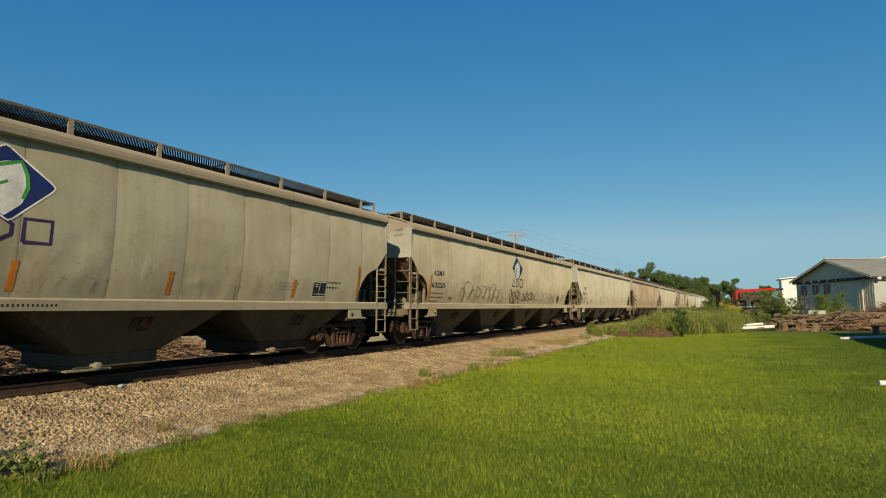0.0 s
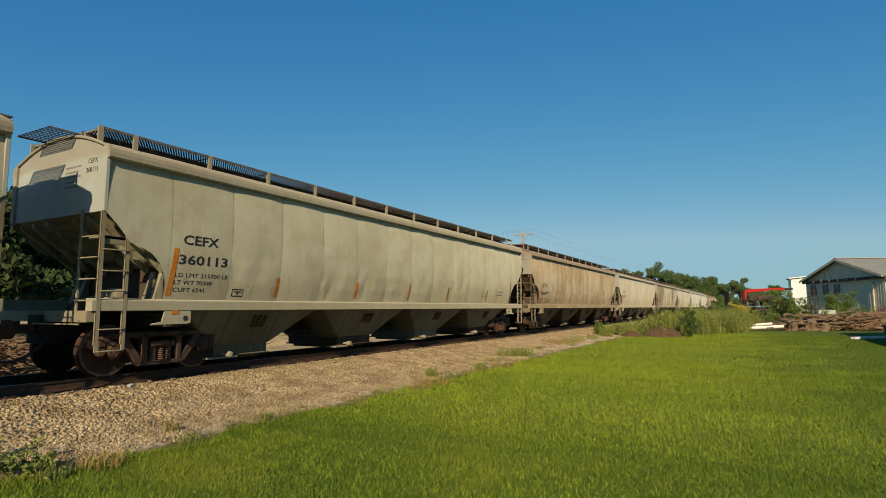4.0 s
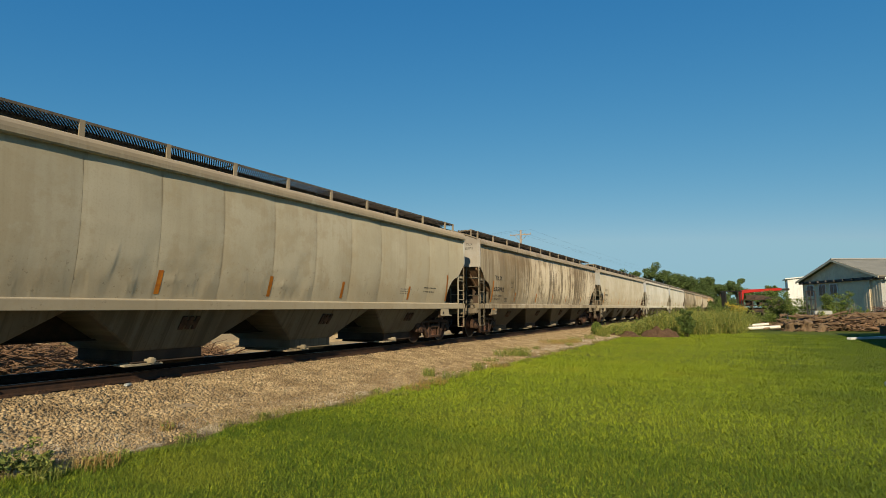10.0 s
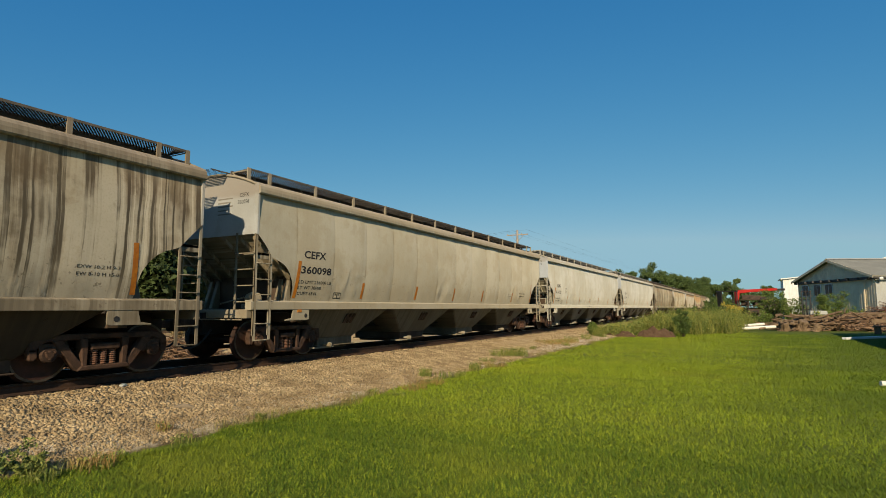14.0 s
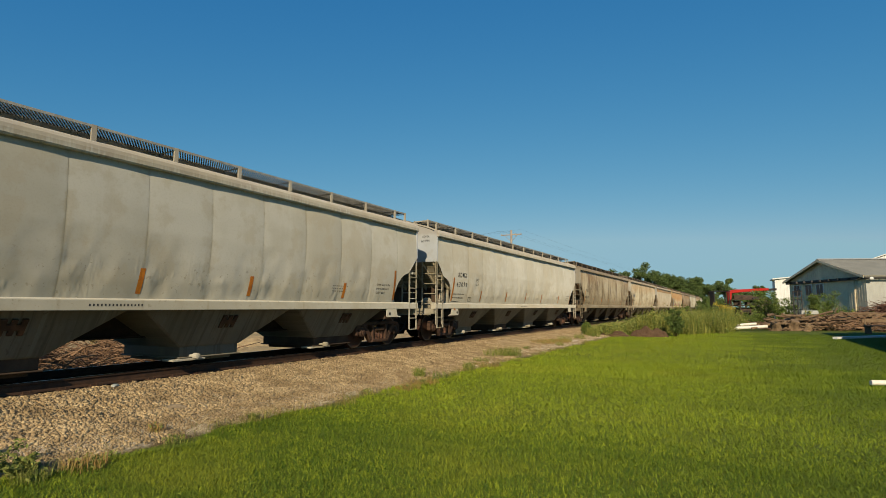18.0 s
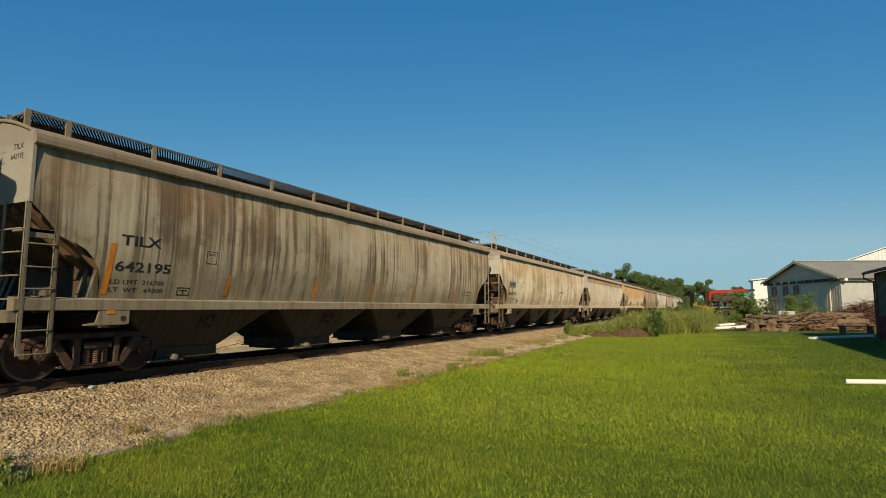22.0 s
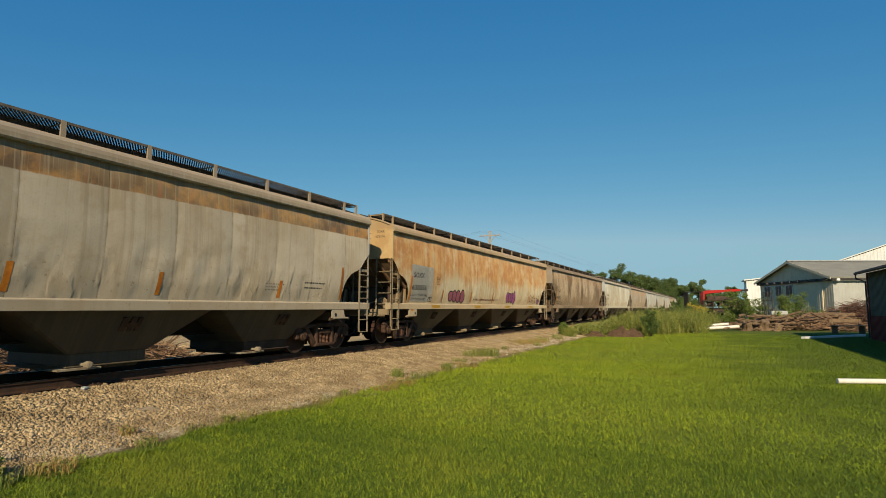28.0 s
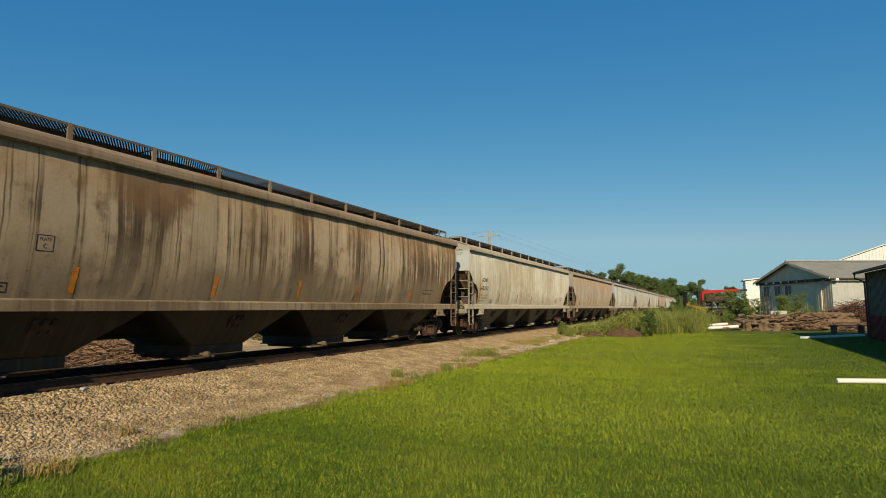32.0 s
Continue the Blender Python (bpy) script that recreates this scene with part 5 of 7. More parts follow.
def lawn_material(name, a, b, dark, dry):
    """Blades that differ one from another, in darker and drier drifts, and faint bands left by the mower."""
    m, nt, bs = base_mat(name, 0.65)
    r = nt.nodes.new("ShaderNodeNewGeometry").outputs["Random Per Island"]
    vec = mapped(nt, (1, 1, 1))
    wide, clump, band = tex(nt, vec, 0.42, 4), tex(nt, vec, 3.2, 4, 0.65), tex(nt, mapped(nt, (0.05, 0.55, 1)), 1.0, 3)
    col = mix(nt, ramp(nt, r, 0.25, 0.8), a, b)
    col = mix(nt, ramp(nt, clump, 0.48, 0.62, 0.0, 0.55), col, dark)
    col = mix(nt, ramp(nt, wide, 0.48, 0.66, 0.0, 0.6), col, dry)
    col = mix(nt, ramp(nt, band, 0.45, 0.6, 0.0, 0.4), col, dark)
    # darker green towards the sheds: lusher grass, plus the dimmer light put into colour
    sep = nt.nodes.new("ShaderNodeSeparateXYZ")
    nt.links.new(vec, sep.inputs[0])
    lush_dim = ramp(nt, mul(nt, mul(nt, sep.outputs[0], 0.09), mul(nt, wide, 1.3), "ADD"), 0.5, 1.0, 0.0, 0.75)
    col = mix(nt, lush_dim, col, (0.055, 0.105, 0.006))
    nt.links.new(col, bs.inputs["Base Color"])
    return m


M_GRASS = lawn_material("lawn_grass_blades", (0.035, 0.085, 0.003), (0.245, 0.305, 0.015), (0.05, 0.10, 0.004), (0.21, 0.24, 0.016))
# blades farther off are brighter: the sunlight they send back is put into colour
M_GRASS_FAR = lawn_material("bright_far_lawn_blades", (0.165, 0.235, 0.009), (0.29, 0.355, 0.017), (0.16, 0.225, 0.008), (0.29, 0.32, 0.02))
M_TALL = leaf_material("tall_grass_blades", (0.09, 0.14, 0.018), (0.27, 0.27, 0.06), (0.07, 0.11, 0.02))
M_CLOVER = leaf_material("clover_leaves", (0.022, 0.058, 0.005), (0.13, 0.18, 0.012), (0.16, 0.19, 0.018))
M_FRINGE = leaf_material("fringe_grass_blades", (0.10, 0.13, 0.015), (0.30, 0.24, 0.08), (0.2, 0.17, 0.05))
M_WEED = leaf_material("weed_leaves", (0.08, 0.12, 0.025), (0.24, 0.25, 0.06), (0.13, 0.15, 0.03))
M_YELLOW = leaf_material("yellow_flower_heads", (0.45, 0.33, 0.03), (0.3, 0.26, 0.04), (0.12, 0.15, 0.03))
M_DRYGRASS = leaf_material("dry_grass_blades", (0.26, 0.16, 0.05), (0.34, 0.24, 0.08), (0.17, 0.15, 0.04))
M_BARK = plain("bark", (0.1, 0.08, 0.06), (0.06, 0.05, 0.04), 0.9, 0, 4, 40, 0.7)
M_LOG = plain("weathered_log_wood", (0.25, 0.18, 0.11), (0.11, 0.075, 0.045), 0.9, 0, 3, 30, 0.6, 0.7, stretch=(1, 1, 1))
M_TWIG = plain("dry_twigs", (0.34, 0.22, 0.13), (0.14, 0.085, 0.05), 0.9, 0, 3, 30, 0.4, 0, 0.8)
M_TWIG_RED = plain("reddish_twigs", (0.17, 0.09, 0.06), (0.1, 0.055, 0.04), 0.9, 0, 3, 30, 0.4, 0, 0.8)
M_MOUND = plain("dark_soil", (0.075, 0.045, 0.026), (0.11, 0.07, 0.04), 0.95, 0, 3, 25, 0.9)


def leaf_mesh(name, pts, size, rng):
    """Small folded leaves or leaf sprays at the given points, each a bent pair of triangles."""
    n = len(pts)
    a = rng.normal(size=(n, 3))
    a /= np.linalg.norm(a, axis=1)[:, None]
    b = np.cross(a, rng.normal(size=(n, 3)))
    b /= np.linalg.norm(b, axis=1)[:, None]
    s = (size * (0.6 + 0.8 * rng.random(n)))[:, None]
    c = np.cross(a, b) * s * 0.2
    v = np.stack([pts - a * s, pts + b * s * 0.5 + c, pts + a * s, pts - b * s * 0.5 + c], 1).reshape(-1, 3)
    f = (np.arange(n)[:, None] * 4 + np.array([0, 1, 2, 0, 2, 3])[None]).ravel()
    me = bpy.data.meshes.new(name)
    me.vertices.add(len(v))
    me.vertices.foreach_set("co", v.astype(np.float32).ravel())
    me.loops.add(len(f))
    me.loops.foreach_set("vertex_index", f.astype(np.int32))
    me.polygons.add(2 * n)
    me.polygons.foreach_set("loop_start", np.arange(2 * n, dtype=np.int32) * 3)
    me.update()
    me.validate()
    return me


def clump_points(rng, blobs, n):
    """Points in the outer shell of many small uneven blobs."""
    w = np.array([b[3] ** 2 for b in blobs])
    pick = rng.choice(len(blobs), n, p=w / w.sum())
    d = rng.normal(size=(n, 3))
    d /= np.linalg.norm(d, axis=1)[:, None]
    r = rng.random(n) ** 0.45
    c = np.array([b[:3] for b in blobs])[pick]
    rad = np.array([b[3] for b in blobs])[pick]
    return c + d * (r * rad)[:, None] * np.array([1, 1, 0.85])


def tree(x, y, h, w, seed, label, leaf=0.35, count=5000, material=None, crown_from=0.22, group="trees on the skyline"):
    rng = np.random.default_rng(seed)
    root = new("tree")
    root.location = (x, y, -0.05)
    s = Shape()
    bend = rng.normal(size=2) * 0.03 * h
    top = Vector((bend[0], bend[1], h * 0.72))
    s.tube([(0, 0, -0.2), (bend[0] * 0.2, bend[1] * 0.2, h * 0.2), (bend[0] * 0.6, bend[1] * 0.6, h * 0.45), top], 0.035 * h, 7, True, 0.008 * h)
    blobs = []
    for k in range(11):
        a, t = k * 2.4 + rng.random(), 0.25 + 0.5 * rng.random()
        z0 = h * (crown_from + (0.72 - crown_from) * rng.random())
        end = Vector((math.cos(a) * w * 0.42 * t * 1.5, math.sin(a) * w * 0.42 * t * 1.5, min(h * 0.92, z0 + h * 0.22)))
        start = Vector((bend[0] * z0 / h, bend[1] * z0 / h, z0))
        s.tube([start, start.lerp(end, 0.5) + Vector((0, 0, 0.03 * h)), end], 0.012 * h, 5, True, 0.003 * h)
        for _ in range(4):
            o = rng.normal(size=3) * w * 0.09
            blobs.append((end.x + o[0], end.y + o[1], end.z + o[2] * 0.8, w * (0.09 + 0.1 * rng.random())))
    for k in range(10):
        a = rng.random() * 6.28
        blobs.append((bend[0] + math.cos(a) * w * 0.2, bend[1] + math.sin(a) * w * 0.2, h * (0.72 + 0.2 * rng.random()), w * 0.11))
    me = s.mesh("trunk", smooth=True)
    part("trunk", me, M_BARK, root)
    part("crown", leaf_mesh("crown", clump_points(rng, blobs, count), leaf, rng), material or M_LEAF_FAR, root)
    return tagged(root, label, "tree", group)


def bush(x, y, h, w, seed, label, leaf=0.1, count=2500, material=None, depth=None, name="bush"):
    rng = np.random.default_rng(seed)
    root = new(name)
    root.location = (x, y, -0.03)
    s, blobs = Shape(), []
    depth = depth or w
    for k in range(12):
        a, r = rng.random() * 6.28, rng.random() ** 0.5
        end = Vector((math.cos(a) * w * 0.42 * r, math.sin(a) * depth * 0.42 * r, h * (0.45 + 0.45 * rng.random())))
        s.tube([(end.x * 0.15, end.y * 0.15, -0.1), (end.x * 0.6, end.y * 0.6, end.z * 0.5), end], 0.012 * h, 5, True, 0.004)
        for f in (0.45, 0.75, 1.0):
            blobs.append((end.x * f, end.y * f, end.z * f, (0.10 + 0.1 * rng.random()) * min(w, h * 1.5)))
    part("stem", s.mesh("stems", smooth=True), M_BARK, root)
    part("foliage", leaf_mesh("foliage", clump_points(rng, blobs, count), leaf, rng), material or M_BUSH, root)
    return tagged(root, label, "bush")


def blades(name, x, y, z, height, width, rng, lean=0.35, short=False):
    """Grass blades as tapering, bent strips, or single points for short turf."""
    n = len(x)
    a = rng.random(n) * 6.283
    d = np.stack([np.cos(a), np.sin(a)], 1)
    p = np.stack([-d[:, 1], d[:, 0]], 1)
    l = (lean * (0.3 + rng.random(n)) * height)[:, None]
    base = np.stack([x, y], 1)
    wv = (p * (width / 2)[:, None])
    b0, b1 = base - wv, base + wv
    m0, m1 = base + d * l * 0.35 - wv * 0.8, base + d * l * 0.35 + wv * 0.8
    t = base + d * l
    col = lambda q, zz: np.concatenate([q, zz[:, None]], 1)
    if short:
        v = np.stack([col(b0, z - 0.01), col(b1, z - 0.01), col(t, z + height)], 1).reshape(-1, 3)
        return v, np.arange(3 * n)
    v = np.stack([col(b0, z - 0.02), col(b1, z - 0.02), col(m0, z + height * 0.6), col(m1, z + height * 0.6), col(t, z + height)], 1).reshape(-1, 3)
    f = (np.arange(n)[:, None] * 5 + np.array([0, 1, 3, 0, 3, 2, 2, 3, 4])[None]).ravel()
    return v, f


def lawn():
    rng = np.random.default_rng(12)
    V, F, base = [], [], 0
    # bands of rising distance: count, y from and to, blade height, blade width
    for count, y0, y1, h0, w0 in ((330000, 1.8, 8.5, 0.027, 0.0076), (260000, 6.0, 20.0, 0.029, 0.0112), (170000, 13.0, 46.0, 0.032, 0.020)):
        y = y0 + (y1 - y0) * (rng.random(count) * 0.8 + rng.random(count) * 0.2)
        edge = -6.62 + 0.16 * np.sin(y * 1.7) + 0.12 * np.sin(y * 4.1)
        x = edge + (np.minimum(9.5, 4.0 + 0.5 * y) - edge) * rng.random(count)
        tuft = 0.75 + 0.5 * (np.sin(x * 2.1 + 1.7 * np.sin(y * 1.3)) * np.sin(y * 1.9 + x) > 0.35) * rng.random(count)
        fringe = np.where(x < edge + 0.25, 1.7, 1.0)
        h = h0 * (0.5 + 0.9 * rng.random(count)) * tuft * fringe
        v, f = blades("lawn", x, y, np.full(count, -0.03), h + 0.014, w0 * (0.6 + 1.0 * rng.random(count)), rng, 1.9, True)
        V.append(v), F.append(f + base)
        base += len(v)
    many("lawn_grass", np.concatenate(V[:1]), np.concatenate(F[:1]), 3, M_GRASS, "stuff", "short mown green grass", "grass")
    many("far_lawn_grass", np.concatenate(V[1:]), np.concatenate(F[1:]) - len(V[0]), 3, M_GRASS_FAR, "stuff", "short mown yellowish green grass", "grass")


lawn()


def clover():
    """Small broad leaves among the grass, in drifts."""
    rng = np.random.default_rng(14)
    n = 130000
    y = 1.8 + 12.5 * rng.random(n) ** 1.3
    x = -6.5 + (np.minimum(8.5, 3.6 + 0.5 * y) + 6.5) * rng.random(n)
    drift = np.sin(x * 1.3 + 2.0 * np.sin(y * 0.7)) * np.sin(y * 1.1 + 0.8 * x) + 0.7 * rng.normal(size=n) + 0.16 * (x - 1.0)
    keep = drift > 0.12
    pts = np.stack([x[keep], y[keep], -0.015 + 0.028 * rng.random(keep.sum())], 1)
    m = 60000
    x2, y2 = 0.2 + 7.5 * rng.random(m), 2.0 + 11.0 * rng.random(m)
    thick = x2 - 0.35 * y2 + 0.9 * np.sin(y2 * 1.7) + 0.8 * rng.normal(size=m) > 0.0
    more = np.stack([x2[thick], y2[thick], -0.01 + 0.04 * rng.random(thick.sum())], 1)
    pts = np.concatenate([pts, more])
    me = leaf_mesh("lawn_clover", pts, 0.013, rng)
    me.materials.append(M_CLOVER)
    tagged(new("lawn_clover", me), "small clover leaves among the mown grass", "clover", "", "stuff")


clover()


def dry_fringe():
    rng = np.random.default_rng(15)
    n = 9000
    y = 1.5 + 40 * rng.random(n) ** 1.5
    x = -6.72 + 0.16 * np.sin(y * 1.7) + 0.12 * np.sin(y * 4.1) + 0.13 * rng.normal(size=n)
    keep = np.sin(y * 2.3) + np.sin(y * 0.9 + 1) + rng.normal(size=n) * 0.8 > 0.1
    x, y = x[keep], y[keep]
    v, f = blades("dry_fringe", x, y, np.full(len(x), -0.03), 0.05 + 0.11 * rng.random(len(x)), np.full(len(x), 0.006), rng, 0.9)
    many("dry_fringe", v, f, 3, M_FRINGE, "stuff", "dry yellowish grass along the gravel edge", "grass")


dry_fringe()


def tuft(x, y, w, h, n, seed, material, label, name="weed_clump"):
    rng = np.random.default_rng(seed)
    r, a = w * 0.5 * rng.random(n) ** 0.6, rng.random(n) * 6.283
    v, f = blades(name, r * np.cos(a), r * np.sin(a), np.full(n, 0.0), h * (0.4 + 0.7 * rng.random(n)), np.full(n, 0.006 + 0.008 * h), rng, 0.7)
    me = bpy.data.meshes.new(name)
    me.from_pydata(v.tolist(), [], f.reshape(-1, 3).tolist())
    root = new(name)
    root.location = (x, y, max(bed_z(x), -0.03))
    part("grass_foliage", me, material, root)
    pts = np.stack([r * np.cos(a), r * np.sin(a), h * 0.75 * rng.random(n)], 1)[: n // 2]
    part("leaf_foliage", leaf_mesh("leaf_foliage", pts, 0.018 + 0.03 * h, rng), M_WEED, root)
    return tagged(root, label, "weeds", "weeds along the gravel edge")


rnd = random.Random(21)
for x, y, w, h, leafy in ((-6.83, 9.48, 0.26, 0.12, 1), (-6.3, 9.5, 0.5, 0.10, 1), (-7.06, 12.0, 0.34, 0.26, 2), (-6.75, 12.4, 0.5, 0.20, 1), (-6.55, 12.9, 0.4, 0.18, 1), (-6.75, 14.2, 0.3, 0.30, 2), (-7.2, 16.1, 0.6, 0.16, 1),
                          (-7.5, 17.6, 0.6, 0.30, 1), (-7.3, 18.2, 0.6, 0.34, 2), (-7.06, 18.6, 0.6, 0.36, 2), (-6.4, 17.3, 0.4, 0.14, 1), (-7.6, 27.2, 0.7, 0.30, 1), (-7.5, 29.6, 0.7, 0.34, 1), (-7.1, 24.5, 0.4, 0.2, 1), (-7.4, 32.4, 0.8, 0.7, 2),
                          (-6.63, 4.95, 0.34, 0.13, 1), (-6.8, 6.4, 0.16, 0.13, 2), (-6.66, 4.05, 0.3, 0.09, 1), (-6.45, 3.15, 0.36, 0.16, 2), (-7.5, 21.2, 0.3, 0.16, 1)):
    tuft(x, y, w, h, int((40 + 110 * w) * leafy), rnd.randrange(9999), M_TALL, "green weeds growing at the gravel edge")
for x, y, w, h in ((-7.05, 2.95, 1.0, 0.36), (-6.7, 3.2, 0.6, 0.22)):
    bush(x, y, h, w, 400 + int(10 * w), "leafy green weed growing at the gravel edge", 0.022, 1500, M_WEED)
for x, y, w in ((-7.9, 24.4, 1.3), (-7.75, 25.6, 1.5), (-7.6, 26.4, 1.2), (-6.5, 11.3, 0.7), (-6.4, 10.4, 0.6), (-6.45, 3.7, 0.5), (-7.13, 5.0, 0.2), (-6.7, 15.4, 0.8)):
    tuft(x, y, w, 0.17, int(330 * w), rnd.randrange(9999), M_DRYGRASS, "dry reddish yellow grass clump on the gravel")


def tall_weeds():
    rng = np.random.default_rng(31)
    n = 20000
    y = 33.8 + 22 * rng.random(n) ** 1.6
    x0, x1 = -8.3 + 0.0 * y, -1.6 + 0.12 * (y - 34)
    x = x0 + (x1 - x0) * rng.random(n)
    front = 34.0 + (x + 8.0) * 1.05 + 0.8 * np.sin(x * 3.0)
    keep = (y > front) & ~((np.abs(x + 4.9) < 1.5) & (y < 36.4))
    x, y = x[keep], y[keep]
    lump = np.array([noise.noise((a * 0.55, b * 0.4, 7.0)) + 0.6 * noise.noise((a * 1.7, b * 1.2, 3.0)) for a, b in zip(x, y)])
    h = (1.2 + 0.6 * lump) * (0.45 + 0.75 * rng.random(len(x)) ** 1.2) + 0.5 * (rng.random(len(x)) > 0.985)
    h = np.clip(h, 0.18, 1.9) * np.clip((x + 9.6) / 4.2, 0.5, 1.12)
    v, f = blades("tall_weeds", x, y, np.full(len(x), -0.03), h, 0.012 + 0.020 * rng.random(len(x)), rng, 0.6)
    many("tall_weeds", v, f, 3, M_TALL, "stuff", "tall yellow-green weeds and grass beside the track", "weeds")
    m = 52000
    i = rng.integers(0, len(x), m)
    pts = np.stack([x[i] + 0.12 * rng.normal(size=m), y[i] + 0.12 * rng.normal(size=m), h[i] * (0.1 + 0.85 * rng.random(m))], 1)
    me = leaf_mesh("weed_leaves", pts, 0.06, rng)
    me.materials.append(M_WEED)
    tagged(new("weed_leaves", me), "broad green leaves among tall weeds", "weeds", "", "stuff")


tall_weeds()


def mound(x, y, w, d, h, seed, label, material=None):
    s = Shape()
    k = 71
    s.grid([[(x + w * u, y + d * v, h * max(0.0, 1 - u * u - v * v) ** 0.7 * (1 + 0.5 * noise.noise((u * 3 + seed, v * 3, 0))) + 0.10 * h * noise.noise((u * 8, v * 8, seed)) + 0.07 * h * noise.noise((u * 21, v * 21, seed)) + 0.05 * h * noise.noise((u * 47, v * 47, seed)) - 0.08) for u in np.linspace(-1, 1, k)] for v in np.linspace(-1, 1, k)])
    ob = part("soil_mound", s.mesh("soil_mound", normals=False), material or M_MOUND)
    return tagged(ob, label, "soil mound")


mound(-4.75, 35.6, 1.15, 0.8, 0.55, 1, "heap of dark brown soil among the weeds")
mound(-6.7, 34.9, 1.0, 0.6, 0.34, 2, "low heap of dark brown soil among the weeds")
M_RUBBLE = plain("tan_rubble", (0.48, 0.37, 0.2), (0.3, 0.22, 0.12), 0.95, 0, 4, 30, 0.9)
for k, (x, y, w, d, h) in enumerate(((-19.5, 15.5, 1.4, 2.2, 0.36), (-21.0, 19.5, 1.5, 2.4, 0.3), (-20.0, 24.5, 1.2, 2.6, 0.3), (-22.0, 30.0, 1.5, 3.0, 0.36), (-23.0, 37.0, 1.6, 3.4, 0.4))):
    mound(x, y, w, d, h, 10 + k, "heap of tan rubble and soil behind the track", M_RUBBLE)
bush(-3.3, 36.2, 1.75, 1.2, 41, "dark green leafy shrub among the weeds", 0.0495, 3960, M_LEAF)
bush(-7.9, 33.0, 0.95, 0.9, 42, "round green weed bush at the end of the lawn", 0.044, 2420)
bush(-1.0, 57.0, 2.5, 1.8, 43, "shrub with yellow flower heads", 0.066, 3520, M_YELLOW)
bush(-2.5, 55.0, 2.1, 2.2, 44, "dark green shrub in the scrap yard", 0.066, 4840, M_LEAF)
bush(1.6, 56.5, 1.4, 3.0, 45, "green shrub in the scrap yard", 0.055, 2400)
bush(6.5, 57.0, 3.5, 3.0, 46, "tall leafy shrub before the grey shed", 0.06, 6000)
bush(8.0, 57.3, 1.9, 2.2, 47, "leafy shrub before the grey shed", 0.055, 2200)
bush(3.6, 56.5, 3.5, 2.6, 48, "slender leafy shrub beside the metal rack", 0.0715, 3300)
bush(2.2, 58.5, 3.6, 2.8, 49, "slender leafy shrub before the white building", 0.0715, 2860)
bush(4.9, 54.5, 1.5, 3.0, 50, "low green weeds behind the log pile", 0.055, 3520, M_TALL)
bush(9.6, 57.5, 1.4, 2.4, 53, "low green weeds behind the log pile", 0.055, 2640, M_TALL)

M_DRYBUSH = leaf_material("dry_bush_leaves", (0.16, 0.12, 0.05), (0.26, 0.2, 0.09), (0.11, 0.11, 0.03))
rnd = random.Random(88)
for k in range(16):
    bush(-20.5 - rnd.uniform(0, 7), 12.0 + 2.6 * k, rnd.uniform(0.5, 1.0), rnd.uniform(0.9, 2.2), 300 + k, "dry brown weeds on bare soil behind the track", 0.05, 900, M_DRYBUSH)
# trees along the skyline
tree(-23.0, 188.2, 14.8, 10.5, 1, "broad green tree beyond the train", 0.24, 14000)
tree(-29.0, 186.0, 13.6, 7.5, 2, "green tree beyond the train", 0.24, 8000)
tree(-13.3, 193.0, 11.6, 9.5, 3, "dense round green tree beyond the train", 0.24, 13000, None, 0.1)
tree(-18.0, 196.0, 11.0, 10.0, 4, "dense green tree beyond the train", 0.3, 7650, None, 0.1)
tree(-7.5, 200.0, 9.5, 8.0, 5, "green tree beyond the scrap yard", 0.3, 5950, None, 0.1)
tree(-3.6, 220.5, 11.4, 6.2, 6, "round green tree beyond the scrap yard", 0.24, 8000, None, 0.2)
tree(8.7, 248.0, 11.0, 5.0, 7, "small green tree beyond the scrap yard", 0.3, 3740)
tree(-40.0, 190.0, 12.0, 12.0, 8, "green tree beyond the train", 0.3, 6800)
tree(3.0, 215.0, 7.5, 9.0, 9, "low green tree beyond the scrap yard", 0.3, 4420, None, 0.1)
for k in range(17):
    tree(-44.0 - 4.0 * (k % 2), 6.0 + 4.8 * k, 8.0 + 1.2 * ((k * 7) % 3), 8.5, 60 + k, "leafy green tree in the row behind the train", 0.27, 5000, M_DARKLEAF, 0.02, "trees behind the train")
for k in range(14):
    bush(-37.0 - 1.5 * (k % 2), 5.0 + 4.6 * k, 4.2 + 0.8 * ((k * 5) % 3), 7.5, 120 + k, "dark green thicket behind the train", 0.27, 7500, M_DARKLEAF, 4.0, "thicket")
for k in range(5):
    bush(-12.0 + 8.5 * k, 118.0 + 4 * k, 3.4, 9.0, 90 + k, "green hedge far behind the scrap yard", 0.165, 3960, M_LEAF, 4.0, "hedge")


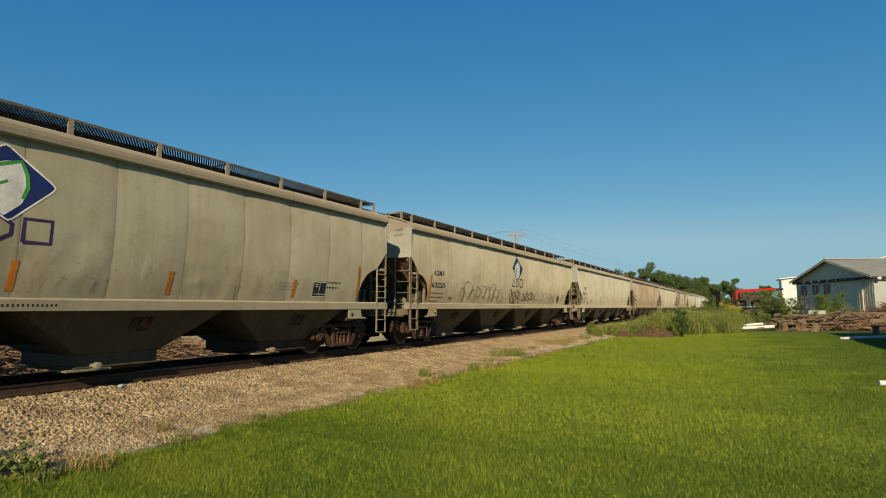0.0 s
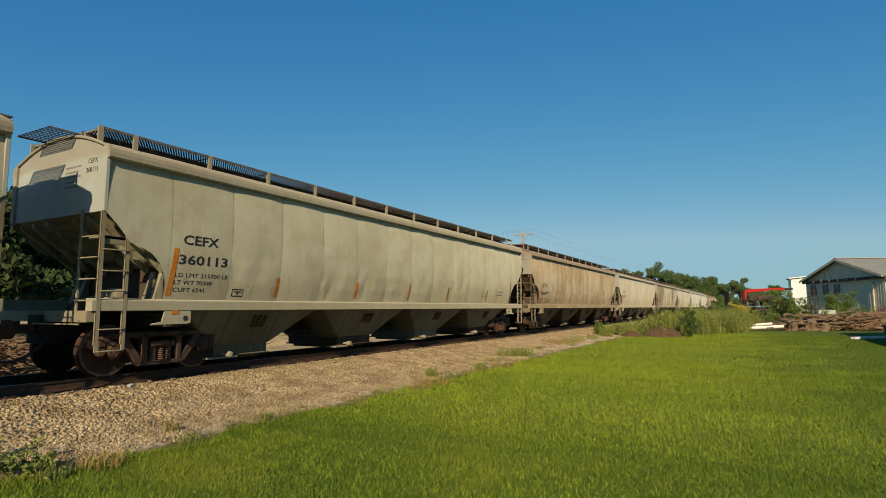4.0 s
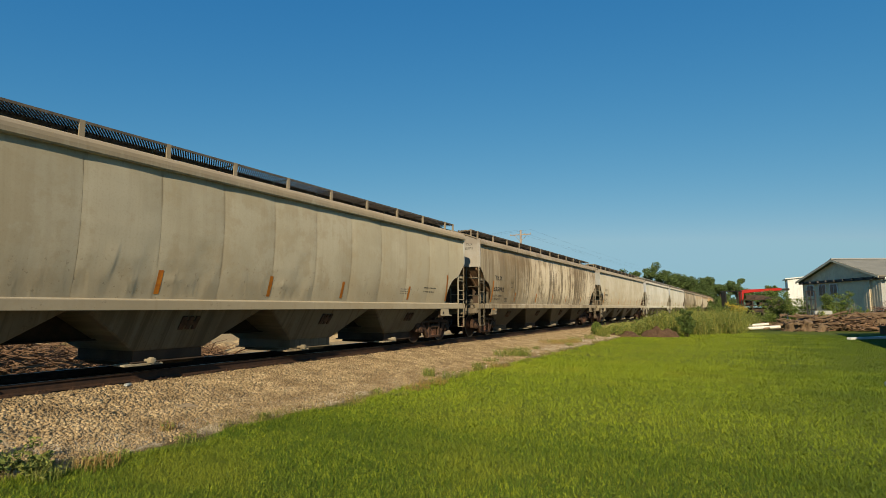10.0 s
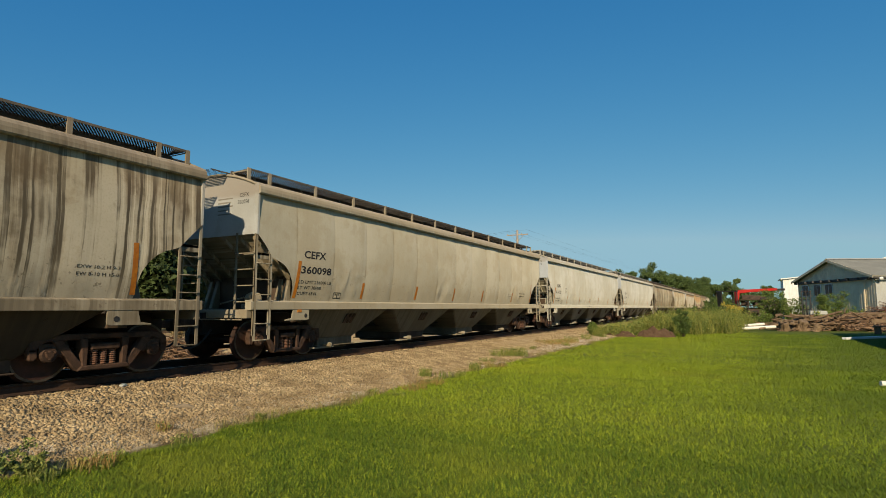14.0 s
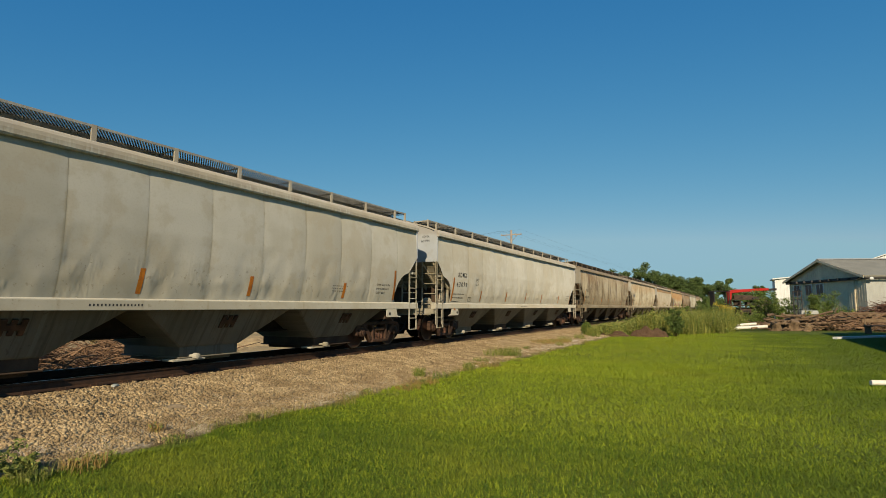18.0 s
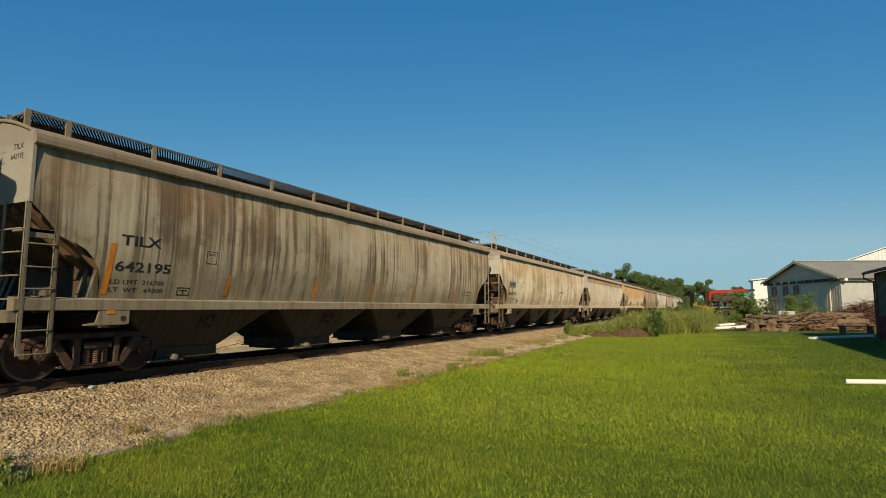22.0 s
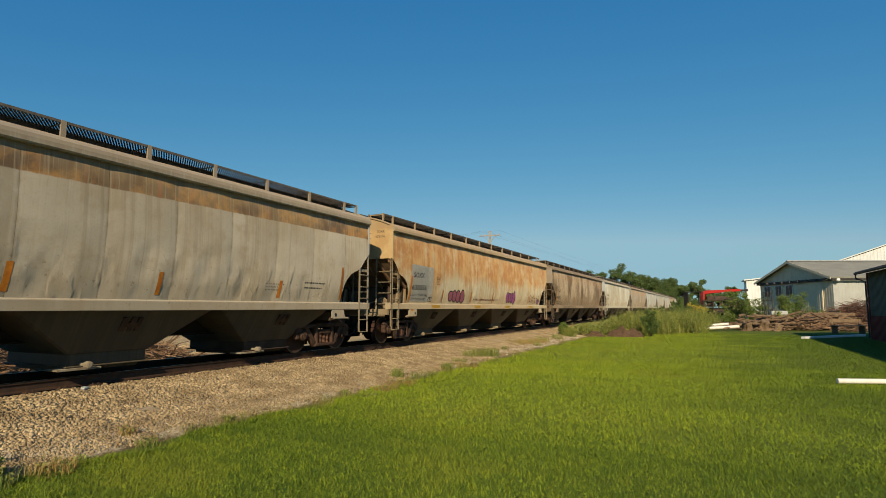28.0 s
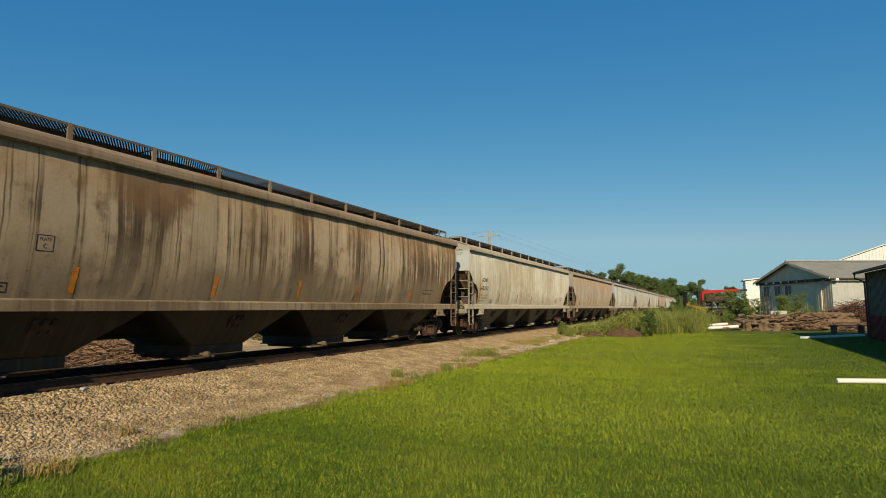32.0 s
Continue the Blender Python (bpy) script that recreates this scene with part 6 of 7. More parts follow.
def brush_pile(x, y, w, d, h, n, seed, material, label, thick=0.03):
    """A heap of crossing dry branches."""
    rng = random.Random(seed)
    root = new("brush_pile")
    root.location = (x, y, 0)
    for big in (True, False):
        s = Shape()
        for _ in range(n // 6 if big else n):
            u, v = rng.uniform(-1, 1), rng.uniform(-1, 1)
            top = h * max(0.05, 1 - 0.8 * (u * u + v * v))
            p = Vector((u * w / 2, v * d / 2, top * rng.uniform(0.1, 0.95)))
            a, e, ln = rng.uniform(0, 6.28), rng.uniform(-0.35, 0.45), rng.uniform(0.4, 1.0) * (1.6 if big else 1.0) * min(w, d) * 0.35
            q = Vector((math.cos(a) * math.cos(e), math.sin(a) * math.cos(e), math.sin(e))) * ln
            mid = p + q * 0.5 + Vector((rng.uniform(-0.1, 0.1), rng.uniform(-0.1, 0.1), rng.uniform(-0.05, 0.1))) * ln
            pts = [p, mid, p + q]
            for r in pts:
                r.z = max(r.z, 0.02)
            s.tube(pts, thick if big else thick * 0.45, 4, False, thick * 0.3 if big else thick * 0.15)
        tagged(part("branch_tangle" if big else "brushwood", s.mesh("branches", normals=False), material, root), kind="stuff")
    return tagged(root, label, "brush pile")


brush_pile(-17.6, 5.2, 4.0, 8.5, 1.15, 2600, 1, M_TWIG, "heap of dry cut branches behind the track", 0.035)
brush_pile(-18.0, 11.8, 3.4, 4.4, 0.8, 1200, 2, M_TWIG, "low heap of dry branches behind the track", 0.03)
brush_pile(-17.5, -1.0, 3.0, 4.0, 1.0, 400, 4, M_TWIG, "heap of dry cut branches behind the track", 0.035)
brush_pile(11.6, 57.6, 4.6, 4.2, 2.5, 2600, 3, M_TWIG_RED, "tall heap of reddish dry branches by the shed", 0.045)


def log_pile():
    rng = random.Random(77)
    for k in range(150):
        t = rng.random()
        x, y = 2.6 + 8.0 * t + rng.uniform(-0.3, 0.3), 48.6 + 6.6 * t + rng.uniform(-0.6, 1.4)
        ln, r = rng.uniform(1.0, 4.0), 0.045 + 0.13 * rng.random() ** 2.2
        s = Shape()
        n = 9
        prof = [(-ln / 2, r * 0.96), (-ln / 2 + 0.02, r), (-ln * 0.2, r * rng.uniform(0.85, 1.0)), (ln * 0.2, r * rng.uniform(0.8, 0.95)), (ln / 2 - 0.02, r * 0.82), (ln / 2, r * 0.78)]
        s.lathe(prof, n, "x")
        for v in range(len(s.v)):
            p = s.v[v]
            q = 1 + 0.18 * noise.noise((p[0] * 2, p[1] * 6 + k, p[2] * 6))
            s.v[v] = (p[0], p[1] * q, p[2] * q + 0.05 * math.sin(p[0] * 2 + k))
        lay = (k % 5) * 0.26
        m = pose(x, y, r + lay * rng.uniform(0.6, 1.0) + 0.02, 0, rng.uniform(-13, 13), rng.uniform(-5, 85))
        ob = part("log", s.mesh("log"), M_LOG, None, m=m)
        tagged(ob, "weathered brown cut log lying in a heap", "log", "logs in the heap")


log_pile()
brush_pile(6.4, 52.2, 8.5, 4.0, 1.4, 620, 9, M_TWIG, "tangle of brown branches among cut logs", 0.07)


def stump(x, y, r, h, seed, label):
    s = Shape()
    n = 40
    rings = []
    for i, (f, q) in enumerate(((0.0, 1.5), (0.08, 1.3), (0.15, 1.15), (0.3, 1.05), (0.5, 0.95), (0.7, 0.92), (0.9, 0.9), (1.0, 0.8))):
        rings.append([(r * q * math.cos(a) * (1 + 0.3 * noise.noise((math.cos(a) * 2.5, math.sin(a) * 2.5, seed + 2 * f)) + 0.22 * noise.noise((math.cos(a) * 9, math.sin(a) * 9, seed + 5 * f))), r * q * math.sin(a) * (1 + 0.3 * noise.noise((math.cos(a) * 2.5, math.sin(a) * 2.5, seed + 2 * f)) + 0.22 * noise.noise((math.cos(a) * 9, math.sin(a) * 9, seed + 5 * f))), h * f) for a in np.linspace(0, math.tau, n + 1)])
    s.grid(rings)
    s.add(rings[-1][:-1], [tuple(range(n))])
    ob = part("tree_stump", s.mesh("tree_stump"), M_LOG, None, m=pose(x, y, -0.05, 20, -18, seed * 40))
    return tagged(ob, label, "tree stump")


stump(2.6, 48.5, 0.3, 0.8, 1, "pale weathered tree stump tipped over")
stump(3.6, 49.2, 0.34, 0.9, 2, "dark tree stump tipped over in the log heap")
stump(4.5, 48.6, 0.2, 0.6, 3, "small weathered tree stump")

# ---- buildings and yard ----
# shade and sun on the two walls are put into these two colours
M_GREYWALL = plain("shade_side_grey_siding", (0.70, 0.62, 0.43), (0.60, 0.52, 0.36), 0.7, 0.0, 1.2, 20, 0.15)
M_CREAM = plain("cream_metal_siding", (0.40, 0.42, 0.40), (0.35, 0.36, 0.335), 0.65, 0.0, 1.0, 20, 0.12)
M_ROOFGREY = plain("grey_brown_roof_sheet", (0.27, 0.27, 0.225), (0.22, 0.22, 0.185), 0.8, 0.0, 0.8, 15, 0.3)
M_TRIM_DARK = plain("dark_trim_board", (0.05, 0.05, 0.048), (0.08, 0.075, 0.07), 0.7)
M_WHITE = plain("white_painted_metal", (0.70, 0.73, 0.73), (0.62, 0.64, 0.62), 0.55, 0, 1.5, 20, 0.08)
M_GLASS = plain("dim_window_glass", (0.05, 0.06, 0.065), (0.08, 0.085, 0.09), 0.12)
M_REDWALL = plain("dark_red_metal_siding", (0.17, 0.028, 0.018), (0.12, 0.025, 0.018), 0.7, 0, 1.5, 25, 0.15)
M_SHEDWALL = plain("grey_green_metal_siding", (0.13, 0.13, 0.095), (0.10, 0.10, 0.075), 0.7, 0, 1.5, 25, 0.15)
M_BROWN = plain("brown_roof_trim", (0.09, 0.05, 0.035), (0.07, 0.045, 0.035), 0.7)
M_RED = plain("red_machine_paint", (0.42, 0.016, 0.012), (0.32, 0.02, 0.015), 0.4, 0, 3, 30, 0.1)
M_BLACKPAINT = plain("black_machine_paint", (0.02, 0.02, 0.02), (0.035, 0.03, 0.028), 0.5)
M_TYRE = plain("tyre_rubber", (0.025, 0.024, 0.023), (0.05, 0.045, 0.038), 0.85)
M_PVC = plain("white_plastic_pipe", (0.78, 0.76, 0.7), (0.68, 0.65, 0.57), 0.4, 0, 5, 50, 0.05)
M_CONCRETE = plain("pale_concrete", (0.30, 0.24, 0.16), (0.24, 0.19, 0.12), 0.9, 0, 5, 50, 0.5)
M_POLE = plain("weathered_pole_wood", (0.34, 0.29, 0.23), (0.24, 0.2, 0.16), 0.9, 0, 3, 40, 0.4)
M_WIRE = plain("dark_wire", (0.05, 0.05, 0.05), (0.07, 0.07, 0.07), 0.6)
M_LITTER = plain("pale_blue_plastic_litter", (0.30, 0.36, 0.36), (0.40, 0.42, 0.40), 0.5)
M_SCRAP = plain("rusty_scrap_steel", (0.1, 0.065, 0.045), (0.05, 0.04, 0.035), 0.8, 0.2, 3, 30)


def ribbed(w, h_at, pitch=0.3, depth=0.03, skirt=0.0):
    """A ribbed upright sheet along x from 0 to w, its top given by h_at(x); it faces -y."""
    s = Shape()
    xs, ys = [], []
    x = 0.0
    while x < w:
        for dx, dy in ((0.0, 0.0), (pitch * 0.55, 0.0), (pitch * 0.62, -depth), (pitch * 0.93, -depth)):
            if x + dx < w:
                xs.append(x + dx), ys.append(dy)
        x += pitch
    xs.append(w), ys.append(0.0)
    s.grid([[(a, b, skirt), (a, b, h_at(a))] for a, b in zip(xs, ys)])
    n = len(s.v)
    s.add([(0, 0.12, skirt), (w, 0.12, skirt), (w, 0.12, h_at(w)), (w / 2, 0.12, h_at(w / 2)), (0, 0.12, h_at(0))], [(0, 1, 2, 3, 4)])
    return s.mesh("siding", normals=False)


def box_mesh(name, x0, x1, y0, y1, z0, z1, bevel=0.01):
    return Shape().box(x0, x1, y0, y1, z0, z1).mesh(name, bevel)


def roof_slab(name, a, b, c, d, t=0.12):
    """A roof slope through four corners, with thickness."""
    s = Shape()
    q = [Vector(p) for p in (a, b, c, d)]
    n = (q[1] - q[0]).cross(q[2] - q[0]).normalized()
    if n.z < 0:
        n = -n
    v = [p for p in q] + [p + n * t for p in q]
    s.add(v, [(3, 2, 1, 0), (4, 5, 6, 7), (0, 1, 5, 4), (1, 2, 6, 5), (2, 3, 7, 6), (3, 0, 4, 7)])
    return s.mesh(name)


def grey_shed():
    root = new("grey_metal_shed")
    root.matrix_world = pose(10.24, 60.4, -0.05, 0, 0, 24)
    L, W, E, P = 26.0, 12.1, 4.6, 6.4
    gable = lambda u: E + (P - E) * (1 - abs(u - W / 2) / (W / 2))
    turn = Matrix.Translation((0, W, 0)) @ Matrix.Rotation(-math.pi / 2, 4, "Z")
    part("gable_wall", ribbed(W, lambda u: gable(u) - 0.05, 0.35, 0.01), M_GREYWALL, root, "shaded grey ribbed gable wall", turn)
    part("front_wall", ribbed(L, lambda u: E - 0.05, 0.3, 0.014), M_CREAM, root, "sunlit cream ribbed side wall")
    part("back_wall", box_mesh("back_wall", 0, L, W - 0.1, W, 0, E), M_GREYWALL, root)
    part("end_wall", box_mesh("end_wall", L - 0.1, L, 0, W, 0, E), M_GREYWALL, root)
    o = 0.45
    dz = o * (P - E) / (W / 2)
    r1 = part("roof_slope", roof_slab("roof_slope", (-o, -o, E - dz), (L + o, -o, E - dz), (L + o, W / 2, P), (-o, W / 2, P)), M_ROOFGREY, root, "faded grey-brown metal roof")
    part("roof_slope", roof_slab("roof_slope", (-o, W + o, E - dz), (L + o, W + o, E - dz), (L + o, W / 2, P), (-o, W / 2, P)), M_ROOFGREY, root)
    part("ridge_cap", Shape().prism([(-0.25, -0.02), (0, 0.1), (0.25, -0.02), (0, 0.03)], -o, L + o).mesh("ridge_cap"), M_CREAM, root, m=pose(0, W / 2, P + 0.12))
    for sy in (0, 1):
        y0, y1 = (-o, W / 2) if sy == 0 else (W + o, W / 2)
        part("verge_board", Shape().prism([(y0, E - dz - 0.12), (y0, E - dz + 0.1), (y1, P + 0.12), (y1, P - 0.12)], -o - 0.04, -o).mesh("verge_board"), M_GREYWALL, root)
    part("eave_beam", box_mesh("eave_beam", -0.2, -0.06, -0.4, W + 0.4, E - 0.35, E - 0.1), M_TRIM_DARK, root, "dark beam along the foot of the gable")
    for k in range(9):
        part("rafter_end", box_mesh("rafter_end", -0.42, -0.2, 0.0, 0.14, E - 0.3, E - 0.1, 0), M_TRIM_DARK, root, m=pose(0, 0.4 + k * 1.38, 0))
    part("gutter", Shape().prism([(-o - 0.14, E - dz - 0.02), (-o, E - dz - 0.02), (-o, E - dz - 0.16), (-o - 0.1, E - dz - 0.16)], -o, L + o).mesh("gutter"), M_TRIM_DARK, root)
    part("lamp", Shape().lathe([(-0.12, 0.1), (0.0, 0.16), (0.14, 0.16), (0.2, 0.08)], 10, "x").mesh("lamp"), M_WHITE, root, "white floodlight on the corner", pose(0.1, -0.5, E - 0.3))
    part("downpipe", Shape().tube([(-0.35, 0.15, E - 0.2), (-0.12, 1.3, E - 0.4), (-0.12, 1.35, 0.1)], 0.05).mesh("downpipe"), M_GREYWALL, root)
    for u in (6.6, 8.5, 10.6):
        w = part("window", box_mesh("window", -0.07, -0.02, u - 0.62, u + 0.62, 2.9, 4.15), M_WHITE, root, "white-framed window")
        for v in (-0.28, 0.28):
            part("pane", box_mesh("pane", -0.085, -0.068, u + v - 0.24, u + v + 0.24, 2.98, 4.07, 0), M_GLASS, w)
    tagged(root, "long grey metal shed with low gable roof", "shed")


grey_shed()


def red_shed():
    root = new("red_metal_shed")
    root.location = (8.17, 12.0, -0.04)
    L, E = 26.4, 3.75
    turn = Matrix.Translation((0, L, 0)) @ Matrix.Rotation(-math.pi / 2, 4, "Z")
    part("lower_wall", ribbed(L, lambda u: 1.35, 0.22, 0.025), M_REDWALL, root, "dark red ribbed lower wall", Matrix.Translation((-0.01, 0, 0)) @ turn)
    part("upper_wall", ribbed(L, lambda u: E, 0.22, 0.025, 1.352), M_SHEDWALL, root, "grey-green ribbed upper wall", turn)
    part("far_wall", box_mesh("far_wall", 0, 9, L, L + 0.1, 0, E), M_SHEDWALL, root)
    part("near_wall", box_mesh("near_wall", 0, 9, -0.1, 0, 0, E), M_SHEDWALL, root)
    part("right_wall", box_mesh("right_wall", 9, 9.1, 0, L, 0, E), M_SHEDWALL, root)
    part("corner_trim", box_mesh("corner_trim", -0.06, 0.06, L - 0.06, L + 0.12, 0, E), M_REDWALL, root)
    part("roof_slope", roof_slab("roof_slope", (-0.45, -0.4, E - 0.08), (-0.45, L + 0.4, E - 0.08), (4.5, L + 0.4, E + 1.3), (4.5, -0.4, E + 1.3), 0.16), M_BROWN, root, "brown metal roof")
    part("roof_slope", roof_slab("roof_slope", (9.5, -0.4, E - 0.08), (9.5, L + 0.4, E - 0.08), (4.5, L + 0.4, E + 1.3), (4.5, -0.4, E + 1.3), 0.16), M_BROWN, root)
    part("gutter", Shape().tube([(-0.5, -0.4, E - 0.02), (-0.5, L + 0.45, E - 0.02)], 0.07, 8).mesh("gutter"), M_BROWN, root, "brown eaves gutter")
    part("downpipe", Shape().tube([(-0.5, L + 0.3, E - 0.05), (-0.5, L + 0.3, E - 0.3), (-0.1, L + 0.15, E - 0.5), (-0.1, L + 0.15, 0.1)], 0.045).mesh("downpipe"), M_TRIM_DARK, root)
    tagged(root, "dark red and grey metal shed beside the lawn", "shed")


red_shed()


def white_building(x, y, turn, w, d, e, p, label):
    root = new("white_building")
    root.matrix_world = pose(x, y, -0.05, 0, 0, turn)
    gable = lambda u: e + (p - e) * (1 - abs(u - w / 2) / (w / 2))
    part("front_wall", ribbed(w, gable, 0.45, 0.02), M_WHITE, root)
    part("left_wall", box_mesh("left_wall", 0, 0.1, 0.05, d, 0, e), M_WHITE, root)
    part("right_wall", box_mesh("right_wall", w - 0.1, w, 0.05, d, 0, e), M_WHITE, root)
    part("back_wall", box_mesh("back_wall", 0, w, d, d + 0.1, 0, e), M_WHITE, root)
    for a in (-0.3, w + 0.3):
        part("roof_slope", roof_slab("roof_slope", (a, -0.3, e - 0.02), (a, d + 0.3, e - 0.02), (w / 2, d + 0.3, p + 0.1), (w / 2, -0.3, p + 0.1), 0.15), M_WHITE, root, "white metal roof")
    tagged(root, label, "building")


white_building(5.4, 97.6, 1.0, 12.0, 5.0, 6.0, 6.5, "white metal building behind the grey shed")
white_building(19.3, 113.0, -12.0, 30.0, 30.0, 9.2, 14.6, "large white barn behind the grey shed")


def loader():
    root = new("telescopic_loader")
    root.matrix_world = pose(-1.2, 66.0, -0.03, 0, 0, 24)
    b = part("boom", Shape().prism([(0, 0.06), (0, 0.36), (0.5, 0.46), (4.1, 0.36), (4.1, 0.12), (1.0, 0.12)], -0.19, 0.19).mesh("boom", 0.03), M_RED, root, "raised red boom", pose(0.75, 0.2, 3.15, 4, 0, -90))
    part("boom_tip", box_mesh("boom_tip", -0.14, 0.14, 4.1, 4.9, 0.06, 0.3), M_BLACKPAINT, b)
    part("boom_pivot", Shape().prism([(0.02, 2.1), (0.24, 2.1), (0.42, 3.2), (0.3, 3.5), (0.0, 3.48)], -0.22, 0.22).mesh("boom_pivot", 0.03), M_RED, root, "red boom post", pose(0.55, 0.2, 0, 0, 0, -90))
    part("chassis", box_mesh("chassis", -1.9, 2.6, -0.6, 0.6, 0.7, 1.3, 0.05), M_BLACKPAINT, root)
    part("engine_hood", box_mesh("engine_hood", 0.4, 2.4, -0.95, -0.2, 1.1, 1.7, 0.1), M_BLACKPAINT, root)
    c = part("cab", box_mesh("cab", -1.3, 0.3, -0.95, 0.1, 1.2, 1.9, 0.05), M_BLACKPAINT, root, "black cab with open frame")
    for x in (-1.27, 0.27):
        for y in (-0.92, 0.07):
            part("cab_post", box_mesh("cab_post", x - 0.05, x + 0.05, y - 0.05, y + 0.05, 1.9, 3.4), M_BLACKPAINT, c)
    part("cab_roof", box_mesh("cab_roof", -1.4, 0.4, -1.0, 0.15, 3.4, 3.48, 0.03), M_BLACKPAINT, c, "black cab roof")
    part("rear_glass", box_mesh("rear_glass", -1.31, -1.29, -0.88, 0.03, 1.9, 3.38, 0), M_BLACKPAINT, c)
    for x in (-1.3, 1.9):
        for y in (-1.0, 1.0):
            w = part("wheel", Shape().lathe([(-0.2, 0.35), (-0.2, 0.55), (-0.14, 0.62), (0.14, 0.62), (0.2, 0.55), (0.2, 0.35)], 18, "y").mesh("wheel"), M_TYRE, root, "", pose(x, y, 0.62))
            part("rim", Shape().lathe([(-0.16, 0.36), (0.16, 0.36)], 12, "y").mesh("rim"), M_RED, w)
    tagged(root, "red telescopic loader with raised boom in the yard", "loader")


loader()


def scrap(x, y, seed, label):
    rng = random.Random(seed)
    root = new("scrap_rack")
    root.location = (x, y, -0.03)
    for k in range(4):
        part("post", box_mesh("post", -0.05, 0.05, -0.05, 0.05, 0, rng.uniform(2.2, 2.9)), M_SCRAP, root, "", pose((k % 2) * 2.6 - 1.3, (k // 2) * 1.1, 0))
    for z in (1.2, 1.9, 2.5):
        part("shelf", box_mesh("shelf", -1.5, 1.5, -0.1, 1.2, z, z + 0.07), M_SCRAP, root)
        for k in range(5):
            ln = rng.uniform(0.4, 1.2)
            part("scrap_piece", box_mesh("scrap_piece", 0, ln, 0, 0.4, 0, rng.uniform(0.15, 0.5), 0.03), M_SCRAP if k % 2 else M_BLACKPAINT, root, "", pose(rng.uniform(-1.4, 0.6), rng.uniform(0, 0.6), z + 0.07, 0, 0, rng.uniform(-15, 15)))
    for k in range(3):
        part("leaning_pole", Shape().tube([(-1.0 + 0.5 * k, -1.4, 0.05), (0.2 + 0.5 * k, -0.15, 2.0)], 0.04).mesh("leaning_pole"), M_POLE, root)
    tagged(root, label, "rack")


scrap(1.7, 63.8, 3, "rusty steel rack heaped with dark scrap")
scrap(0.9, 65.6, 8, "rusty steel rack heaped with dark scrap behind another")


def steel_rack():
    root = new("steel_stand")
    root.location = (4.6, 54.9, -0.03)
    for x in (-0.3, 0.0, 0.3):
        part("post", Shape().tube([(x, 0, 0), (x, 0, 3.15)], 0.045).mesh("post"), M_BLACKPAINT, root)
    for z in (1.6, 2.4, 3.1):
        part("crossbar", Shape().tube([(-0.36, 0, z), (0.36, 0, z)], 0.035).mesh("crossbar"), M_BLACKPAINT, root)
    tagged(root, "tall narrow black steel stand", "stand")
    root = new("white_tank")
    root.location = (5.3, 54.3, -0.03)
    part("body", box_mesh("body", -0.6, 0.6, -0.4, 0.4, 1.15, 1.5, 0.06), M_CREAM, root)
    for x in (-0.5, 0.5):
        for y in (-0.3, 0.3):
            part("leg", box_mesh("leg", x - 0.05, x + 0.05, y - 0.05, y + 0.05, 0, 1.17), M_SCRAP, root)
    tagged(root, "white oblong tank on legs behind the logs", "tank")


steel_rack()


def bench():
    root = new("old_bench")
    root.matrix_world = pose(8.6, 46.5, -0.03, 0, 0, 30)
    part("seat", box_mesh("seat", -1.2, 1.2, -0.25, 0.25, 0.5, 0.56), M_LOG, root)
    part("backrest", box_mesh("backrest", -1.2, 1.2, 0.25, 0.3, 0.75, 1.0), M_LOG, root)
    for x in (-1.0, 1.0):
        part("leg", box_mesh("leg", x - 0.05, x + 0.05, -0.22, 0.28, 0, 0.5), M_LOG, root)
        part("back_post", box_mesh("back_post", x - 0.05, x + 0.05, 0.22, 0.28, 0.5, 1.0), M_LOG, root)
    tagged(root, "old dark timber bench in the shed's shade", "bench")


bench()


def pipe(points, r, material, name, label):
    ob = part(name, Shape().tube(points, r, 12).mesh(name, smooth=False), material)
    return tagged(ob, label, name.replace("_", " "))


pipe([(2.61, 15.73, 0.05), (4.2, 16.35, 0.05), (6.4, 17.2, 0.05)], 0.058, M_PVC, "plastic_pipe", "white plastic pipe lying on the lawn")
pipe([(-0.35, 47.2, 0.16), (2.0, 48.3, 0.3)], 0.115, M_PVC, "plastic_pipe", "white plastic pipe lying by the logs")
pipe([(-0.1, 48.6, 0.34), (1.3, 49.4, 0.46)], 0.1, M_PVC, "plastic_pipe", "white plastic pipe lying by the logs")
ob = part("timber_beam", box_mesh("timber_beam", 0, 6.2, -0.12, 0.12, -0.06, 0.07, 0.01), M_WHITE, None, m=pose(4.76, 37.45, 0.03, 0, 0, 52))
tagged(ob, "long pale beam lying in the shed's shade", "beam")
s = Shape().prism([(-0.17, -0.05), (0.12, -0.06), (0.2, 0.02), (0.05, 0.09), (-0.15, 0.07)], -0.13, 0.14)
tagged(part("concrete_slab", s.mesh("concrete_slab", 0.015), M_CONCRETE, None, m=pose(-8.1, 5.95, 0.10, 3, -6, -15)), "pale broken concrete slab lying on the ballast", "slab")
s = Shape().prism([(-0.06, -0.012), (0.05, -0.02), (0.07, 0.012), (0.0, 0.03), (-0.06, 0.02)], -0.035, 0.04)
tagged(part("plastic_litter", s.mesh("plastic_litter", 0.01), M_LITTER, None, m=pose(-9.75, 6.0, 0.37, 10, 10, 20)), "scrap of pale blue plastic on the ballast", "litter")


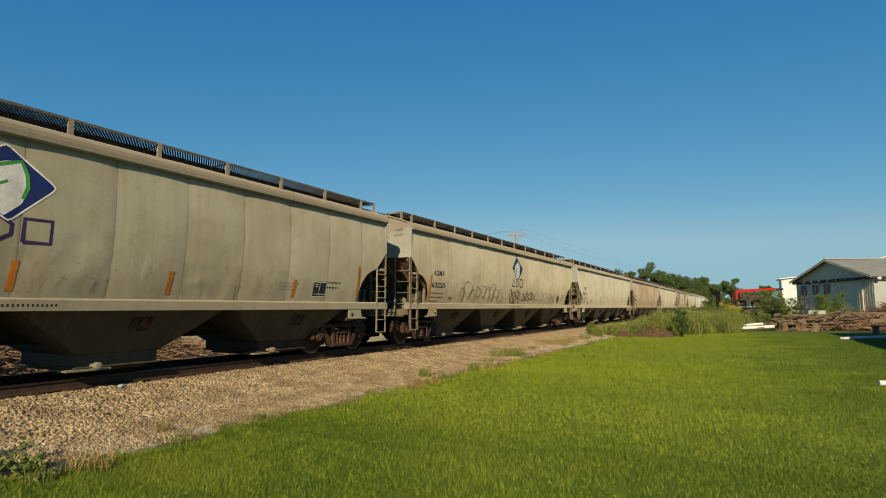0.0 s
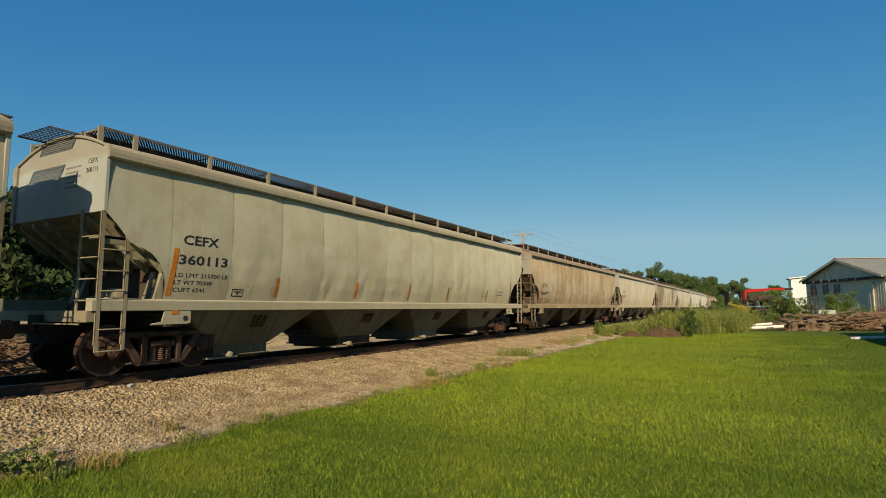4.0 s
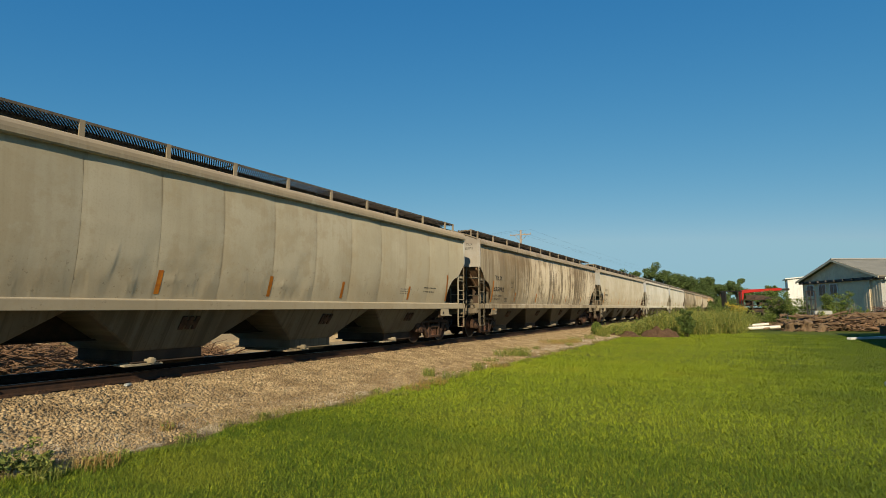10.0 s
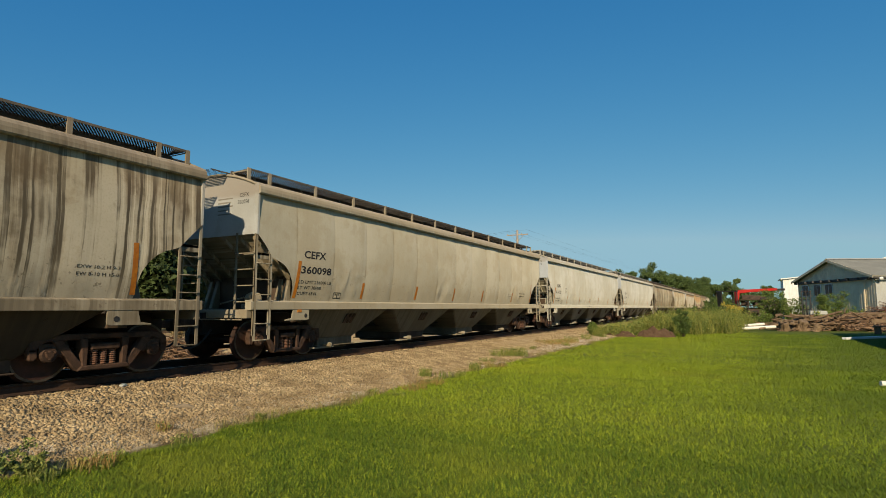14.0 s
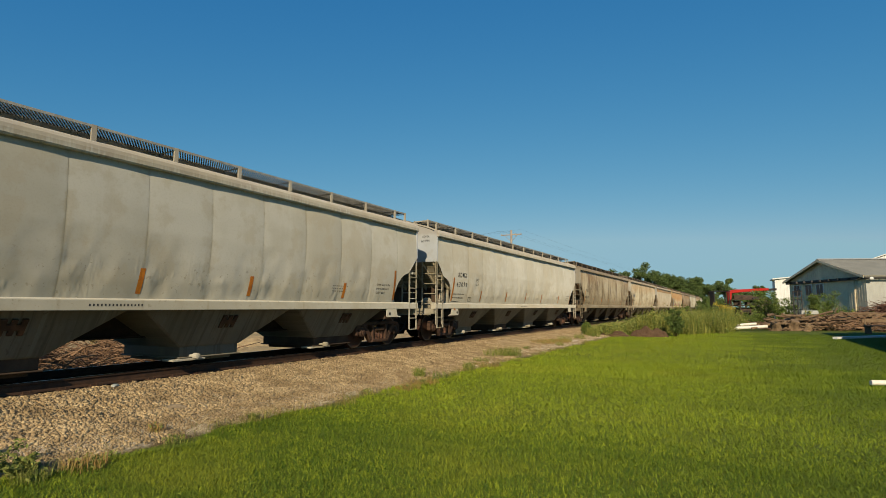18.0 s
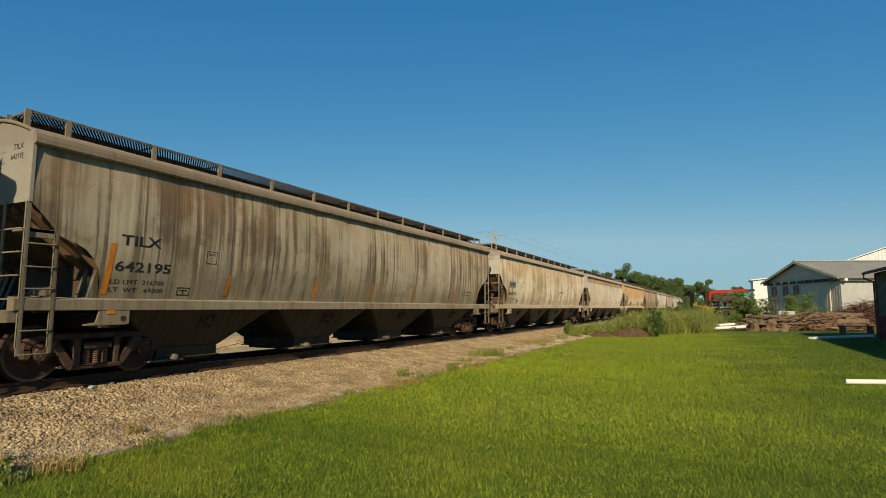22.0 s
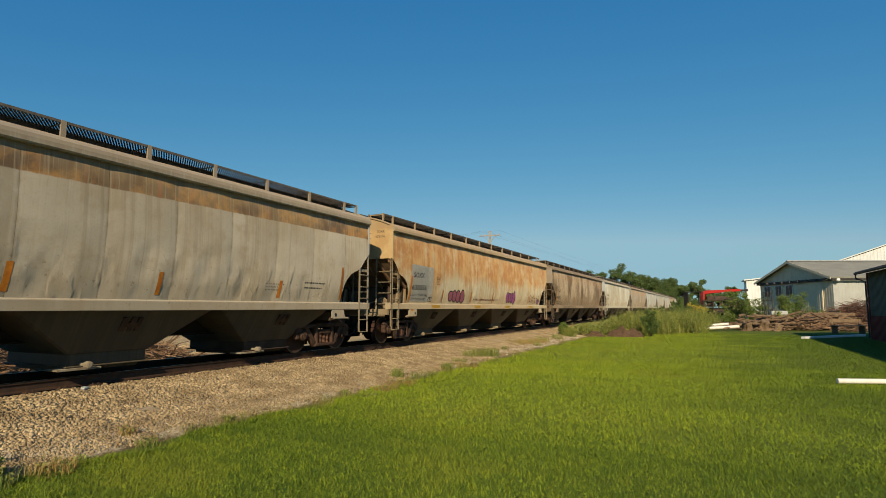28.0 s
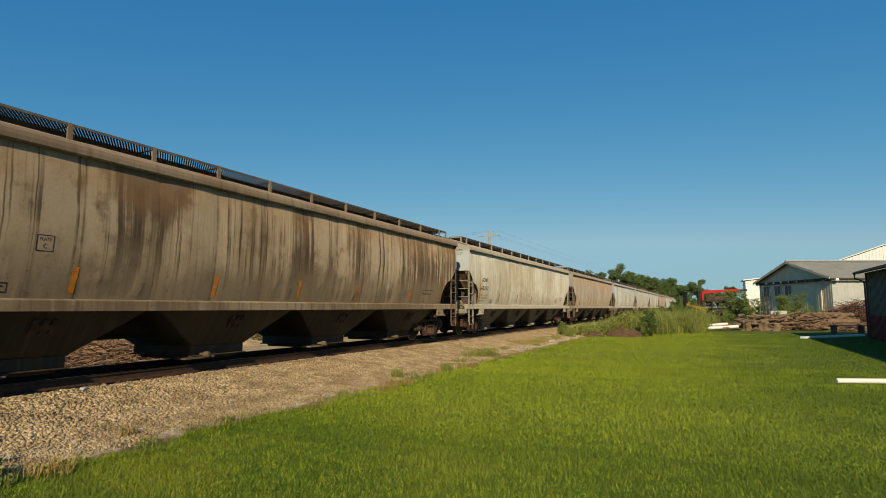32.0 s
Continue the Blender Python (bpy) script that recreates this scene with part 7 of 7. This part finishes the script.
def utility_pole(x, y, h, arm, label):
    root = new("utility_pole")
    root.location = (x, y, -0.05)
    part("post", Shape().tube([(0, 0, -0.3), (0, 0, h * 0.5), (0.02, 0, h)], 0.15, 10, True, 0.10).mesh("post", smooth=True), M_POLE, root)
    c = part("crossarm", box_mesh("crossarm", -arm / 2, arm / 2, -0.045, 0.045, h - 0.52, h - 0.43), M_POLE, root)
    for k in (-0.46, -0.2, 0.2, 0.46):
        part("insulator", Shape().lathe([(h - 0.43, 0.02), (h - 0.38, 0.035), (h - 0.34, 0.03), (h - 0.32, 0.015)], 8, "z", (k * arm, 0, 0)).mesh("insulator"), M_POLE, c)
    part("brace", Shape().tube([(-arm * 0.3, 0, h - 0.5), (0, 0, h - 1.2), (arm * 0.3, 0, h - 0.5)], 0.025).mesh("brace"), M_POLE, root)
    return tagged(root, label, "utility pole", "utility poles behind the track")


utility_pole(-20.0, 52.5, 9.65, 2.3, "weathered wooden utility pole with one crossarm")
utility_pole(-20.0, 189.0, 12.0, 2.3, "far wooden utility pole with one crossarm")
utility_pole(-62.0, 62.0, 10.0, 2.3, "weathered wooden utility pole with one crossarm")
for dx in (-1.06, -0.46, 1.06):
    pts = []
    for (xa, ya, za), (xb, yb, zb) in (((-62, 62, 9.65), (-20, 52.5, 9.6)), ((-20, 52.5, 9.6), (-20, 189, 11.7))):
        for k in range(16):
            f = k / 15
            pts.append((xa + (xb - xa) * f + dx, ya + (yb - ya) * f, za + (zb - za) * f - 2.2 * f * (1 - f)))
    w = part("overhead_wire", Shape().tube(pts, 0.004, 4).mesh("overhead_wire"), M_WIRE)
    tagged(w, "dark overhead wire sagging between utility poles", "wire", "overhead wires")


def motions():
    step = 0.5
    times = [step * k for k in range(65)]
    for n, root in CARS.items():
        walk(root, [(t, pose(TRACK_X, gap_y(n, t), RAIL_Z)) for t in times])
    # wheels turn while their car is near
    for n, w, y in SPIN:
        inside = [t / 15.0 for t in range(481) if -12 < gap_y(n, t / 15.0) + y < 40]
        if not inside:
            continue
        rows = []
        home = gap_y(n, inside[0])
        ts = ([0.0] if inside[0] > 0 else []) + inside + ([32.0] if inside[-1] < 32 else [])
        for t in ts:
            a = math.degrees((home - gap_y(n, min(max(t, inside[0]), inside[-1]))) / 0.457)
            rows.append((t, pose(0, y, 0.457, a)))
        walk(w, rows)


motions()
